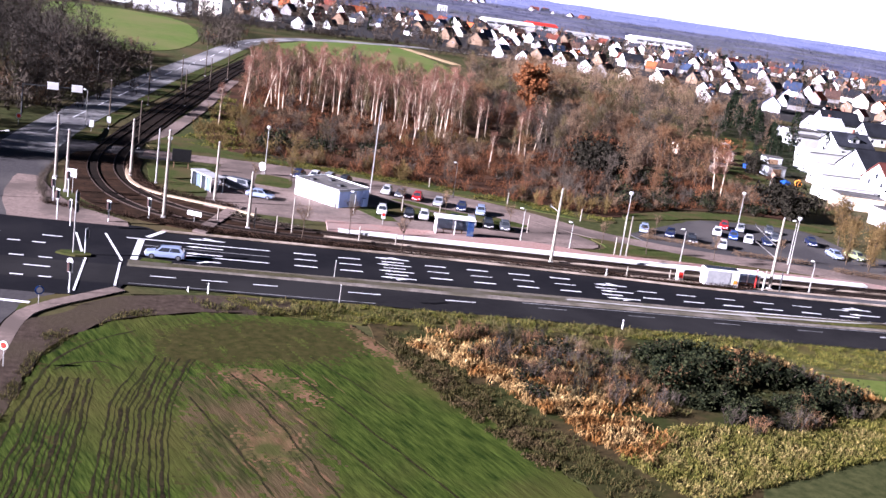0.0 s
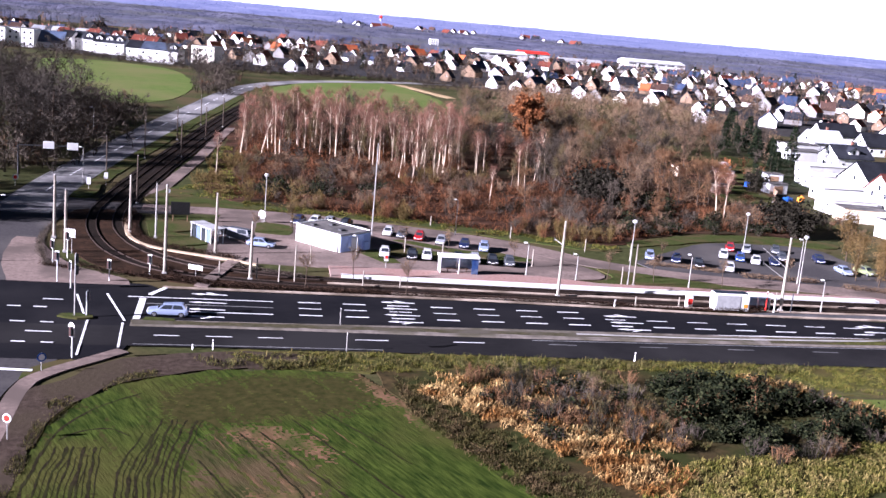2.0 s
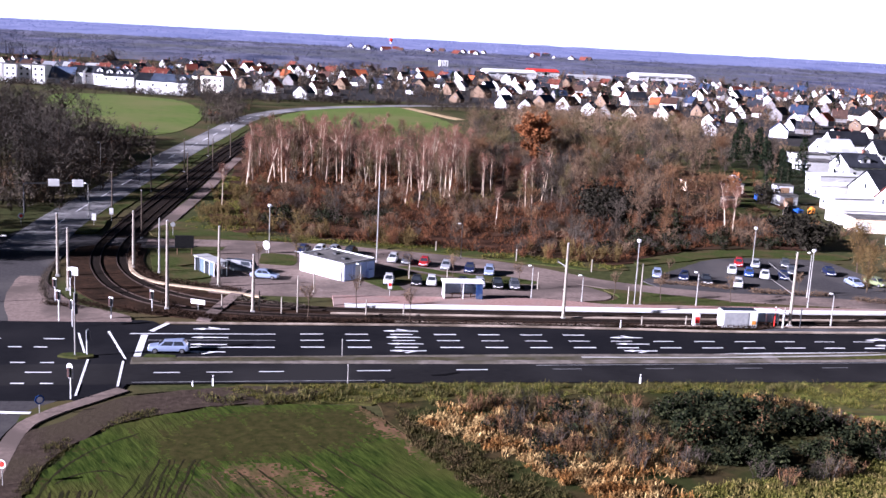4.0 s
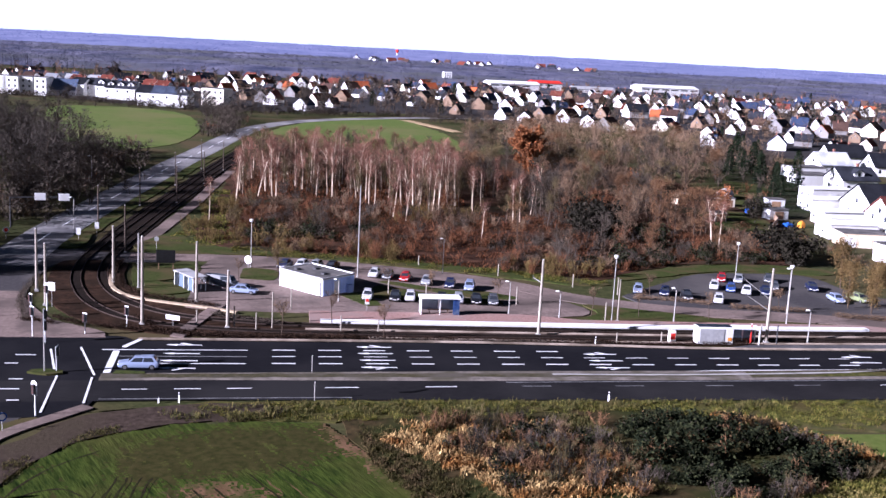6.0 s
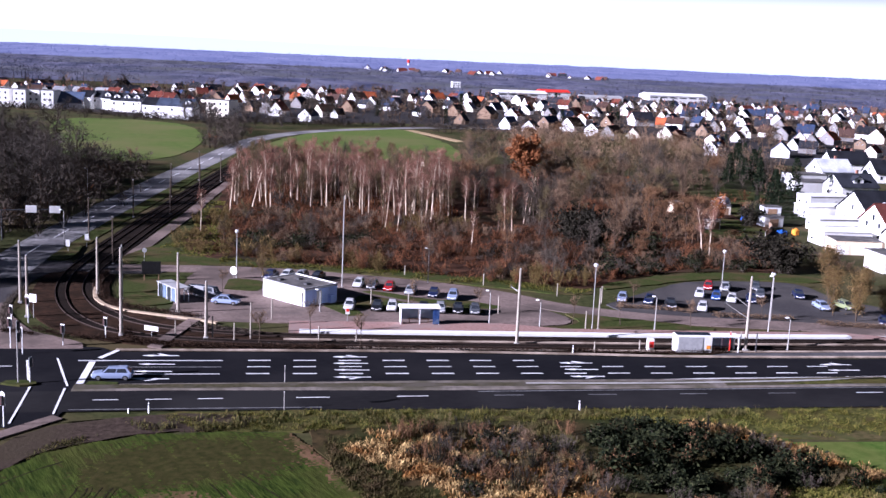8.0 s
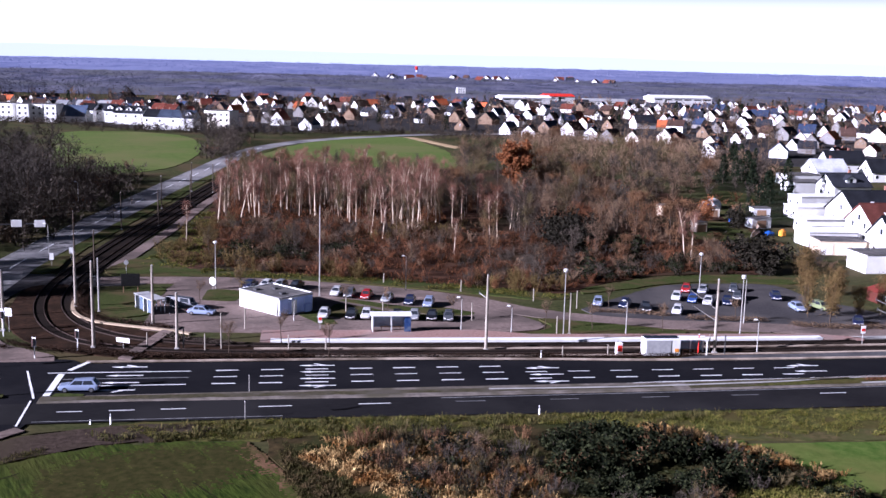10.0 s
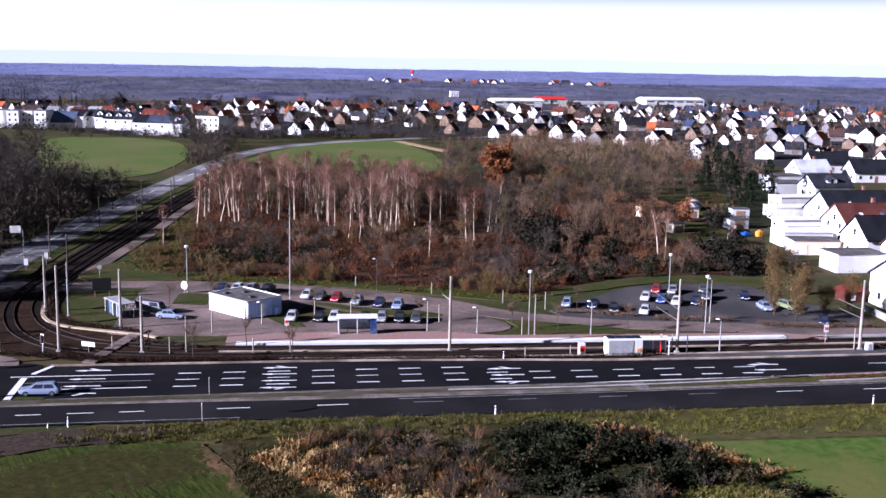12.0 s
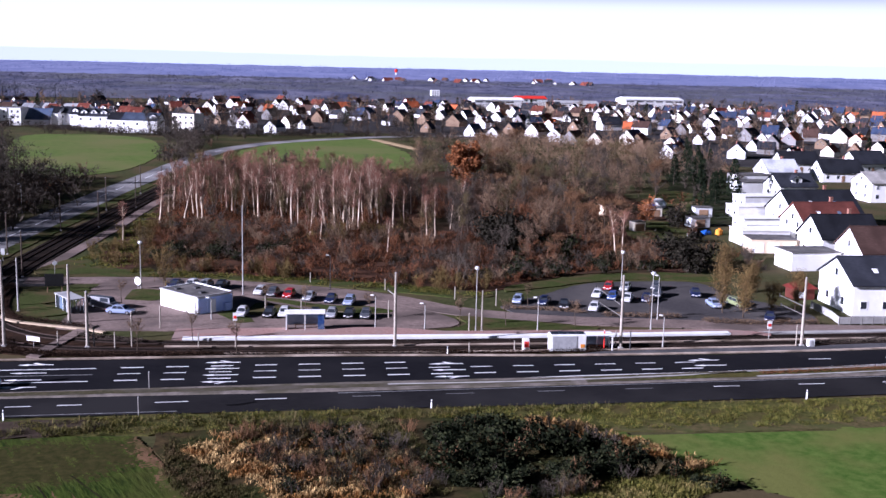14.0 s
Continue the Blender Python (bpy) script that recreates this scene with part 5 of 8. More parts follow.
tree_belt("tree_belt", [(92, 400), (104, 440), (112, 480), (120, 505), (165, 478), (172, 430), (178, 396), (150, 372)], 620, 5.5, 6, M["twig"], "bare brown hedgerow before the village", 32)
tree_belt("tree_belt", [(-22, 400), (-18, 440), (-20, 480), (-30, 520)], 160, 5.0, 4, M["dark_twig"], "dark bare hedgerow beside the street", 33)
tree_belt("tree_belt", [(-44, 214), (-42, 250), (-40, 290), (-46, 335)], 220, 4.5, 4, M["dark_twig"], "dark undergrowth at the wood's edge", 34)

# far woodland over the plain: an unbroken canopy, rising and falling, with ragged crowns on it
def wood_at(x, y, seed):
    return noise.noise((x * 0.0016, y * 0.0045, seed)) + 0.25 * noise.noise((x * 0.012, y * 0.012, 4))


def canopy(name, y0, y1, step, seed, size, mat, label, thr):
    g, idx = Geo(), {}
    for j in range(int((y1 - y0) / step) + 1):
        y = y0 + j * step
        for i in range(int(-0.54 * (y1 + 60) / step), int(0.62 * (y1 + 60) / step)):
            x = i * step
            if not -0.54 * (y + 60) < x < 0.62 * (y + 60):
                continue
            k = min(1, max(0.1, (wood_at(x, y, seed) - thr) * 6)) * min(1, 0.15 + (y - y0) / 70)
            px, py = x + step * 0.4 * noise.noise((x, y, 1)), y + step * 0.4 * noise.noise((x, y, 2))
            idx[i, j] = len(g.v)
            g.v.append((px, py, -0.4 + k * size * (0.75 + 0.4 * noise.noise((x * 0.6 / step, y * 0.3 / step, 3)) + 0.15 * noise.noise((x * 0.1 / step, y * 0.1 / step, 5)))))
    for (i, j), a in idx.items():
        q = [idx.get(c) for c in ((i + 1, j), (i + 1, j + 1), (i, j + 1))]
        if None not in q:
            g.f.append((a, *q))
            g.k.append(0)
    return tagged(g.ob(name, mat, smooth=True), label, "woodland", kind="stuff")


def far_woods(name, y0, y1, n, seed, size, label, thr=-0.05, flakes=20, wide=1.0, flake=1.0):
    rnd = random.Random(seed)
    g = Geo()
    k = 0
    while k < n:
        y = y0 + (y1 - y0) * rnd.random() ** 0.8
        x = rnd.uniform(-0.52, 0.60) * (y + 60)
        if wood_at(x, y, seed) < thr:
            continue
        k += 1
        h, r = size * rnd.uniform(0.7, 1.15) * (1 + 0.35 * noise.noise((x * 0.004, y * 0.004, 3))), size * rnd.uniform(0.7, 1.1) * wide
        g.spike((x, y, -0.1), (x, y, h * 0.9), 0.03 * size)
        for i in range(flakes):
            a, q = rnd.uniform(0, 6.283), rnd.random() ** 0.5
            g.leaf((x + r * q * math.cos(a), y + r * q * math.sin(a), h * (1 - 0.6 * q * q) * rnd.uniform(0.45, 1.05)), flake * rnd.uniform(0.6, 1.4), rnd)
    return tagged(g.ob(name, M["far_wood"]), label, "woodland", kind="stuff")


# dark wood far off, its base colour tinted blue for haze
M["hazed_dark_wood"] = island_material("hazed_dark_wood", (0.018, 0.019, 0.028), (0.045, 0.045, 0.058), c3=(0.030, 0.031, 0.042))
grove("grove", [(-420, 880), (-300, 890), (-168, 925), (-160, 945), (-230, 990), (-420, 1000)], 190, 9, 17, M["hazed_dark_wood"], "dark wood behind the row houses, tinted with haze", 47)
far_woods("far_wood", 990, 2000, 8000, 11, 7.0, "bare woods on the plain, painted with violet haze", -0.35, 10, 0.8, 0.7)
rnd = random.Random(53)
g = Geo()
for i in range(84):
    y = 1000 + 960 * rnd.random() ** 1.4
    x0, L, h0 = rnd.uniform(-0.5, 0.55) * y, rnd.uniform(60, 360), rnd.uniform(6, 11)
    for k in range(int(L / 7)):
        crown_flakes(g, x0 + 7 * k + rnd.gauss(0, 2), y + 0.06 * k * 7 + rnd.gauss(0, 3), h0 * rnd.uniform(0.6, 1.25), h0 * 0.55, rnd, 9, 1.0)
# bluish base colours hold the haze painted over these rows
tagged(g.ob("far_hedgerows", island_material("hazed_far_hedge", (0.028, 0.030, 0.048), (0.090, 0.084, 0.098), c3=(0.053, 0.052, 0.070))), "dark rows of trees across the plain, tinted with haze", "woodland", kind="stuff")
# canopy colours carry the same painted haze, blue-violet instead of brown
canopy("far_wood", 985, 2010, 13, 11, 6.5, material("canopy", (0.036, 0.042, 0.078), (0.155, 0.152, 0.205), 0.022, 0.95, 0, (0.095, 0.098, 0.105), 0.005, stretch=(1, 0.35, 1)), "bare woods on the plain, painted with violet haze", -0.4)
# the last woods before the horizon, winter haze painted in as blue colour and glow
FARM = material("distance_haze_glow", (0.025, 0.027, 0.055), (0.125, 0.12, 0.165), 0.010, 0.95, 0, (0.080, 0.082, 0.12), 0.002, stretch=(1, 0.25, 1))
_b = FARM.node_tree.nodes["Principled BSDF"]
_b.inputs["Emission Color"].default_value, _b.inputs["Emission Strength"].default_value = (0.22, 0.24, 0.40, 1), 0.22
canopy("backdrop_woods", 2000, 4640, 40, 12, 11, FARM, "woods at the horizon painted haze-blue", -0.5)
w = far_woods("backdrop_woods", 2000, 4600, 5200, 12, 13, "woods at the horizon painted haze-blue", -0.35, 8, 1.4, 1.8)
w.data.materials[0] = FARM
# ---- houses ----
WHITE, CREAM, TAN, GREY = (1, 1, 1, 1), (1, 0.93, 0.8, 1), (0.85, 0.68, 0.5, 1), (0.72, 0.74, 0.78, 1)
SLATE, BLACK, BROWN, RED, ORANGE, BLUE = (0.032, 0.034, 0.042, 1), (0.018, 0.019, 0.023, 1), (0.075, 0.045, 0.036, 1), (0.17, 0.05, 0.034, 1), (0.42, 0.11, 0.04, 1), (0.04, 0.055, 0.10, 1)


def window_mesh(w, h):
    """A window in one piece, facing -y: frame face, reveal and a pane set back."""
    g = Geo()
    f = 0.1

    def rect(i, y):
        return [(-w / 2 + i, y, i), (w / 2 - i, y, i), (w / 2 - i, y, h - i), (-w / 2 + i, y, h - i)]
    vs = rect(0, 0.06) + rect(0, -0.03) + rect(f, -0.03) + rect(f, 0.01)
    fs = [(4 * j + i, 4 * j + (i + 1) % 4, 4 * j + 4 + (i + 1) % 4, 4 * j + 4 + i) for j in range(3) for i in range(4)]
    g.add(vs, fs)
    g.f.append((12, 13, 14, 15))
    g.k.append(1)
    return g


def house(name, l, w, eave, ridge, label, cols=3, storeys=2, dormer=False, chimney=True, sky=0, far=False, bare=False):
    """A gabled house with its ridge along x: walls, roof slabs, chimney, windows on all sides, a door on the near side."""
    t = thing(name, label, "house")
    g = Geo()
    x, y = l / 2, w / 2
    g.add([(-x, -y, -0.2), (x, -y, -0.2), (x, y, -0.2), (-x, y, -0.2), (-x, -y, eave), (x, -y, eave), (x, y, eave), (-x, y, eave), (-x, 0, ridge), (x, 0, ridge)],
          [(0, 1, 5, 4), (2, 3, 7, 6), (1, 2, 6, 9, 5), (3, 0, 4, 8, 7), (3, 2, 1, 0), (4, 5, 9, 8), (6, 7, 8, 9)])
    wall = g.ob("wall", M["render_wall"], t)
    g = Geo()
    o, th = 0.45, 0.22
    sl = (ridge - eave) / y
    ex, ey, ez = x + 0.35, y + o, eave - o * sl
    for s in (-1, 1):
        a = [(-ex, s * ey, ez), (ex, s * ey, ez), (ex, 0, ridge + 0.02), (-ex, 0, ridge + 0.02)]
        b = [(p[0], p[1], p[2] + th) for p in a]
        g.add(a + b, [(0, 1, 2, 3), (4, 7, 6, 5), (0, 4, 5, 1), (1, 5, 6, 2), (3, 7, 4, 0)])
    g.tube((-ex, 0, ridge + th), (ex, 0, ridge + th), 0.12, 0.12, 6)
    roof = g.ob("roof", M["roof_tile"], t)
    if chimney:
        g = Geo()
        g.box((x * 0.35, y * 0.18, ridge - 0.9), (0.7, 0.6, 2.0), cham=0.05)
        g.box((x * 0.35, y * 0.18, ridge + 1.1), (0.85, 0.75, 0.12))
        g.ob("chimney", M["brick"], roof)
    wm = window_mesh(1.2, 1.35)

    def put_window(px, py, pz, rz):
        nonlocal wm
        if isinstance(wm, Geo):
            ob = wm.ob("window", [M["white_paint"], M["window_glass"]], t)
            wm = ob.data
        else:
            ob = new("window", wm)
            ob.parent = t
        ob.matrix_basis = pose(px, py, pz, 0, 0, rz)
    for s in range(0 if bare else storeys):
        z = 0.95 + 2.7 * s
        if z + 1.4 > eave + 0.1:
            break
        for c in range(cols):
            u = (c + 0.5) / cols * l - x
            if not (s == 0 and c == cols // 2) and not (far and (s == 0 or c % 2)):
                put_window(u, -y - 0.02, z, 0)
        for u in (-w * 0.22, w * 0.22):
            if not (far and s == 0):
                put_window(-x - 0.02, u, z, -90)
            if not far:
                put_window(x + 0.02, u, z, 90)
    if ridge - eave > 2.4 and not bare:
        put_window(-x - 0.02, 0, eave + 0.25, -90)
    if not far:
        g = Geo()
        g.box((0, -y - 0.03, 0), (1.05, 0.12, 2.1))
        g.ob("door", M["timber"], t)
    for i in range(sky):
        u = (i + 0.5) / sky * l * 0.7 - l * 0.35
        g = Geo()
        yy = -y * 0.55
        zz = ridge + sl * yy + th
        n = math.atan(sl)
        g.box((0, 0, 0), (0.8, 1.1, 0.07), cham=0.02)
        ob = g.ob("skylight", M["soft_glass"] if i % 2 else M["lamp_glass"], roof)
        ob.matrix_basis = Matrix.Translation((u, yy, zz)) @ Matrix.Rotation(n, 4, "X")
    if dormer:
        g = Geo()
        d = w * 0.26
        z0 = ridge + sl * (-y * 0.75)
        g.add([(-1.6, -y * 0.75, z0), (1.6, -y * 0.75, z0), (1.6, -y * 0.75, z0 + 1.2), (0, -y * 0.75, z0 + 2.2), (-1.6, -y * 0.75, z0 + 1.2), (-1.6, 0, z0), (1.6, 0, z0), (1.6, 0, z0 + 1.2), (0, 0, z0 + 2.2), (-1.6, 0, z0 + 1.2)],
              [(0, 1, 2, 3, 4), (0, 4, 9, 5), (1, 6, 7, 2)])
        g.ob("dormer", M["render_wall"], t)
        g = Geo()
        for s in (-1, 1):
            a = [(s * 1.95, -y * 0.75 - 0.3, z0 + 0.95), (0, -y * 0.75 - 0.3, z0 + 2.22), (0, 0, z0 + 2.22), (s * 1.95, 0, z0 + 0.95)]
            b = [(p[0], p[1], p[2] + 0.16) for p in a]
            g.add(a + b, [(0, 1, 2, 3), (7, 6, 5, 4), (0, 4, 5, 1), (0, 3, 7, 4)])
        d = g.ob("dormer_roof", M["roof_tile"], t)
        put_window(0, -y * 0.75 - 0.02, z0 + 0.1, 0)
    return t


def paint(t, wall, roof):
    """Gives a house its wall and roof colours."""
    for o in t.children_recursive:
        n = o.name.split(".")[0]
        if n in ("wall", "dormer"):
            o.color = wall
        if n in ("roof", "dormer_roof"):
            o.color = roof
    return t


def flat_house(name, l, w, h, label, wall, category="garage", doors=2, roof=None, door_mat=None, window=0):
    """A flat-roofed building with parapet rim, doors on its near side and windows on its left."""
    t = thing(name, label, category)
    g = Geo()
    g.box((0, 0, -0.2), (l, w, h + 0.2), cham=0.04)
    g.ob("wall", M["render_wall"], t).color = wall
    g = Geo()
    g.box((0, 0, h + 0.004), (l + 0.3, w + 0.3, 0.16), cham=0.03)
    g.ob("roof", roof or M["flat_roof"], t)
    for i in range(doors):
        g = Geo()
        u = (i + 0.5) / doors * l - l / 2
        g.box((u, -w / 2 - 0.02, 0.0), (min(2.4, l / doors * 0.8), 0.08, min(2.1, h * 0.8)), cham=0.015)
        for k in range(3):
            g.box((u, -w / 2 - 0.06, 0.35 + 0.55 * k), (min(2.2, l / doors * 0.72), 0.03, 0.06))
        g.ob("garage_door", door_mat or M["white_paint"], t)
    for i in range(window):
        g = window_mesh(1.1, 0.9)
        o = g.ob("window", [M["white_paint"], M["window_glass"]], t)
        o.matrix_basis = pose(-l / 2 - 0.02, (i + 0.5) / window * w - w / 2, 1.0, 0, 0, -90)
    return t


RH = random.Random(31)
# the near row of white houses beside the car park
for x, y, l, w, e, r, rz, wall, roof, dorm, sky, lab in (
        (119.0, 156.9, 14.5, 12.4, 4.9, 8.2, -2, WHITE, SLATE, False, 2, "white rendered house with dark slate roof and skylights"),
        (136.5, 186.5, 14, 11.5, 4.6, 8.6, -2, WHITE, BROWN, False, 0, "white rendered house with dark brown tiled roof"),
        (136.0, 203, 13, 10.5, 4.6, 8.6, 2, WHITE, BLACK, False, 0, "white rendered house with black tiled roof"),
        (141.0, 221, 14, 11, 5.0, 8.8, 3, WHITE, (0.13, 0.045, 0.034, 1), False, 2, "white rendered house with red-brown tiled roof"),
        (152.5, 248, 18, 15, 3.6, 8.4, 2, WHITE, BLACK, False, 2, "large white house with broad black roof"),
        (172, 303, 12, 10, 3.8, 7.0, 5, WHITE, SLATE, True, 0, "tall white house with dark roof and gabled bay"),
        (190, 352, 12, 10, 3.4, 7.0, 5, WHITE, GREY, False, 0, "white rendered house with grey roof"),
        (212, 352, 15, 10, 3.3, 7.2, 0, WHITE, BLACK, False, 0, "white rendered house with black roof"),
        (200, 298, 16, 12, 5.6, 8.2, 0, WHITE, (0.42, 0.4, 0.37, 1), False, 0, "white rendered house with pale grey roof"),
        (212, 270, 15, 12, 4.6, 8.2, 3, WHITE, SLATE, False, 0, "white rendered house with slate-grey roof"),
        (240, 385, 14, 11, 3.6, 7.8, 10, WHITE, SLATE, False, 0, "white gabled house with slate roof"),
        (212, 384, 15, 10, 3.4, 7.4, 0, WHITE, BLACK, False, 0, "white rendered house with black roof"),
        (198, 236, 15, 12, 5.4, 9.2, 3, WHITE, BROWN, False, 0, "white rendered house with brown roof"),
        (186, 200, 15, 12, 5.4, 9.2, 0, WHITE, SLATE, False, 0, "white rendered house with slate roof"),
        (172, 165, 14, 12, 5.0, 8.6, 0, CREAM, RED, False, 0, "cream house with red tiled roof")):
    h = house("house", l, w, e, r, lab, cols=4 if l > 13 else 3, dormer=dorm, sky=sky)
    paint(h, wall, roof)
    h.matrix_basis = pose(x, y, 0, 0, 0, rz)
    tagged(h, group="houses beside the car park")
for x, y, l, w, h_, rz, wall, lab, d, cat, win in (
        (123.6, 191.5, 10, 7, 3.4, 2, WHITE, "white flat-roofed garage with grey roof", 0, "garage", 0),
        (124.2, 210, 9.6, 6, 2.8, -8, TAN, "tan garage with flat felt roof and pale doors", 3, "garage", 0),
        (126.5, 220.5, 11, 7, 3.0, 0, WHITE, "white flat-roofed extension beside a house", 0, "extension", 0),
        (131.5, 229.5, 11, 5, 2.9, 2, WHITE, "long white flat-roofed extension beside a house", 0, "extension", 0),
        (135, 240, 11, 6, 2.8, 3, WHITE, "white flat-roofed extension beside a house", 0, "extension", 2),
        (143, 261, 13, 7, 3.0, 3, WHITE, "white flat-roofed extension beside a house", 1, "extension", 2),
        (153, 281, 13, 7, 3.2, 5, WHITE, "white flat-roofed extension beside a house", 1, "extension", 2),
        (166.5, 318, 11, 8, 3.2, 5, WHITE, "white flat-roofed house among gardens", 0, "house", 3),
        (174, 338, 12, 8, 3.4, 5, WHITE, "white flat-roofed house among gardens", 0, "house", 3)):
    f = flat_house("annex" if cat != "garage" else "garage", l, w, h_, lab, wall, cat, d, window=win, roof=M["white_paint"] if cat == "extension" else None)
    f.matrix_basis = pose(x, y, 0, 0, 0, rz)
    tagged(f, group="garages and extensions")

# village: a few house types, set along the plain
protos = [house("house", 11, 10.5, 3.9, 9.4, "white village house with steep gabled roof", far=True), house("house", 13, 11.5, 4.0, 9.2, "white village house with broad gabled roof", far=True),
          house("house", 10, 9.6, 3.2, 8.6, "small white village house with gabled roof", cols=2, far=True), house("house", 16, 11.5, 4.6, 9.8, "long white village house with gabled roof", cols=4, far=True),
          house("house", 12, 10, 5.4, 9.4, "white village house with dormer", dormer=True, far=True)]
plain = [house("distant_house", l, w, e, r, "distant white village house with gabled roof", cols=0, far=True, bare=True) for l, w, e, r in ((11, 10.5, 3.6, 9.2), (14, 11.5, 4.0, 9.2), (10, 9.6, 3.2, 8.4))]
row_units = [house("row_house", 5.2, 10, 6.2, 9.4, "narrow white row house with dark roof and dormer", cols=2, dormer=True, far=True), house("row_house", 6.8, 10, 6.4, 9.4, "white row house with dark roof", cols=2, far=True)]


def apartment_block(l, w, h, label, wall, cols):
    """A flat-roofed block with its windows in three storeys on the near side and the left."""
    t = flat_house("apartment_block", l, w, h, label, wall, "apartment building", 0)
    data = window_mesh(1.3, 1.4).ob("window", [M["white_paint"], M["window_glass"]], t)
    data.matrix_basis = pose(-l / 2 + l / cols / 2, -w / 2 - 0.02, 0.9)
    for st in range(3):
        for c in range(cols):
            if st or c:
                o = new("window", data.data)
                o.parent = t
                o.matrix_basis = pose(-l / 2 + (c + 0.5) * l / cols, -w / 2 - 0.02, 0.9 + 2.8 * st)
    return t


# paved village ground and gardens
M["village_ground"] = material("village_ground", (0.022, 0.024, 0.024), (0.05, 0.046, 0.048), 0.25, 0.95, 0.3, (0.035, 0.032, 0.03), 0.03)
VILLAGE = [(-190, 640), (-120, 598), (-60, 550), (0, 548), (60, 572), (100, 556), (120, 520), (168, 490), (176, 440), (180, 410), (300, 390), (460, 560), (560, 980), (380, 1010), (60, 960), (-120, 900), (-260, 840)]
patch("village_gardens", VILLAGE, 0.0, M["village_ground"], "dark gardens and yards between the houses", "gardens", 2.0, 20)
FRONT_ROW = [(116, 556, 41), (124, 540, 65), (141, 572, 40), (150, 557, 40), (153, 526, 58), (159, 514, 41), (168, 508, 64), (192, 513, 50), (181, 436, 41), (198, 480, 40), (189, 516, 43), (194, 464, 39),
             (222, 556, 40), (246, 556, 41), (238, 482, 40), (-8, 617, 59), (13, 565, 62), (22, 606, 40), (29, 600, 41), (38, 665, 60), (90, 690, 58), (95, 583, 63), (70, 717, 65), (58, 763, 62), (-18, 632, 40), (-33, 572, 41), (-3, 600, 64),
             (212, 440, 63), (232, 430, 41), (255, 420, 61), (262, 455, 41), (285, 440, 64), (225, 410, 41), (268, 405, 65), (300, 480, 40), (280, 500, 59), (310, 520, 41), (258, 520, 64)]
spots = [(x, y) for x, y, r in FRONT_ROW]
rots = {(x, y): r for x, y, r in FRONT_ROW}
KEEP = [(-190, 672), (-110, 645), (-50, 640), (40, 690), (100, 620), (150, 600), (215, 585), (215, 500), (235, 450), (300, 440), (420, 560), (520, 940), (380, 985), (60, 930), (-120, 870), (-240, 815)]
tries = 0
while len(spots) < 330 and tries < 30000:
    tries += 1
    x, y = RH.uniform(-240, 520), RH.uniform(440, 985)
    # streets run obliquely; keep houses off them
    if not inside(x, y, KEEP) or (0.35 * y + x) % 62 < 9:
        continue
    if all((x - a) ** 2 + ((y - b) * 0.8) ** 2 > 205 for a, b in spots):
        spots.append((x, y))
used = set()
# blue among these roof colours also carries the haze tint over the village
ROOFS = [SLATE, SLATE, SLATE, BLACK, BLACK, BLACK, BLUE, BLUE, BLUE, BROWN, BROWN, RED, RED, ORANGE]
for x, y in spots:
    p = RH.choice(protos if y < 640 else plain)
    rz = rots.get((x, y), RH.choice((45, 52, 60, 128, 140, 150, 20)) + RH.uniform(-12, 12))
    m = pose(x, y, 0, 0, 0, rz) @ Matrix.Scale(RH.uniform(0.6, 0.82) * (0.86 if y < 545 else 1), 4)
    if p.name in used:
        h = copy_thing(p, m)
        h.matrix_basis = m
    else:
        used.add(p.name)
        h = p
        h.matrix_basis = m
    roof = RH.choice(ROOFS)
    tone = RH.choice(("white", "white", "white", "white", "white", "cream", "grey", "brown") if x < 150 or y > 700 else ("white", "white", "white", "cream", "grey", "grey", "brown", "brown"))
    wall = {"white": WHITE, "cream": CREAM, "grey": (0.26, 0.25, 0.25, 1), "brown": (0.27, 0.19, 0.13, 1), "red-brown": (0.22, 0.12, 0.09, 1)}[tone]
    paint(h, wall, roof)
    tagged(h, label=tone + " village house with " + {SLATE: "slate-grey", BLACK: "black", BLUE: "blue-grey", BROWN: "brown tiled", RED: "red tiled", ORANGE: "bright orange tiled"}[roof] + " gabled roof", group="village houses")
# terraces and white blocks at the village's edge
ROW = [(-104, 606, -20, 1), (-97.4, 607.6, -20, 1), (-92, 603, -20, 0), (-85.6, 590, -12, 0), (-80.4, 588.8, -12, 0), (-75.2, 587.7, -12, 0), (-64.2, 556, -15, 1), (-57.6, 554.3, -15, 1), (-51.0, 552.6, -15, 1), (-45.2, 551.0, -15, 0),
       (-112, 640, -20, 1), (-98, 652, -20, 1), (-84, 640, -20, 0), (-70, 622, -20, 1), (-62, 612, -20, 1), (-126, 640, -20, 1), (-140, 650, -20, 1)]
seen = set()
for x, y, rz, k in ROW:
    m = pose(x, y, 0, 0, 0, rz)
    h = copy_thing(row_units[k], m) if k in seen else row_units[k]
    seen.add(k)
    h.matrix_basis = m
    paint(h, WHITE, RH.choice((SLATE, BLACK, BLUE, SLATE, (0.06, 0.075, 0.11, 1))) if y < 612 else RH.choice((RED, RED, BROWN, (0.30, 0.31, 0.33, 1))))
    tagged(h, group="row houses")
block = apartment_block(6.3, 11, 9.2, "white three-storey apartment block", WHITE, 2)
for i, (x, y, rz) in enumerate(((-136, 598, -8), (-129.4, 600, -8), (-122.2, 599, -8), (-146, 604, -8), (-153.5, 606, -8))):
    m = pose(x, y, 0, 0, 0, rz)
    h = copy_thing(block, m) if i else block
    h.matrix_basis = m
    tagged(h, group="apartment blocks")
cream_block = apartment_block(12.5, 10, 9.0, "cream three-storey apartment block with flat roof", CREAM, 4)
cream_block.matrix_basis = pose(-31, 566, 0, 0, 0, -24)
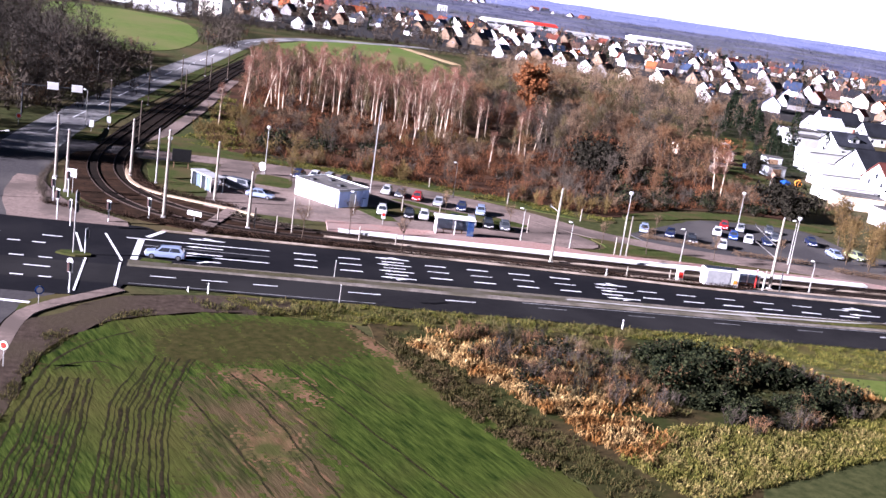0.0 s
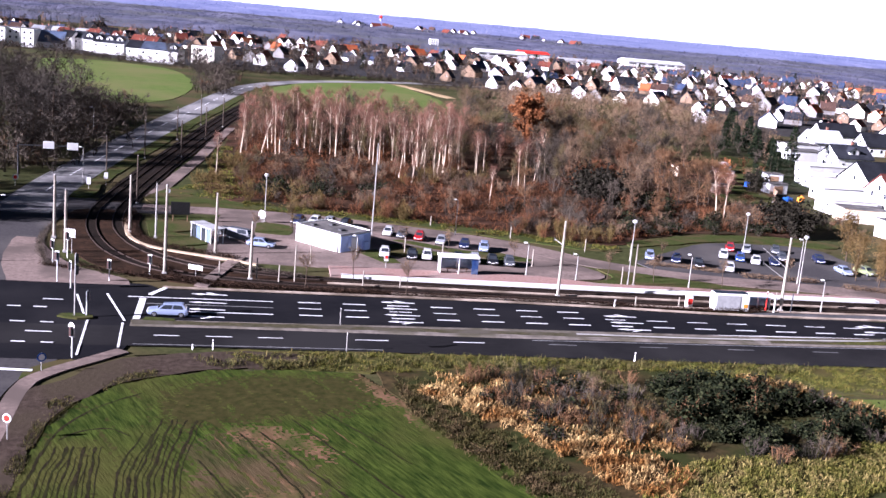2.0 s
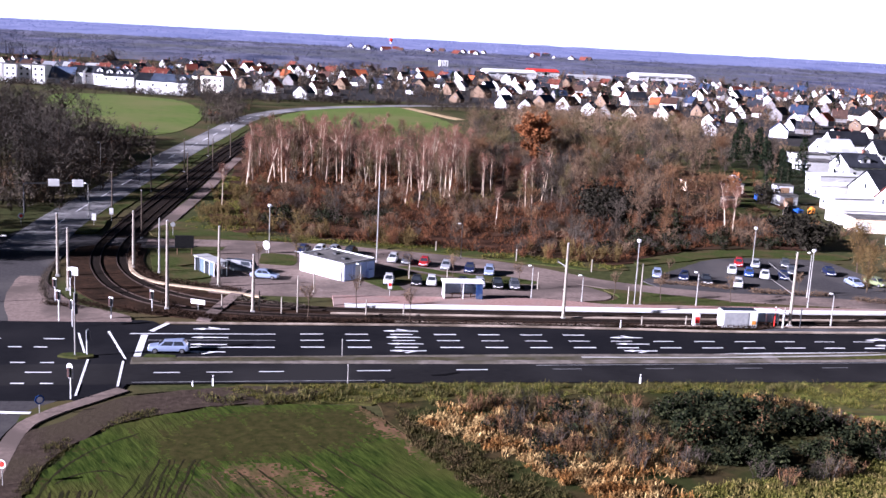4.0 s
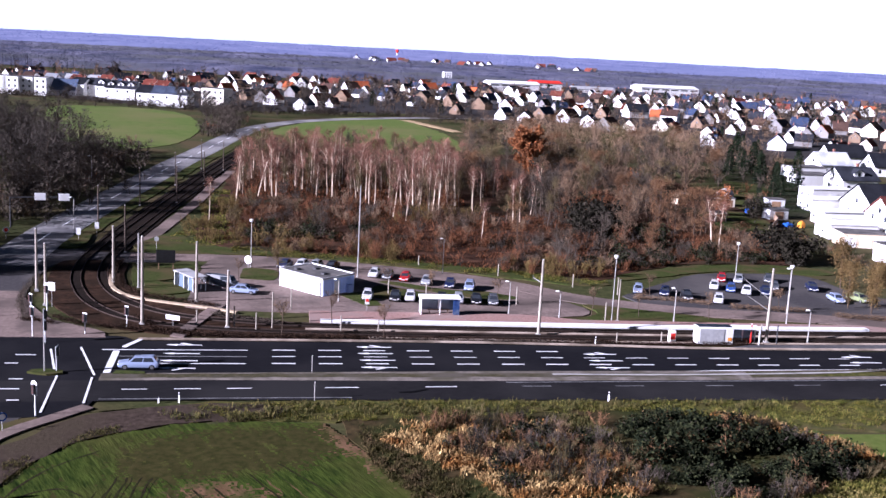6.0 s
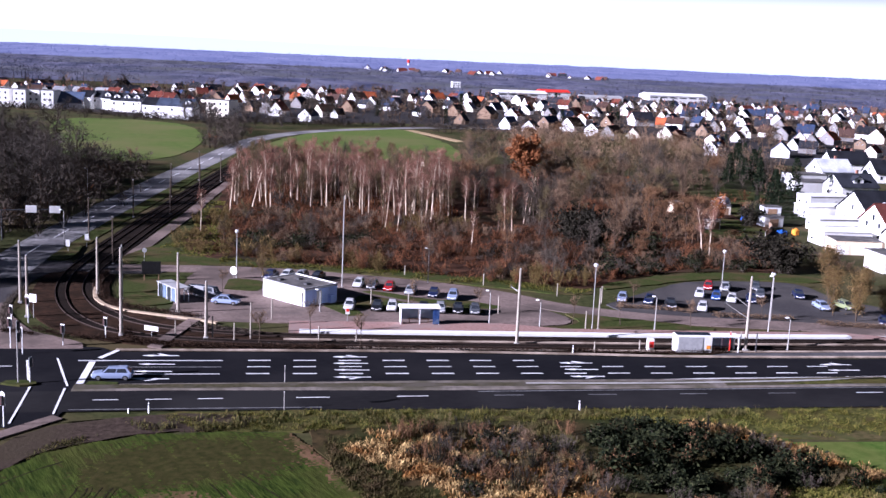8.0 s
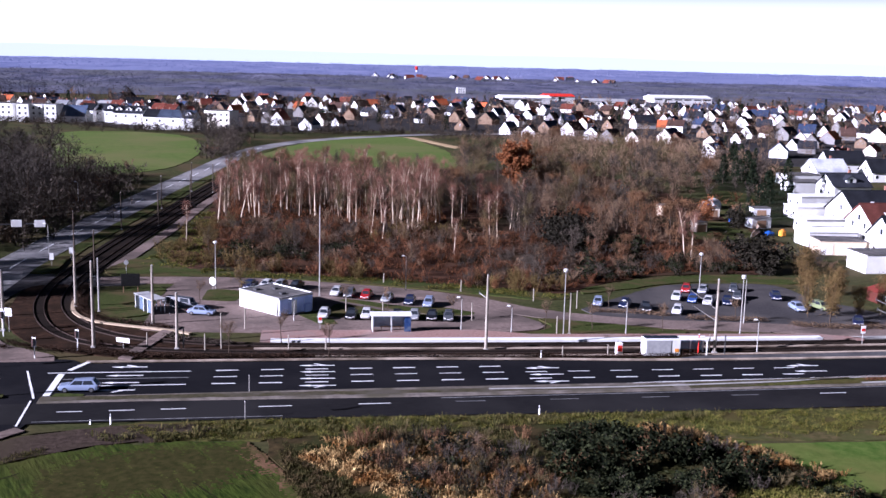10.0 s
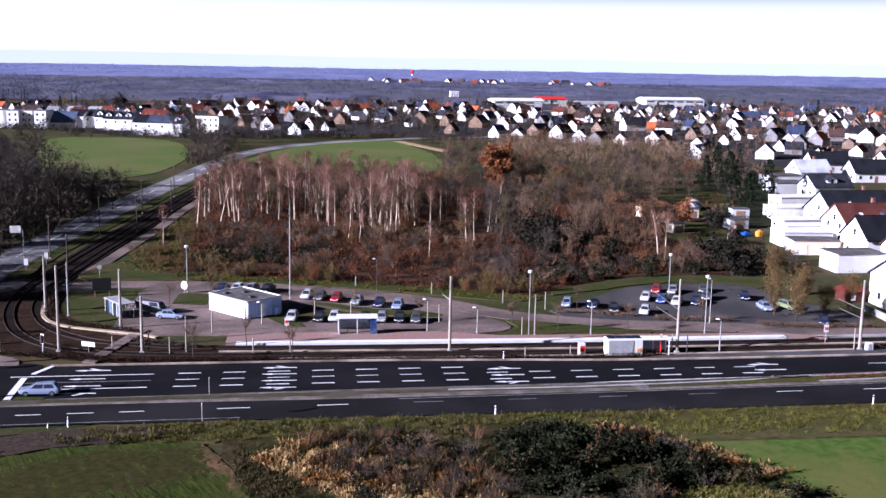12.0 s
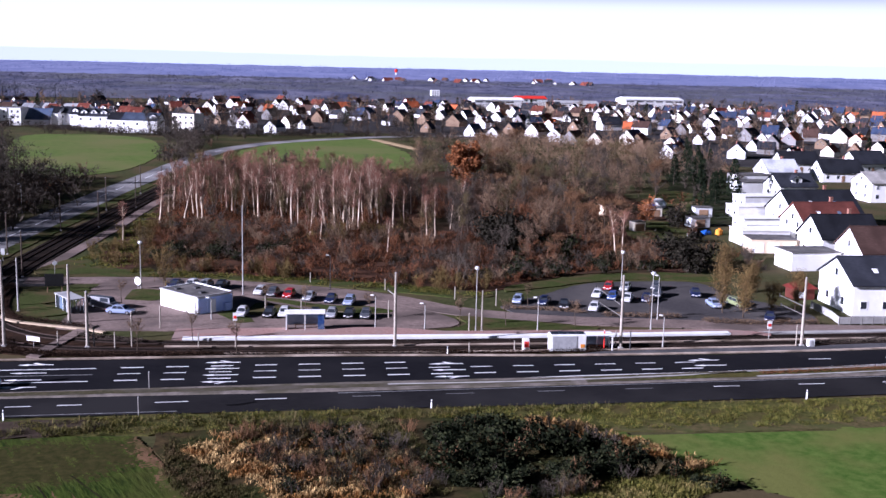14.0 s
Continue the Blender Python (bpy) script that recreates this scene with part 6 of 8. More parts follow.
tagged(cream_block, group="apartment blocks")
# this house's blue-grey shade is put into its roof and wall colours
shade_roofed = house("row_house", 12.5, 13, 3.2, 8.4, "low house with blue-grey shade painted on its broad roof", cols=3, far=True)
paint(shade_roofed, GREY, (0.09, 0.12, 0.19, 1))
shade_roofed.matrix_basis = pose(-112, 604, 0, 0, 0, -4)
tagged(shade_roofed, group="row houses")


def hall(x, y, l, w, h, rz, roof, label):
    """A long industrial hall with a shallow roof, dock doors and a strip of windows."""
    t = thing("factory_hall", label, "factory", pose(x, y, 0, 0, 0, rz), "factory halls")
    g = Geo()
    g.box((0, 0, -0.2), (l, w, h + 0.2), cham=0.05)
    g.ob("wall", M["render_wall"], t).color = WHITE
    g = Geo()
    g.add([(-l / 2 - .4, -w / 2 - .4, h), (l / 2 + .4, -w / 2 - .4, h), (l / 2 + .4, w / 2 + .4, h), (-l / 2 - .4, w / 2 + .4, h), (-l / 2 - .4, 0, h + 2.2), (l / 2 + .4, 0, h + 2.2)],
          [(0, 1, 5, 4), (2, 3, 4, 5), (1, 2, 5), (3, 0, 4), (3, 2, 1, 0)])
    g.ob("roof", roof, t)
    for i in range(int(l / 9)):
        g = Geo()
        g.box((-l / 2 + 4.5 + 9 * i, -w / 2 - 0.05, 0), (3.4, 0.1, 3.8))
        g.ob("dock_door", M["grey_panel"], t)
        g = Geo()
        g.box((-l / 2 + 4.5 + 9 * i, -w / 2 - 0.05, h - 2.0), (6.5, 0.1, 1.0))
        g.ob("window", M["window_glass"], t)


hall(193, 920, 44, 22, 7, 5, M["white_paint"], "long white factory hall beyond the village")
hall(228, 945, 26, 20, 8, 5, M["red_paint"], "factory hall with bright red roof")
hall(258, 900, 36, 18, 6, 0, M["grey_panel"], "factory hall with grey roof")
hall(336, 940, 54, 26, 9, 3, M["white_paint"], "large white factory hall beyond the village")
hall(-112, 668, 24, 10, 6.5, -4, M["grey_panel"], "long low pale hall behind the row houses")
tower = thing("tower_block", "white tower block beyond the village", "apartment building", pose(160, 1080, 0) @ Matrix.Scale(0.6, 4))
g = Geo()
g.box((0, 0, -0.2), (14, 14, 17), cham=0.1)
g.ob("wall", M["white_paint"], tower)
for s in range(5):
    for c in range(3):
        g = Geo()
        g.box((-4 + 4 * c, -7.05, 1.2 + 3.1 * s), (2, 0.1, 1.6))
        g.ob("window", M["window_glass"], tower)
# a small far hamlet and water tower
wt = thing("water_tower", "far white water tower with red band", "tower", pose(232, 2350, 0) @ Matrix.Scale(0.6, 4))
g = Geo()
g.tube((0, 0, 0), (0, 0, 22), 3.2, 2.6, 12)
g.ob("shaft", M["white_paint"], wt)
g = Geo()
g.tube((0, 0, 22.05), (0, 0, 26), 2.7, 5.5, 12)
g.tube((0, 0, 26), (0, 0, 33), 5.5, 5.5, 12)
g.tube((0, 0, 33), (0, 0, 36), 5.5, 0.5, 12)
g.ob("tank", M["red_paint"], wt)
for i in range(26):
    p = plain[i % 3]
    m = pose(RH.uniform(120, 520), RH.uniform(1750, 2050), 0, 0, 0, RH.uniform(0, 180)) @ Matrix.Scale(1.1, 4)
    h = copy_thing(p, m)
    h.matrix_basis = m
    paint(h, WHITE, RH.choice((RED, SLATE, BROWN)))
    tagged(h, label="far white house in a hamlet on the plain", group="far hamlet")

# village trees and garden plants
vt = [bare_tree("garden_tree", 240 + i, 9 + i, 3.6, 0.2, 12, 90, 0.1, M["bark"], M["dark_twig"] if i else M["twig"], "bare garden tree between the houses", tl=(0.9, 2.2), flakes=110, flake=0.42) for i in range(3)]
cf = [conifer("garden_conifer", 250 + i, 8 + 3 * i, 1.9 + 0.3 * i, "dark green garden conifer") for i in range(2)]
vs_ = []
while len(vs_) < 230:
    x, y = RH.uniform(-230, 500), RH.uniform(440, 985)
    if inside(x, y, VILLAGE) and all((x - a) ** 2 + (y - b) ** 2 > 60 for a, b in spots):
        vs_.append((x, y))
g = Geo()
k = 0
while k < 1900:
    x, y = RH.uniform(-230, 520), RH.uniform(430, 985)
    if inside(x, y, VILLAGE) and all((x - a) ** 2 + (y - b) ** 2 > 44 for a, b in spots):
        crown_flakes(g, x, y, RH.uniform(3.5, 9.5), RH.uniform(1.6, 3.6), RH, 26, 0.55)
        k += 1
tagged(g.ob("garden_shrubbery", M["twig"]), "bare brown trees and shrubs between the village houses", "trees", kind="stuff")
plant(vt, vs_[:175], RH, "garden trees", 0.7, 1.25)
plant(cf, vs_[175:] + [(147, 335), (151, 345), (155, 330), (151, 322), (156, 338), (160, 345), (148, 312), (145, 296), (152, 312), (157, 350), (165, 365), (142, 286), (161, 356), (168, 378), (172, 388), (178, 384), (164, 372), (133, 272), (160, 328), (153, 300), (180, 402)], RH, "conifers", 0.6, 1.1)
plant(vt, scatter([(132, 276), (146, 280), (164, 318), (182, 380), (176, 404), (160, 380), (146, 330)], 26, RH), RH, "garden trees", 0.45, 0.8)
plant(wood_trees, scatter([(108, 284), (118, 286), (128, 296), (138, 318), (140, 350), (112, 340), (104, 300)], 26, RH), RH, "trees beside the gardens", 0.55, 0.85)
plant(wood_trees, [(112, 300), (116, 320), (122, 340), (130, 360), (118, 360), (108, 338), (140, 380), (150, 400), (160, 390), (136, 400), (114, 285), (126, 375), (118, 390), (104, 400), (112, 420), (96, 410)], RH, "trees beside the gardens", 0.7, 1.1)
plant(shrubs, scatter([(122, 262), (130, 262), (140, 290), (130, 300), (124, 282)], 12, RH) + scatter([(106, 196), (114, 188), (117, 205), (115, 212), (110, 210)], 16, RH), RH, "garden shrubs", 0.4, 0.8)
# ---- road markings ----
def marking(name, pts, w, mat, label="", z=0.094):
    """A painted line: a thin raised strip along points."""
    o = ribbon(name, pts, w / 2, w / 2, z - 0.03, z, mat)
    tagged(o, label or "white painted road line", "road marking", "road markings", "structure")
    return o


def dash(x0, x1, y, slope, mat, w=0.17, name="lane_dash", label="white painted lane dash"):
    marking(name, [(x0, y + slope * x0), ((x0 + x1) / 2, y + slope * (x0 + x1) / 2), (x1, y + slope * x1)], w, mat, label)


for row, (y0, last) in enumerate(((126.85, 40), (124.2, 78), (121.45, 78))):
    x = 4.0
    while x < last:
        dash(x, x + 2.7, y0, 0.021, M["white_line"], 0.23 if row != 1 else 0.18)
        x += 5.38
    dash((-15.5, -13.2, -12.4)[row], 1.1, y0 - 0.1, 0.021, M["white_line"] if row != 1 else M["worn_line"], 0.19, "lane_line", "white solid lane line before the junction")
for x in (92.5, 103.5, 114.5):
    dash(x, x + 3.2, 124.4, 0.022, M["white_line"])
for x, n in ((-11.2, 2.6), (-5.9, 2.7), (-0.5, 2.6), (9.8, 3.6), (20.7, 3.5)):
    dash(x, x + n, 112.45, 0.045, M["white_line"], 0.16)
for x in (31.6, 42.4, 53.2, 64.0, 75.0, 86, 97):
    dash(x, x + 3.3, 112.9, 0.03, M["worn_line"] if x < 75 else M["white_line"], 0.13, "lane_dash", "worn pale lane dash")
marking("edge_line", [(-13, 108.85), (0, 109.35), (12.5, 109.75)], 0.13, M["worn_line"], "worn pale edge line", 0.085)
marking("edge_line", [(34, 118.9), (50, 119.7), (60, 120.5), (76, 121.2), (90, 122.3), (110, 124.4)], 0.2, M["white_line"], "white edge line along the median")
marking("edge_line", [(30, 115.2), (60, 116.4), (82, 117.4), (104, 118.4)], 0.13, M["worn_line"], "worn pale edge line")
for pts, w in (([(-13.6, 117.6), (-13.8, 126.0)], 0.75), ([(-13.2, 127.6), (-11.7, 131.0)], 0.6), ([(-25.5, 100.3), (-20.8, 100.0)], 0.5)):
    marking("stop_line", pts, w, M["white_line"], "broad white stop line")
for pts in ([(-18.0, 127.3), (-14.7, 116.7)], [(-18.5, 116.4), (-17.7, 104.8)], [(-14.8, 115.9), (-14.2, 107.6)], [(-21.2, 126.4), (-18.9, 117.4)]):
    marking("crossing_line", pts, 0.22, M["white_line"], "white line beside the pedestrian crossing")
for x, y, n in ((-26.1, 115.2, 1.5), (-23.1, 115.2, 1.4), (-24.5, 108.4, 1.3), (-21.7, 108.4, 1.2), (-24.5, 124, 2.2), (-27.6, 120.8, 1.4), (-24.9, 120.8, 1.4), (-23.9, 111.9, 2.6), (-29.5, 115, 1.4), (-28.6, 108.2, 1.4), (-30.5, 124, 1.4), (-33, 115, 1.4), (-32.5, 108, 1.4)):
    dash(x, x + n, y, 0, M["white_line"], 0.2, "guide_dash", "short white guide dash across the junction")


_mid = [p for p in STREET if 186 < p[1] < 470]
for k in range(1, len(_mid) - 3, 4):
    marking("lane_dash", _mid[k:k + 3], 0.3, M["white_line"], "white lane dash on the long street", 0.055)
for d in (-3.9, 3.9):
    marking("edge_line", offset_line(_mid, d)[2:], 0.22, M["worn_line"], "worn edge line of the long street", 0.05)


def lane_arrow(x, y, turn, slope=0.021):
    """A painted arrow that points to -x, with a side barb where the lane turns."""
    g = Geo()
    z = 0.1
    yy = y + slope * x
    parts = [[(x + 4.2, -0.1), (x + 4.2, 0.1), (x + 1.3, 0.1), (x + 1.3, -0.1)], [(x + 1.3, -0.32), (x + 1.3, 0.32), (x, 0)]]
    if turn:
        s = turn
        parts.append([(x + 3.2, s * 0.1), (x + 2.6, s * 0.1), (x + 1.6, s * 0.75), (x + 2.0, s * 0.8)])
    for p in parts:
        n = len(p)
        area = sum(p[i][0] * p[(i + 1) % n][1] - p[(i + 1) % n][0] * p[i][1] for i in range(n))
        if area < 0:
            p = p[::-1]
        g.add([(a, yy + b, z) for a, b in p] + [(a, yy + b, z - 0.03) for a, b in p], [tuple(range(n))] + [(i, n + i, n + (i + 1) % n, (i + 1) % n) for i in range(n)])
    return tagged(g.ob("lane_arrow", M["white_line"]), "white painted lane arrow on the road", "road marking", "lane arrows", "structure")


for x, ys in ((14.1, (128.4, 125.65, 122.9, 120.1)), (42.0, (125.8, 123.05, 120.2)), (-8.5, (128.9, 125.3, 122.45, 119.6)), (76.0, (125.0, 122.6, 119.6))):
    for i, y in enumerate(ys):
        lane_arrow(x, y, (1 if i == 0 else -1 if i == len(ys) - 1 else 0))

patch("tar_patch", [(17.5, 111.6), (19, 111.9), (20.8, 112.7), (21, 112.3), (19.2, 111.3), (17.8, 111.2)], 0.088, material("tar", (0.0015, 0.0015, 0.002), (0.004, 0.004, 0.0045), 3, 0.8), "dark streak on the road", "road", 0, thick=0.03)


# ---- masts, lamps, signals, signs ----
def mast(x, y, h, label, arms=(), r=0.22, lean=0.0, mat=None, group="tram line masts", name="catenary_mast"):
    """A tapered mast on a concrete foot, with a top cap and any bracket arms: (height, dx, dy, rise)."""
    t = thing(name, label, "mast", pose(x, y, 0), group)
    g = Geo()
    g.box((0, 0, -0.1), (r * 2.8, r * 2.8, 0.35), cham=0.05)
    g.ob("foot", M["concrete"], t)
    g = Geo()
    g.tube((0, 0, 0.25), (lean * h, 0, h * 0.5), r, r * 0.85, 10)
    g.tube((lean * h, 0, h * 0.5), (lean * h * 1.6, 0, h), r * 0.85, r * 0.66, 10)
    g.ob("pole", mat or M["concrete_pole"], t, smooth=False)
    g = Geo()
    g.tube((lean * h * 1.6, 0, h), (lean * h * 1.6, 0, h + 0.12), r * 0.75, r * 0.4, 8)
    g.ob("cap", M["steel"], t)
    for z, dx, dy, rise in arms:
        g = Geo()
        g.tube((lean * z, 0, z), (dx, dy, z + rise), 0.06, 0.05, 6)
        arm = g.ob("bracket_arm", M["steel"], t)
        g = Geo()
        g.tube((dx, dy, z + rise - 0.25), (dx, dy, z + rise + 0.25), 0.07, 0.07, 6)
        g.ob("insulator", M["dark_metal"], arm)
    return t


for x, y, h, arms in ((-12.5, 138.2, 11.3, ()), (-26.2, 147.5, 8.3, ()), (-29.1, 155.6, 8.8, ()), (-19.6, 161.4, 8.4, ()), (-6.8, 150.6, 8.4, ()), (-1.8, 137.1, 7.4, ()), (38.3, 135.4, 10.1, ((7.0, -0.9, 1.2, 0.5),)),
                      (68.8, 133.2, 10.0, ((5.9, -3.6, 0.6, 2.6), (4.4, -3.2, 0.4, 2.0))), (94.8, 133.4, 9.6, ((5.6, -3.4, 0.6, 1.5), (4.4, -3.2, 0.4, 1.4)))):
    mast(x, y, h, "pale concrete tram catenary mast beside the tracks", arms)
M["mast_brown"] = material("mast_brown", (0.05, 0.038, 0.030), (0.10, 0.080, 0.062), 2.0, 0.85, 0.1)
for x, y, h in ((-21.2, 184, 8), (-25.5, 235, 8), (-18.4, 240, 8), (-15.6, 158.2, 8.0), (-15, 272, 8), (-21.5, 268, 8), (-12, 300, 8), (-18, 302, 8), (-29.2, 206, 8)):
    mast(x, y, h, "slim grey tram mast beside the rising track", (), 0.15, mat=M["steel"] if y < 180 else M["mast_brown"])


def street_lamp(x, y, h, label, kind="flat", double=False, r=0.08):
    t = thing("street_lamp", label, "lamp", pose(x, y, 0), "street lamps")
    g = Geo()
    g.tube((0, 0, -0.1), (0, 0, 0.9), r * 1.5, r * 1.4, 8)
    g.tube((0, 0, 0.9), (0, 0, h), r, r * 0.7, 8)
    g.ob("pole", M["steel"], t)
    if kind == "ball":
        g = Geo()
        for i, (z, q) in enumerate(((0, 0.12), (0.12, 0.28), (0.3, 0.33), (0.48, 0.26))):
            if i:
                g.tube((0, 0, h + zp), (0, 0, h + z), qp, q, 10, caps=(i == 3))
            zp, qp = z, q
        g.ob("lantern", M["lamp_glass"], t)
    else:
        reach = 1.0 if double else 0.3
        for s in ((-1, 1) if double else (-1,)):
            g = Geo()
            g.tube((0, 0, h - 0.1), (s * reach, -0.1, h + 0.1), 0.045, 0.04, 6)
            a = g.ob("arm", M["steel"], t)
            g = Geo()
            g.box((s * (reach + 0.2), -0.12, h + 0.04), (0.5, 0.26, 0.15), 0.2 * s, 0.05)
            g.ob("lantern", M["white_paint"], a)
    return t


for x, y, h, k, d in ((50.5, 143.1, 9.0, "ball", 0), (59.4, 142.7, 5.0, "flat", 0), (36.4, 145.8, 4.8, "flat", 0), (76.2, 142.8, 8.2, "ball", 0), (74.9, 133.6, 4.4, "flat", 0), (79.9, 170, 6.5, "ball", 0), (79.4, 149.4, 6.8, "flat", 0),
                      (30.7, 172.4, 5.8, "flat", 0), (-0.2, 174.3, 7.4, "ball", 0), (43.4, 144.7, 3.8, "flat", 0), (-33.6, 140.5, 8.4, "flat", 1), (-32.4, 200, 6.5, "flat", 0), (-40, 262, 7, "flat", 0), (12.9, 152.1, 3.2, "flat", 0)):
    street_lamp(x, y, h, "grey street lamp with white globe lantern" if k == "ball" else "slim grey street lamp with flat lantern", k, d)
mast(51.4, 143.3, 5.9, "short pale concrete mast on the platform", (), 0.15)
mast(16.6, 168.6, 14.5, "tall slim grey mast with a flood lamp halfway up", ((6.6, -0.35, -0.3, 0.1),), 0.11, mat=M["steel"], name="lamp_mast")


M["dark_lens"] = material("dark_lens", (0.05, 0.02, 0.018), (0.08, 0.04, 0.03), 4, 0.3, spec=0.6)


def traffic_signal(x, y, h, label, facing=0.0, heads=1, z_head=None, sign=None):
    """A signal pole with lamp heads in dark housings and white-edged backing boards."""
    t = thing("traffic_light", label, "traffic light", pose(x, y, 0, 0, 0, facing), "traffic lights")
    g = Geo()
    g.tube((0, 0, -0.1), (0, 0, h), 0.075, 0.06, 8)
    g.ob("pole", M["white_paint"] if h < 4 else M["steel"], t)
    for i in range(heads):
        z = (z_head or h - 1.0) - i * 1.25
        g = Geo()
        g.box((0, -0.18, z), (0.34, 0.24, 0.98), cham=0.03)
        hd = g.ob("signal_head", M["dark_metal"], t)
        g = Geo()
        g.box((0, -0.04, z - 0.12), (0.62, 0.03, 1.22))
        g.ob("backing_board", M["white_paint"], hd)
        for j, m in enumerate((M["dark_lens"],) * 3):
            g = Geo()
            zz = z + 0.8 - 0.31 * j
            g.tube((0, -0.29, zz), (0, -0.36, zz), 0.12, 0.13, 8)
            g.ob("lens", m, hd)
    if sign:
        g = Geo()
        g.tube((0, -0.1, h + 0.0), (0, -0.13, h + 0.0), 0.36, 0.36, 12)
        g.ob("sign_disc", sign, t)
    return t


for x, y, h, f, n, s in ((-20.0, 117.5, 7.0, 90, 2, None), (-18.8, 117.7, 2.9, 80, 1, None), (-18.0, 104.1, 3.2, -30, 1, M["white_paint"]), (-18.6, 133.2, 2.6, -30, 1, None), (-14.2, 136.9, 2.6, -35, 1, None), (-24.4, 131.8, 3.7, -30, 1, None), (-22.4, 129.2, 3.2, -60, 1, None), (-25.4, 144.5, 3.4, -30, 1, M["white_paint"]), (-26.6, 141, 3.0, -40, 1, None)):
    traffic_signal(x, y, h, "traffic light with white-edged board at the crossing", f, n, None, s)


def sign(x, y, h, label, shape, mat, facing=0.0, w=0.6, hh=0.6, back=None):
    """A road sign: post, plate and rim."""
    t = thing("road_sign", label, "sign", pose(x, y, 0, 0, 0, facing), "road signs")
    g = Geo()
    g.tube((0, 0, -0.1), (0, 0, h), 0.045, 0.04, 8)
    g.ob("post", M["steel"], t)
    g = Geo()
    if shape == "disc":
        g.tube((0, -0.06, h - w / 2), (0, -0.09, h - w / 2), w / 2, w / 2, 16)
    else:
        g.box((0, -0.075, h - hh), (w, 0.03, hh))
    p = g.ob("plate", mat, t)
    if back:
        g = Geo()
        if shape == "disc":
            g.tube((0, -0.095, h - w / 2), (0, -0.11, h - w / 2), w * 0.34, w * 0.34, 16)
        else:
            g.box((0, -0.11, h - hh * 0.7), (w * 0.7, 0.02, hh * 0.35))
        g.ob("symbol", back, p)
    return t


sign(-20, 100.0, 1.8, "round blue road sign with red rider plate", "disc", M["blue_paint"], 30, 0.85, back=M["white_paint"])
sign(-19.4, 84, 2.2, "white road sign with red rim", "disc", M["white_paint"], -20, 0.75, back=M["red_paint"])
sign(-8.6, 137.3, 1.5, "low broad white sign board beside the tracks", "box", M["white_paint"], -25, 2.0, 0.6)
sign(16.6, 146.9, 2.2, "red and white stop sign board on the platform", "box", M["white_paint"], 0, 0.6, 1.2, M["red_paint"])
sign(91.8, 137.4, 2.6, "white and red sign board at the platform end", "box", M["white_paint"], 0, 0.7, 1.1, M["red_paint"])
sign(-16.4, 186.5, 2.4, "white sign board beside the footpath", "disc", M["white_paint"], 10, 0.8)
sign(-0.6, 174.0, 2.0, "white round sign below a lamp", "disc", M["white_paint"], -35, 1.4)
sign(-30.4, 193.5, 2.3, "small white road sign on the verge", "box", M["white_paint"], 0, 0.7, 1.2)
sign(-28.4, 199.8, 2.3, "small white road sign on the verge", "box", M["white_paint"], 0, 0.7, 1.2)
sign(-42.6, 194, 2.0, "white and red road sign beside the wood", "disc", M["white_paint"], 30, 1.0, back=M["red_paint"])
sign(-25.3, 147.0, 3.2, "square white board on a mast foot", "box", M["white_paint"], -25, 1.1, 1.1)
# sign gantry beside the wood
ga = thing("sign_gantry", "dark sign gantry with two white boards", "sign", pose(-44.5, 205, 0))
g = Geo()
g.tube((0, 0, -0.1), (0, 0, 5.6), 0.13, 0.11, 8)
g.ob("post", M["dark_metal"], ga)
g = Geo()
g.tube((0, 0, 5.5), (10.5, 1.0, 5.7), 0.1, 0.09, 8)
arm = g.ob("beam", M["dark_metal"], ga)
for u in (5.2, 9.4):
    g = Geo()
    g.box((u, 0.35, 5.1), (1.9, 0.12, 1.3), 0.1, 0.02)
    g.ob("sign_board", M["white_paint"], arm)


def delineator(x, y, h=1.0):
    t = thing("delineator_post", "white plastic delineator post with black band", "roadside post", pose(x, y, 0), "delineator posts")
    g = Geo()
    g.tube((0, 0, -0.1), (0, 0, h), 0.09, 0.08, 3)
    g.ob("post", M["white_paint"], t)
    g = Geo()
    g.tube((0, 0, h * 0.72), (0, 0, h * 0.9), 0.094, 0.09, 3)
    g.ob("band", M["dark_metal"], t)


for x, y in ((-5.0, 108.3), (40.1, 109.2), (84.4, 110.2), (44.9, 131.5), (-40, 106), (128, 113.4)):
    delineator(x, y)
delineator(-7.0, 108.2, 0.45)
for x, y, h in ((8.5, 118.3, 2.0), (8.6, 109.1, 1.9)):
    t = thing("marker_post", "thin pale marker post beside the road", "roadside post", pose(x, y, 0), "marker posts")
    g = Geo()
    g.tube((0, 0, -0.1), (0, 0, h), 0.05, 0.05, 8)
    g.ob("post", M["steel"], t)
    g = Geo()
    g.tube((0, 0, h), (0, 0, h + 0.05), 0.07, 0.05, 8)
    g.ob("cap", M["white_paint"], t)


def bollard(x, y, h, mat, label, top=None, r=0.09):
    t = thing("post", label, "post", pose(x, y, 0), "posts along the tram line")
    g = Geo()
    g.tube((0, 0, -0.1), (0, 0, h), r, r * 0.9, 8)
    g.ob("shaft", mat, t)
    g = Geo()
    g.tube((0, 0, h), (0, 0, h + 0.1), r * 1.1, r * 0.5, 8)
    g.ob("cap", top or mat, t)


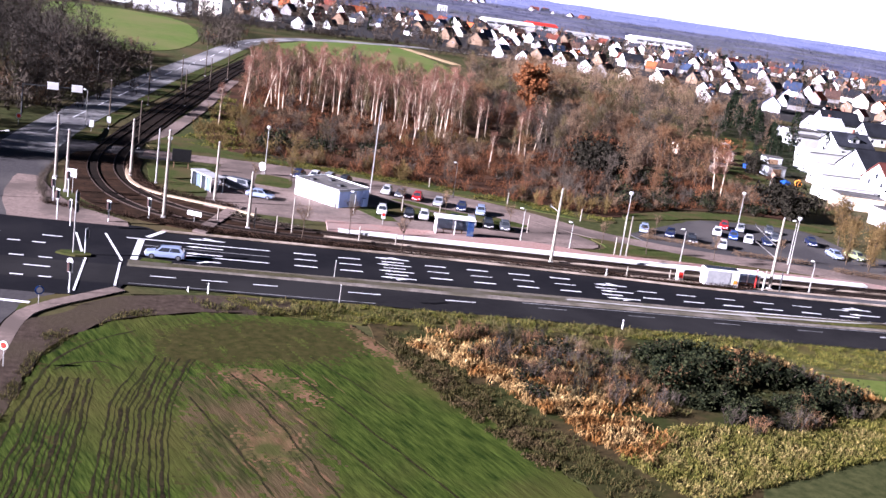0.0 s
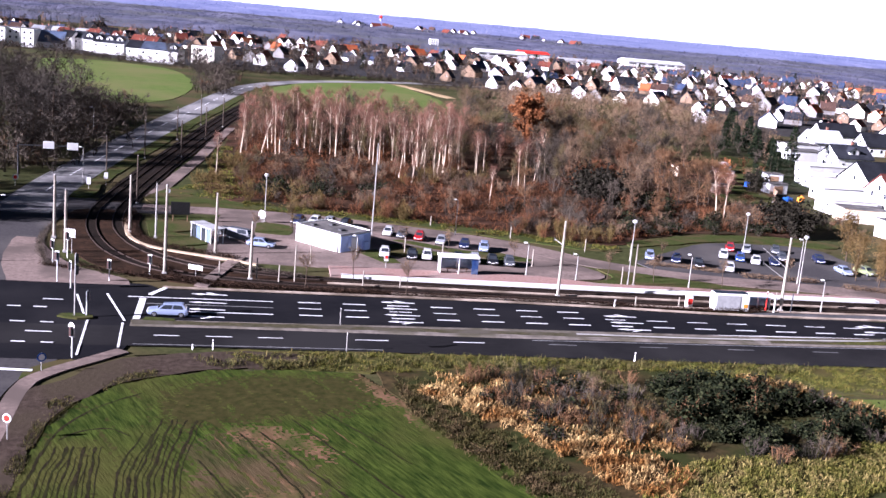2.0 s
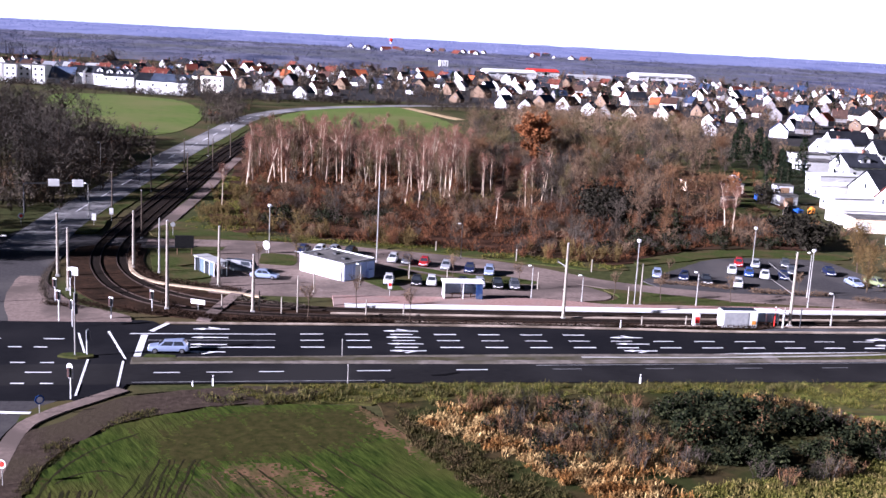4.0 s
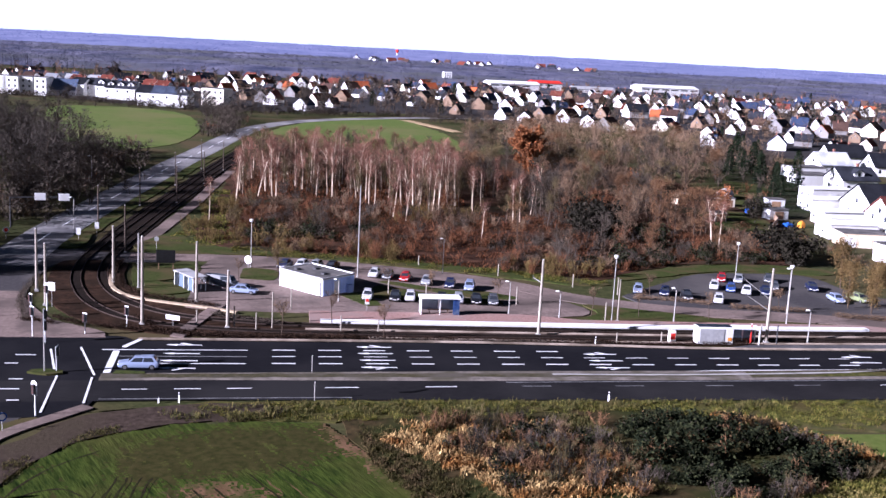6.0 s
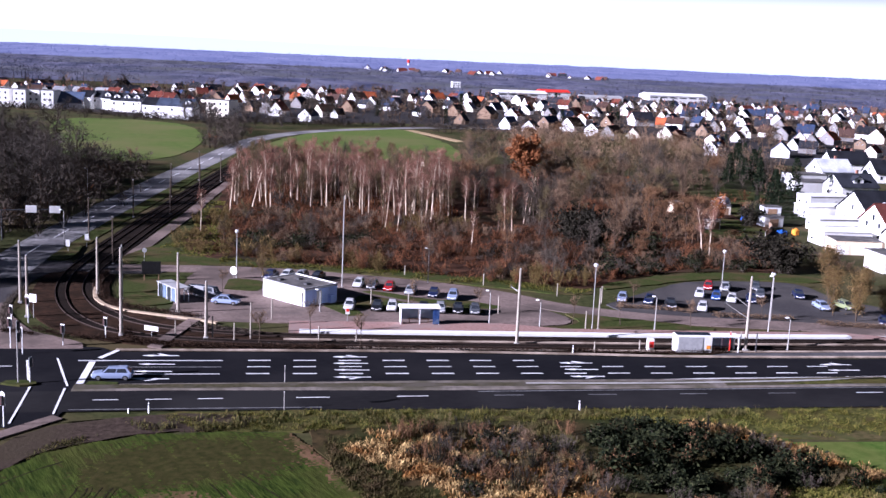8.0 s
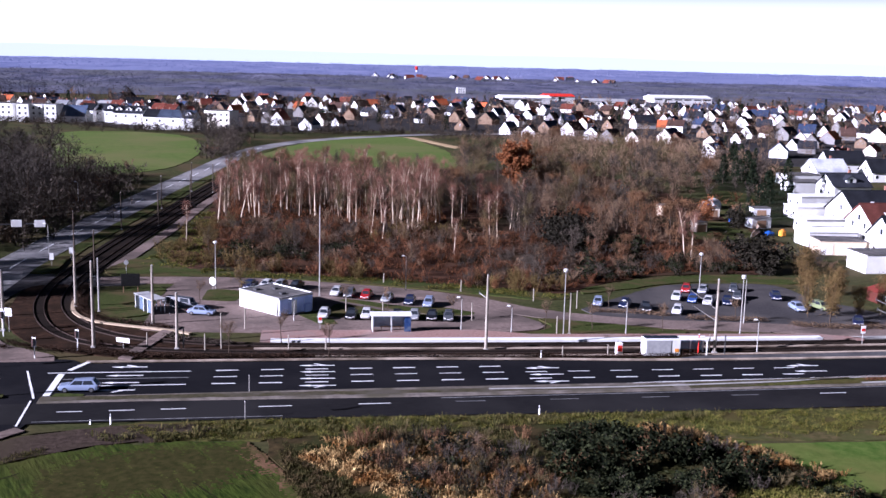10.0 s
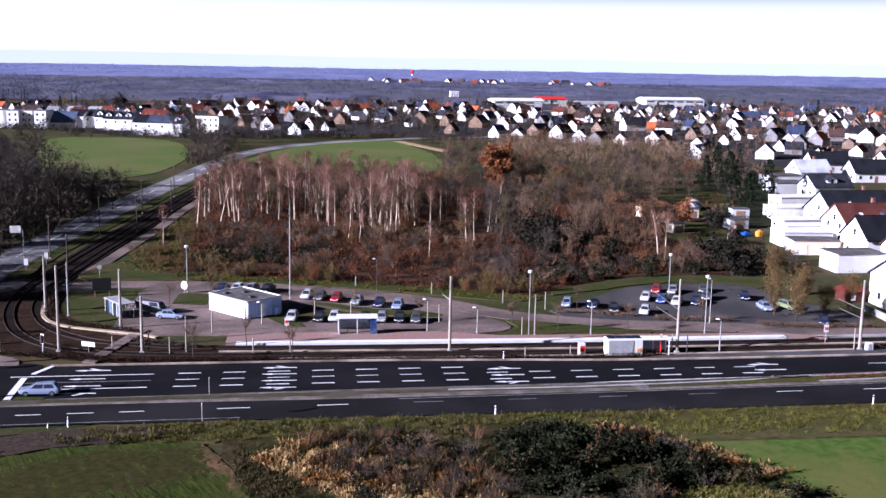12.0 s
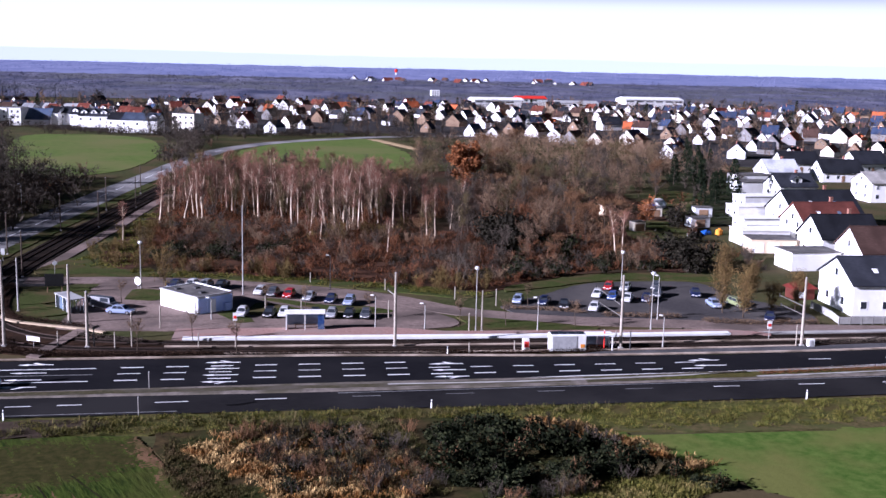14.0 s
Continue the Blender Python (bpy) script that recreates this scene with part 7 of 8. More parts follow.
for x, y, h in ((-1.0, 137.2, 2.8), (3.8, 137.1, 4.7), (-5.7, 137.8, 2.0), (6.2, 147.4, 3.0), (68.3, 133.8, 2.3), (94.0, 133.4, 2.9), (47.8, 131.8, 1.4), (20.5, 157.4, 2.2), (25.9, 155.4, 2.2), (38.8, 152.1, 2.6), (27.5, 178.8, 1.6), (39.8, 171.7, 1.9), (50.6, 164.9, 1.9), (56.5, 160, 2.6), (49.5, 142.9, 2.7), (1.8, 136.2, 2.2), (12.5, 135.9, 2.0), (17.3, 135.8, 1.6), (54, 132.4, 1.4)):
    bollard(x, y, h, M["concrete_pole"], "slim pale post beside the tracks")
bollard(66.3, 132.5, 2.7, M["red_paint"], "red and white post beside the tracks", M["white_paint"])
bollard(69.9, 132.4, 2.6, M["dark_metal"], "dark metal post beside the tracks")


# ---- shelters and small buildings ----
M["blue_poster"] = material("blue_poster", (0.015, 0.035, 0.12), (0.04, 0.08, 0.20), 2.0, 0.5, 0, (0.10, 0.13, 0.2), 1.2)


def shelter(x, y, w, d, h, rz, label, blue=True):
    """A tram shelter: flat roof on posts, glazed back and ends, a bench."""
    t = thing("tram_shelter", label, "shelter", pose(x, y, 0.34, 0, 0, rz), "tram shelters")
    g = Geo()
    g.box((0, 0, h), (w + 0.5, d + 0.5, 0.2), cham=0.04)
    g.ob("roof", M["white_paint"], t)
    for u in (-w / 2, 0, w / 2):
        for v in (-d / 2, d / 2):
            g = Geo()
            g.box((u, v, 0), (0.12, 0.12, h))
            g.ob("post", M["white_paint"], t)
    for i, u in enumerate((-w / 4, w / 4)):
        g = Geo()
        g.box((u, d / 2, 0.3), (w / 2 - 0.2, 0.04, h - 0.5))
        g.ob("glass_panel", M["soft_glass"], t)
    g = Geo()
    g.box((-w / 2, 0, 0.1), (0.08, d - 0.2, h - 0.2))
    g.ob("side_panel", M["white_paint"], t)
    g = Geo()
    g.box((w / 2, 0, 0.1), (0.12, d - 0.1, h - 0.2))
    g.box((w / 2 - 0.35, -d / 2 - 0.02, 0.05), (0.9, 0.1, h - 0.15))
    g.ob("poster_panel", M["blue_poster"] if blue else M["grey_panel"], t)
    g = Geo()
    g.box((0, d / 4, 0.4), (w * 0.6, 0.4, 0.08), cham=0.02)
    for u in (-w * 0.25, w * 0.25):
        g.box((u, d / 4, 0), (0.08, 0.3, 0.4))
    g.ob("bench", M["timber"], t)


shelter(26.4, 145.0, 5.2, 1.7, 2.25, 0, "white tram shelter with blue poster panel on the platform")
# shelter seen from its closed back, beside the road
t = thing("tram_shelter", "white tram shelter with grey back panel beside the road", "shelter", pose(61.3, 133.0, 0, 0, 0, -1), "tram shelters")
g = Geo()
g.box((0, 0, -0.1), (4.9, 1.7, 2.35), cham=0.06)
g.ob("body", M["white_paint"], t)
g = Geo()
g.box((-0.5, -0.87, 0.25), (3.3, 0.06, 1.8))
g.ob("back_panel", M["grey_panel"], t)
g = Geo()
g.box((1.95, -0.87, 0.5), (0.55, 0.05, 0.45), cham=0.02)
g.ob("poster", M["orange_paint"], t)
for i in range(4):
    g = Geo()
    g.box((-1.75 + 1.15 * i, 0.1, 2.26), (1.05, 1.3, 0.1))
    g.ob("roof_panel", M["window_glass"], t)
g = Geo()
g.box((4.35, 0, 2.08), (3.7, 1.7, 0.2), cham=0.04)
g.ob("open_roof", M["white_paint"], t)
for u, v in ((6.05, -0.75), (6.05, 0.75), (4.3, 0.75)):
    g = Geo()
    g.box((u, v, -0.1), (0.16, 0.14, 2.18), cham=0.02)
    g.ob("post", M["white_paint"], t)
g = Geo()
g.box((4.3, 0.78, 0.3), (3.2, 0.04, 1.6))
g.ob("glass_panel", M["soft_glass"], t)
g = Geo()
g.box((4.0, 0.4, 0.42), (2.2, 0.4, 0.07), cham=0.02)
for u in (3.2, 4.8):
    g.box((u, 0.4, -0.05), (0.08, 0.3, 0.47))
g.ob("bench", M["timber"], t)
for x, c in ((55.7, M["red_paint"]),):
    t = thing("ticket_machine", "red and white ticket machine beside the tracks", "ticket machine", pose(x, 133.2, 0))
    g = Geo()
    g.box((0, 0, -0.05), (0.9, 0.6, 1.6), cham=0.05)
    g.ob("body", M["white_paint"], t)
    g = Geo()
    g.box((0.05, -0.32, 0.4), (0.6, 0.05, 0.8))
    g.ob("front_panel", c, t)
t = thing("switch_cabinet", "small white switch cabinet beside the mast", "cabinet", pose(95.9, 132.9, 0))
g = Geo()
g.box((0, 0, -0.05), (1.0, 0.5, 1.15), cham=0.04)
g.ob("body", M["white_paint"], t)
g = Geo()
g.box((0, -0.27, 0.1), (0.42, 0.04, 0.85))
g.ob("door", M["grey_panel"], t)

# flat white building at the car park
bx = thing("flat_building", "white flat-roofed service building at the car park", "building", pose(10.0, 160.6, 0, 0, 0, math.degrees(math.atan2(4.9, 5.5))))
L, Wd, H = 6.6, 9.4, 2.5
g = Geo()
g.box((0, 0, -0.2), (L, Wd, H + 0.2), cham=0.12)
g.ob("wall", M["render_wall"], bx).color = (1, 1, 1, 1)
g = Geo()
g.box((0, 0, H + 0.004), (L - 0.3, Wd - 0.3, 0.06))
g.ob("roof", M["flat_roof"], bx)
for u, v, sx, sy, m in ((0, -Wd / 2 + 0.1, L, 0.2, M["grey_panel"]), (0, Wd / 2 - 0.1, L, 0.2, M["white_paint"]), (-L / 2 + 0.1, 0, 0.2, Wd - 0.4, M["grey_panel"]), (L / 2 - 0.1, 0, 0.2, Wd - 0.4, M["white_paint"])):
    g = Geo()
    g.box((u, v, H), (sx, sy, 0.2), cham=0.03)
    g.ob("parapet", m, bx)
# the end wall's blue shade, put into the colour of added panels
M["shade_blue"] = material("shade_blue", (0.40, 0.52, 0.82), (0.47, 0.58, 0.88), 2.0, 0.6, 0, (0.36, 0.46, 0.74), 0.4)
for k in range(4):
    g = Geo()
    g.box((-L / 2 + 0.95 + (L - 1.9) / 3 * k, -Wd / 2 - 0.02, 0.0), ((L - 1.9) / 3 - 0.05, 0.07, H - 0.12), cham=0.015)
    g.ob("cladding_panel", M["shade_blue"], bx)
g = Geo()
g.box((-0.5, -Wd / 2 - 0.09, 0), (1.0, 0.1, 2.05), cham=0.02)
door = g.ob("door", M["white_paint"], bx)
g = Geo()
g.box((-0.15, -Wd / 2 - 0.17, 1.0), (0.12, 0.06, 0.04))
g.ob("handle", M["dark_metal"], door)
g = Geo()
g.box((1.9, -Wd / 2 - 0.35, 0), (1.1, 0.6, 1.2), cham=0.04)
g.ob("bin_enclosure", M["shade_blue"], bx)
for u, v in ((-1.6, 2.6), (0.9, 1.2), (-0.6, -2.2)):
    g = Geo()
    g.box((u, v, H + 0.06), (0.8, 0.8, 0.25), cham=0.06)
    g.ob("roof_vent", M["dark_metal"], bx)

# glazed bicycle shelter and black board inside the bend
ks = thing("bicycle_shelter", "white-framed glass bicycle shelter", "shelter", pose(-8.4, 159.0, 0, 0, 0, math.degrees(math.atan2(-4.8, 3.1))))
g = Geo()
g.box((0, 0, 2.1), (6.2, 2.3, 0.14), cham=0.03)
g.ob("roof", M["grey_panel"], ks)
for i in range(5):
    for v in (-1, 1):
        g = Geo()
        g.box((-2.8 + 1.4 * i, v, -0.05), (0.1, 0.1, 2.15))
        g.ob("post", M["white_paint"], ks)
for i in range(4):
    g = Geo()
    g.box((-2.1 + 1.4 * i, -1, 0.15), (1.28, 0.04, 1.8))
    g.ob("glass_panel", M["soft_glass"] if i % 2 else M["window_glass"], ks)
bb = thing("notice_board", "black board on two wooden legs on the lawn", "board", pose(-13.2, 171.2, 0, 0, 0, 4))
g = Geo()
g.box((0, 0, 1.1), (2.9, 0.12, 2.0), cham=0.03)
g.ob("board", M["tyre"], bb)
for u in (-1.1, 1.1):
    g = Geo()
    g.box((u, 0.1, -0.1), (0.14, 0.1, 2.6))
    g.ob("leg", M["timber"], bb)

# red-roofed pavilion, garden sheds, fence by the near house
pv = thing("pavilion", "small garden pavilion with red roof", "pavilion", pose(109.3, 164.4, 0, 0, 0, 5) @ Matrix.Scale(0.85, 4))
g = Geo()
g.box((0, 0, -0.1), (4.4, 3.6, 2.2), cham=0.04)
g.ob("wall", material("dark_red_boards", (0.075, 0.022, 0.016), (0.11, 0.035, 0.025), 3.0, 0.85, 0.1), pv)
g = Geo()
g.add([(-2.7, -2.3, 2.05), (2.7, -2.3, 2.05), (2.7, 2.3, 2.05), (-2.7, 2.3, 2.05), (-0.6, 0, 3.6), (0.6, 0, 3.6)], [(0, 1, 5, 4), (1, 2, 5), (2, 3, 4, 5), (3, 0, 4), (3, 2, 1, 0)])
g.ob("roof", material("red_roof", (0.095, 0.018, 0.014), (0.14, 0.03, 0.022), 2, 0.8, 0.2), pv)
g = Geo()
g.box((-0.6, -1.84, 0.3), (1.3, 0.08, 1.2))
g.ob("window", M["lamp_glass"], pv)


def fence(pts, h, label, mat, group):
    """A panel fence: each post and panel a part."""
    t = thing("fence", label, "fence", group=group)
    for p, q in zip(pts, pts[1:]):
        L = math.hypot(q[0] - p[0], q[1] - p[1])
        n = max(1, round(L / 1.8))
        a = math.atan2(q[1] - p[1], q[0] - p[0])
        for i in range(n):
            s0, s = i / n, (i + 0.5) / n
            g = Geo()
            g.box((p[0] + (q[0] - p[0]) * s0, p[1] + (q[1] - p[1]) * s0, -0.05), (0.1, 0.1, h + 0.1), a)
            g.ob("post", M["steel"], t)
            g = Geo()
            g.box((p[0] + (q[0] - p[0]) * s, p[1] + (q[1] - p[1]) * s, 0.08), (L / n - 0.14, 0.05, h - 0.1), a)
            g.ob("panel", mat, t)


fence([(107.4, 156.4), (107.2, 149.2), (106.4, 145.2), (113.8, 145.4), (128, 146)], 1.2, "pale grey panel fence round the garden", M["concrete"], "garden fences")
fence([(112, 226), (118, 236), (124, 256)], 1.4, "weathered timber garden fence", M["timber"], "garden fences")
for x, y, l, w, h, rz, wl, lab in ((103.8, 237, 3.0, 2.4, 2.2, 15, CREAM, "small pale garden hut with dark roof"), (104.2, 263.5, 3.4, 2.6, 2.6, 20, TAN, "small tan garden hut"), (121, 244, 5, 3.4, 2.3, 8, GREY, "grey garden shed with felt roof"), (129, 262, 4.5, 3.2, 2.3, -5, GREY, "grey garden shed with felt roof"), (116, 262, 3.6, 3, 2.2, 0, CREAM, "small cream garden shed")):
    f = flat_house("garden_shed", l, w, h, lab, wl, "shed", 1, door_mat=M["timber"])
    f.matrix_basis = pose(x, y, 0, 0, 0, rz)
    tagged(f, group="garden sheds")
tn = thing("greenhouse", "white and blue plastic greenhouse in a garden", "greenhouse", pose(121.5, 277, 0, 0, 0, -35) @ Matrix.Scale(0.75, 4))
g = Geo()
n = 10
vs, fs = [], []
for i in range(n + 1):
    a = math.pi * i / n
    for v in (-4.2, 4.2):
        vs.append((2.9 * math.cos(a), v, 0.6 + 2.6 * math.sin(a)))
for i in range(n):
    fs.append((2 * i, 2 * i + 1, 2 * i + 3, 2 * i + 2))
fs += [tuple(range(0, 2 * n + 2, 2)), tuple(range(2 * n + 1, 0, -2))]
g.add(vs, fs)
g.box((0, 0, -0.1), (5.6, 8.2, 0.75))
g.ob("cover", M["white_paint"], tn)
g = Geo()
g.box((0, -4.26, 0), (2.0, 0.08, 2.0))
g.ob("door", M["blue_paint"], tn)
for x, y, s, m, lab in ((118.6, 232, (2.4, 1.8, 0.8), M["blue_paint"], "blue tarpaulin-covered pile in a garden"), (121.6, 231.5, (1.5, 1.3, 1.3), M["orange_paint"], "orange plastic container in a garden"), (118.5, 252, (3.0, 1.6, 1.2), M["blue_paint"], "blue covered trailer in a garden")):
    t = thing("covered_pile", lab, "garden pile", pose(x, y, 0, 0, 0, 20))
    g = Geo()
    g.box((0, 0, -0.05), s, 0, 0.25)
    g.ob("cover", m, t)
    g = Geo()
    g.box((0.2, 0.1, s[2] - 0.05), (s[0] * 0.4, s[1] * 0.4, 0.2), 0.3, 0.08)
    g.ob("top", m, t)


def hedge(pts, h, w, mat, label, seed, dens=55):
    """A clipped or ragged hedge: stems and many short twigs or leaves along a line."""
    rnd = random.Random(seed)
    line = smooth_line(pts, 0.5)
    g = Geo()
    for x, y in line:
        for i in range(dens // 2):
            px, py, pz = x + rnd.gauss(0, w * 0.33), y + rnd.gauss(0, w * 0.33), h * rnd.random() ** 0.7
            d = Vector((rnd.gauss(0, 1), rnd.gauss(0, 1), rnd.gauss(0.5, 0.7))).normalized() * rnd.uniform(0.25, 0.55)
            g.spike((px, py, pz * 0.7), (px + d.x, py + d.y, max(0, pz * 0.7 + d.z)), 0.03)
    return tagged(g.ob("hedge", mat), label, "hedge", "hedges", "stuff")


M["hedge_dark"] = island_material("hedge_dark", (0.014, 0.009, 0.006), (0.060, 0.036, 0.023), c3=(0.030, 0.018, 0.012))
hedge([(-15, 136.2), (-9, 134.0), (-3, 132.9), (6, 132.6), (14, 132.4)], 0.8, 1.1, M["hedge_dark"], "low dark brown hedge between road and tracks", 1, 90)
hedge([(14, 132.4), (30, 132.2), (46, 132.0)], 0.65, 0.9, M["hedge_dark"], "low dark brown hedge between road and tracks", 2, 50)
hedge([(-18.5, 159), (-14.5, 153.4), (-9.6, 150.4), (-4.2, 147.6)], 0.8, 1.2, M["hedge_dark"], "low dark hedge inside the tram bend", 3, 100)
hedge([(-20.8, 176), (-20.6, 168), (-18.9, 160)], 0.9, 1.0, M["hedge_dark"], "low dark hedge inside the tram bend", 4, 80)
hedge([(58.6, 157.2), (65, 156), (69, 154.2)], 0.7, 0.9, M["twig"], "low brown hedge at the car park", 5, 80)
hedge([(72, 152.2), (77, 151.2), (83, 150.4)], 0.9, 1.1, M["twig"], "low brown hedge at the car park", 6, 90)
hedge([(86.5, 147.6), (91, 146.4), (95, 145.8), (103, 145.8)], 0.9, 1.4, M["twig"], "low brown hedge at the car park", 7, 100)
hedge([(-27, 139.5), (-29, 146), (-30.5, 154), (-30.8, 164)], 0.6, 0.9, M["dark_twig"], "low dark hedge beside the street", 8, 60)
hedge([(96, 134.5), (110, 135.2), (130, 136.4)], 0.6, 1.0, M["dark_twig"], "low dark hedge beside the tracks", 9, 60)
for pts, h in (([(124, 254), (136, 258)], 1.8), ([(130, 266), (141, 270)], 2.2), ([(136, 280), (146, 284)], 2.0), ([(141, 292), (154, 297)], 2.4), ([(149, 308), (160, 312)], 2.0), ([(122, 244), (126, 262)], 1.6), ([(126, 262), (140, 296)], 1.8)):
    hedge(pts, h, 1.2, M["conifer"], "dark green clipped garden hedge", int(pts[0][0]), 90)
hedge([(-23.6, 140.6), (-20.4, 137.6), (-16.6, 136.4)], 0.7, 1.3, M["hedge_dark"], "low dark planting before the tram bend", 12, 90)
hedge([(-27.4, 139.4), (-24.6, 138.6), (-23.4, 138.0)], 0.5, 0.8, M["hedge_dark"], "low dark planting at the pavement's corner", 13, 80)
hedge([(-6.2, 133.6), (-10.5, 136.0), (-13.2, 141.2)], 0.6, 1.2, M["hedge_dark"], "low dark planting beside the tracks", 14, 80)
hedge([(46, 131.9), (56, 131.6), (66, 132.0)], 0.45, 0.6, M["hedge_dark"], "low dark planting beside the tracks", 15, 50)
hedge([(83.5, 119.9), (99, 121.2), (122, 123.6)], 0.55, 1.0, M["russet_twig"], "low russet planting on the median", 11, 60)
hedge([(4.6, 139.4), (0, 141.4), (-4, 143.4)], 0.6, 0.9, M["dark_twig"], "low dark hedge beside the tracks", 10, 70)


# ---- cars ----
def car_proto(name, L, W, H, hood, trunk, label, van=False):
    """A car facing -y: lofted body, glasshouse, wheels, lamps."""
    t = thing(name, label, "car")
    g = Geo()
    hw = W / 2
    sh = H * 0.60
    stations = [(-L / 2, 0.72, 0.42, sh * 0.72), (-L / 2 + 0.12, 0.9, 0.26, sh * 0.86), (-L / 2 + hood * 0.6, 0.98, 0.22, sh * 0.94), (-L / 2 + hood, 1.0, 0.22, sh), (L / 2 - trunk - 0.2, 1.0, 0.22, sh * 1.03), (L / 2 - 0.15, 0.95, 0.26, sh * 1.02), (L / 2, 0.82, 0.42, sh * 0.9)]
    rings = []
    for y, k, z0, z1 in stations:
        a = hw * k
        rings.append([(-a * 0.9, y, z0), (-a, y, z0 + 0.12), (-a, y, (z0 + z1) * 0.55), (-a * 0.93, y, z1 - 0.04), (-a * 0.82, y, z1), (a * 0.82, y, z1), (a * 0.93, y, z1 - 0.04), (a, y, (z0 + z1) * 0.55), (a, y, z0 + 0.12), (a * 0.9, y, z0)])
    n = 10
    fs = [tuple(range(n)), tuple(range((len(rings) - 1) * n, len(rings) * n))[::-1]]
    for j in range(len(rings) - 1):
        for i in range(n):
            i2 = (i + 1) % n
            fs.append((j * n + i, (j + 1) * n + i, (j + 1) * n + i2, j * n + i2))
    g.add([p for r in rings for p in r], fs)
    # glasshouse
    y0, y1 = -L / 2 + hood - 0.1, L / 2 - trunk
    r0, r1 = y0 + (0.35 if van else 0.75), y1 - (0.15 if van else 0.45)
    b, c = hw * 0.84, hw * 0.66
    top = [(-c, r0, H - 0.03), (c, r0, H - 0.03), (c, r1, H - 0.03), (-c, r1, H - 0.03)]
    low = [(-b, y0, sh - 0.02), (b, y0, sh - 0.02), (b, y1, sh - 0.02), (-b, y1, sh - 0.02)]
    crown = [(-c * 0.85, r0 + 0.15, H), (c * 0.85, r0 + 0.15, H), (c * 0.85, r1 - 0.15, H), (-c * 0.85, r1 - 0.15, H)]
    g.add(low + top + crown, [(0, 1, 5, 4), (1, 2, 6, 5), (2, 3, 7, 6), (3, 0, 4, 7), (4, 5, 9, 8), (5, 6, 10, 9), (6, 7, 11, 10), (7, 4, 8, 11), (8, 9, 10, 11)])
    g.ob("body", M["car_paint"], t, smooth=False)

    def pane(nm, q, s0=0.06, s1=0.94, t0=0.12, t1=0.9):
        a, b2, c2, d = (Vector(p) for p in q)
        pt = lambda u, v: (a.lerp(b2, u)).lerp(d.lerp(c2, u), v)  # noqa: E731
        w = [pt(s0, t0), pt(s1, t0), pt(s1, t1), pt(s0, t1)]
        nn = (w[1] - w[0]).cross(w[3] - w[0]).normalized() * 0.012
        ce = sum((Vector(p) for p in low + top), Vector()) / 8
        if nn.dot(w[0] - ce) < 0:
            nn = -nn
        gg = Geo()
        gg.add([tuple(p + nn) for p in w] + [tuple(p - nn * 0.5) for p in w], [(0, 1, 2, 3), (0, 4, 5, 1), (1, 5, 6, 2), (2, 6, 7, 3), (3, 7, 4, 0)])
        gg.ob(nm, M["window_glass"], t)
    pane("windscreen", (low[0], low[1], top[1], top[0]))
    pane("rear_window", (low[2], low[3], top[3], top[2]))
    for q in ((low[1], low[2], top[2], top[1]), (low[3], low[0], top[0], top[3])):
        rev = q[0] == low[3]
        pane("side_window", q, 0.08 if not rev else 0.5, 0.48 if not rev else 0.92)
        if not van:
            pane("side_window", q, 0.52 if not rev else 0.1, 0.9 if not rev else 0.46)
    wd, rd = None, None
    for sx in (-1, 1):
        for y in (-L / 2 + 0.82, L / 2 - 0.82):
            if wd is None:
                gg = Geo()
                gg.tube((-0.1, 0, 0), (0.1, 0, 0), 0.32, 0.32, 14)
                wh = gg.ob("wheel", M["tyre"], t)
                wd = wh.data
                gg = Geo()
                gg.tube((-0.108, 0, 0), (0.108, 0, 0), 0.2, 0.2, 10)
                rm = gg.ob("rim", M["rim"], wh)
                rd = rm.data
            else:
                wh = new("wheel", wd)
                wh.parent = t
                rm = new("rim", rd)
                rm.parent = wh
            wh.matrix_basis = pose(sx * (hw - 0.09), y, 0.32)
    for sx in (-1, 1):
        gg = Geo()
        gg.box((sx * hw * 0.62, -L / 2 + 0.05, sh * 0.62), (0.36, 0.14, 0.15), sx * 0.25, 0.02)
        gg.ob("headlight", M["lamp_glass"], t)
        gg = Geo()
        gg.box((sx * hw * 0.68, L / 2 - 0.05, sh * 0.68), (0.28, 0.12, 0.2), 0, 0.02)
        gg.ob("tail_light", M["tail_glass"], t)
    gg = Geo()
    gg.box((0, -L / 2 - 0.005, 0.42), (0.5, 0.03, 0.11))
    gg.ob("number_plate", M["white_paint"], t)
    return t


CAR = {"hatch": car_proto("car", 4.0, 1.72, 1.45, 0.95, 0.25, "small parked hatchback"), "estate": car_proto("car", 4.6, 1.78, 1.46, 1.15, 0.2, "parked estate car"),
       "saloon": car_proto("car", 4.5, 1.78, 1.42, 1.2, 0.75, "parked saloon car"), "van": car_proto("van", 4.7, 1.88, 1.95, 0.6, 0.08, "parked van", True)}
SILVER, WHITEC, NAVY, BLACKC, REDC, BLUEC, GREENC, LIGHTB, DKGREY = (0.30, 0.31, 0.33, 1), (0.62, 0.62, 0.62, 1), (0.012, 0.018, 0.06, 1), (0.010, 0.010, 0.012, 1), (0.36, 0.012, 0.012, 1), (0.03, 0.07, 0.24, 1), (0.20, 0.23, 0.11, 1), (0.26, 0.31, 0.44, 1), (0.08, 0.085, 0.095, 1)
CNAME = {SILVER: "silver", WHITEC: "white", NAVY: "navy blue", BLACKC: "black", REDC: "red", BLUEC: "blue", GREENC: "pale green", LIGHTB: "light blue", DKGREY: "dark grey"}
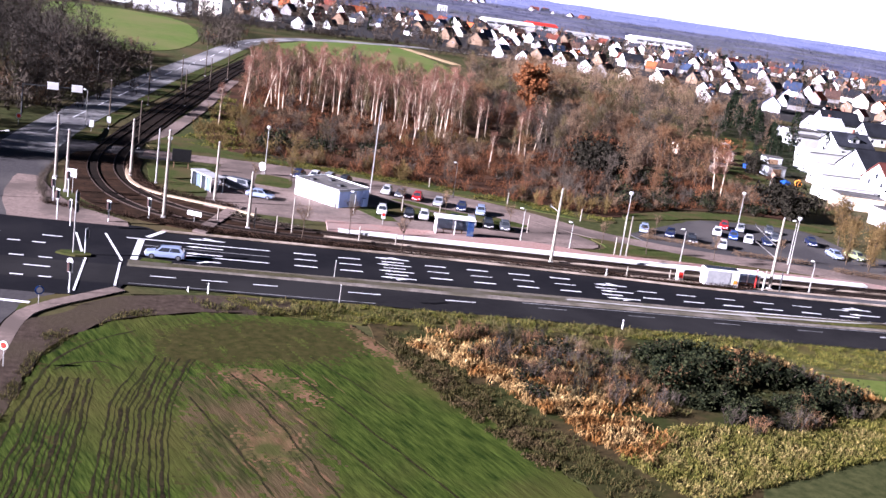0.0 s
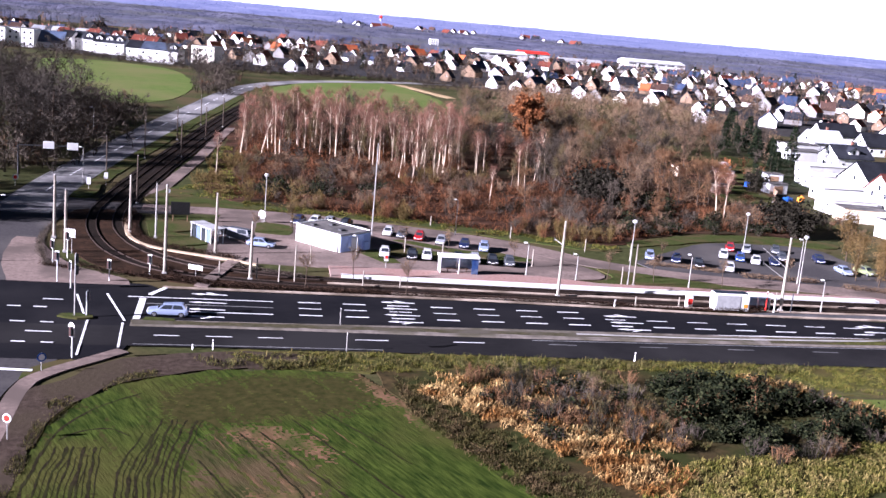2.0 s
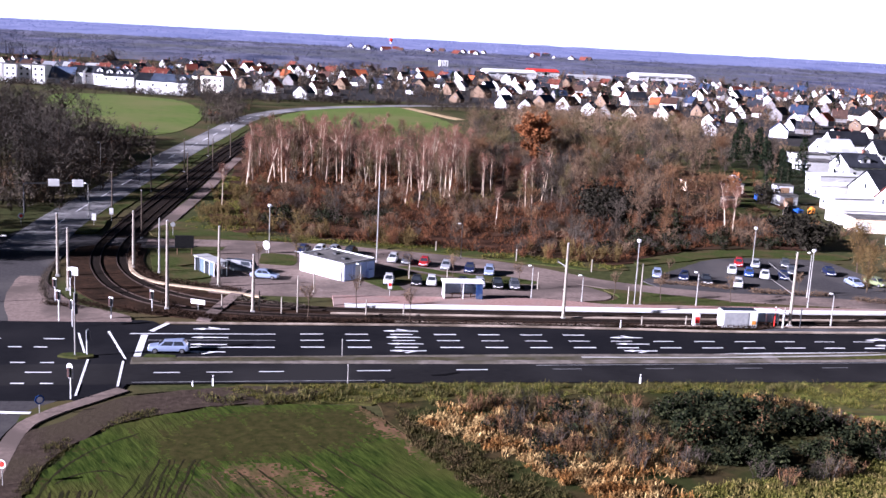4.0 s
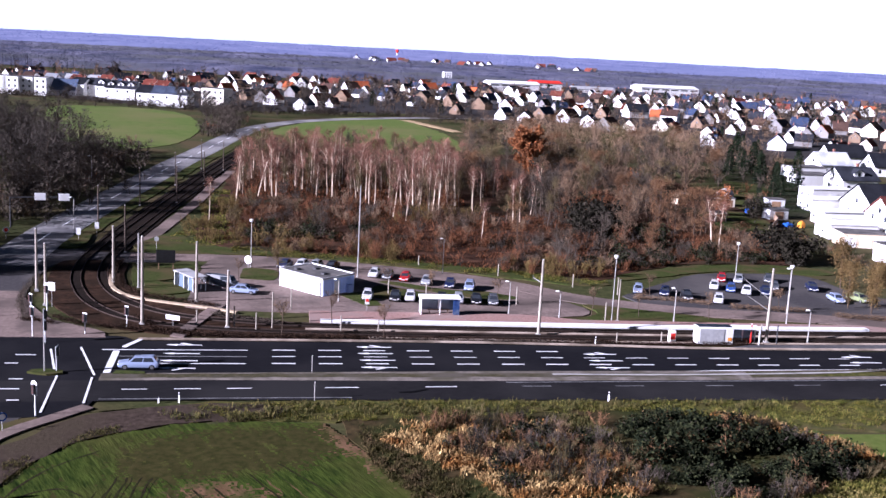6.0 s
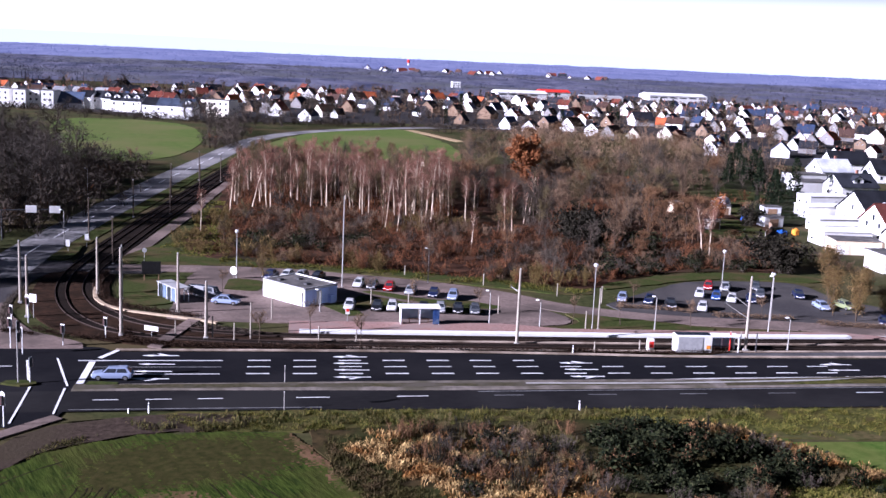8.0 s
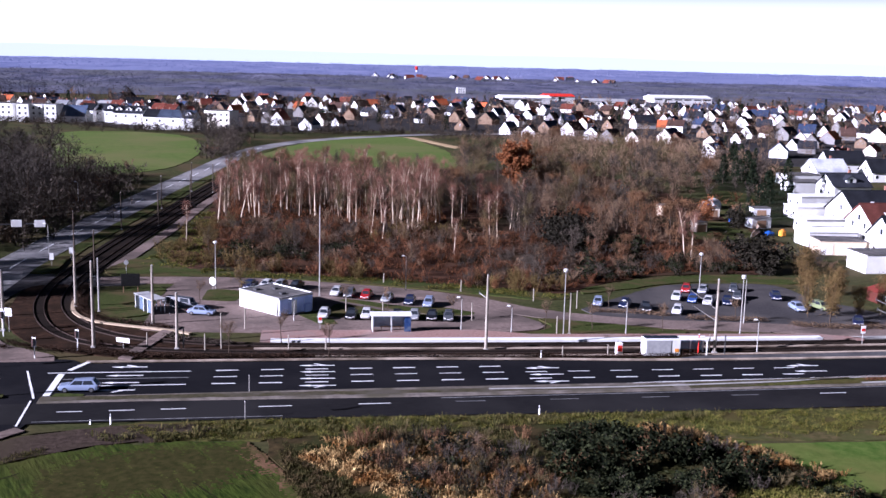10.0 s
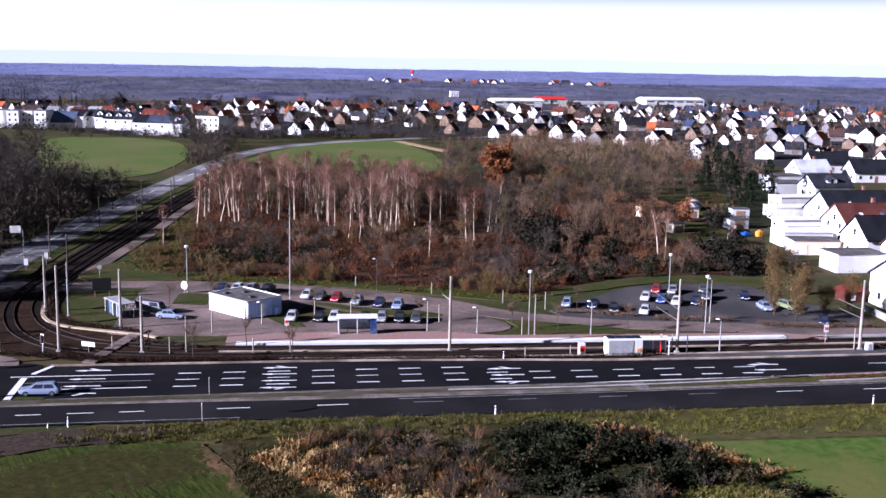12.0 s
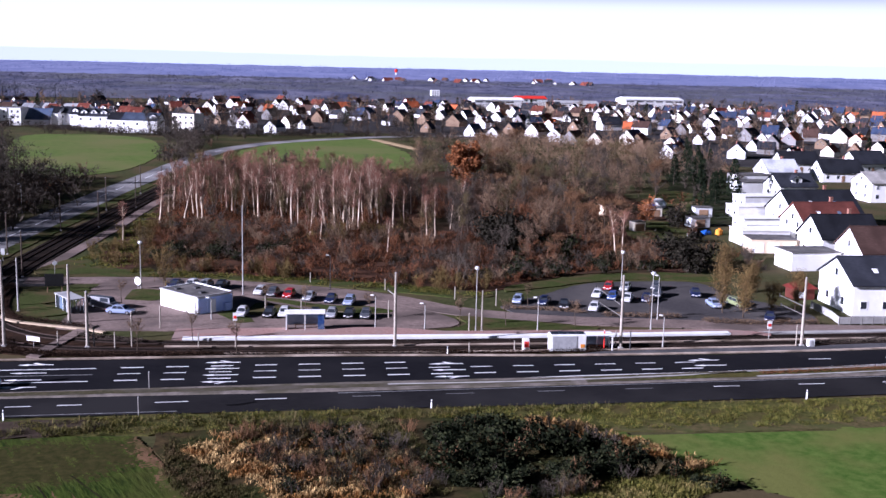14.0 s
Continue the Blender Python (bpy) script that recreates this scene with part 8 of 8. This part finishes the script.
PARKED = [(19.3, 169.4, -14, "hatch", WHITEC), (21.4, 168.2, -14, "hatch", DKGREY), (24.0, 167.0, -14, "hatch", REDC), (27.2, 165.0, -14, "saloon", SILVER), (30.6, 163.2, -12, "saloon", NAVY), (33.4, 161.6, -12, "estate", LIGHTB),
          (17.2, 154.3, -8, "hatch", WHITEC), (21.2, 154.0, -8, "saloon", BLACKC), (23.4, 153.9, -8, "hatch", WHITEC), (27.9, 153.2, -8, "saloon", BLACKC), (30.4, 153.1, -8, "hatch", SILVER), (33.0, 153.0, -8, "saloon", BLACKC), (35.4, 152.4, -8, "hatch", DKGREY),
          (5.2, 175.0, -20, "saloon", NAVY), (7.9, 175.0, -20, "hatch", WHITEC), (10.2, 174.8, -20, "hatch", SILVER), (12.8, 174.4, -20, "saloon", BLACKC), (-0.6, 156.2, 75, "saloon", LIGHTB), (-3.6, 160.0, 60, "van", DKGREY), (-5.4, 162.6, 60, "hatch", BLACKC),
          (60.4, 161.8, -20, "hatch", LIGHTB), (64.4, 160.6, -24, "saloon", NAVY), (67.0, 158.0, -14, "saloon", BLACKC), (74.5, 165.6, -24, "hatch", WHITEC), (76.6, 163.8, -24, "hatch", BLUEC), (78.7, 162.4, -26, "saloon", WHITEC), (81.8, 162.2, -20, "saloon", NAVY), (71.4, 156.0, -24, "hatch", WHITEC), (81.0, 171.0, -28, "saloon", SILVER), (84.9, 165.8, -24, "hatch", DKGREY), (91.5, 165.8, -16, "saloon", NAVY), (91.6, 157.8, -2, "saloon", LIGHTB), (95.7, 158.4, 14, "estate", GREENC), (96.8, 148.2, -26, "saloon", NAVY), (78.2, 171.6, -24, "hatch", REDC), (86.5, 171.5, -24, "hatch", DKGREY)]
first = set()
for x, y, rz, k, col in PARKED + [(-10.4, 119.5, -90, "estate", LIGHTB)]:
    m = pose(x, y, 0.04, 0, 0, rz) @ Matrix.Scale(0.91 if y > 140 else 0.97, 4)
    if k in first:
        c = copy_thing(CAR[k], m)
        c.matrix_basis = m
    else:
        first.add(k)
        c = CAR[k]
        c.matrix_basis = m
    for o in c.children_recursive:
        if o.name.startswith("body"):
            o.color = col
    kind = {"hatch": "small hatchback", "estate": "estate car", "saloon": "saloon car", "van": "van"}[k]
    tagged(c, label=f"{CNAME[col]} {kind} parked at the tram stop" if y > 140 else f"{CNAME[col]} {kind} waiting at the stop line", category="van" if k == "van" else "car", group="parked cars" if y > 140 else "")
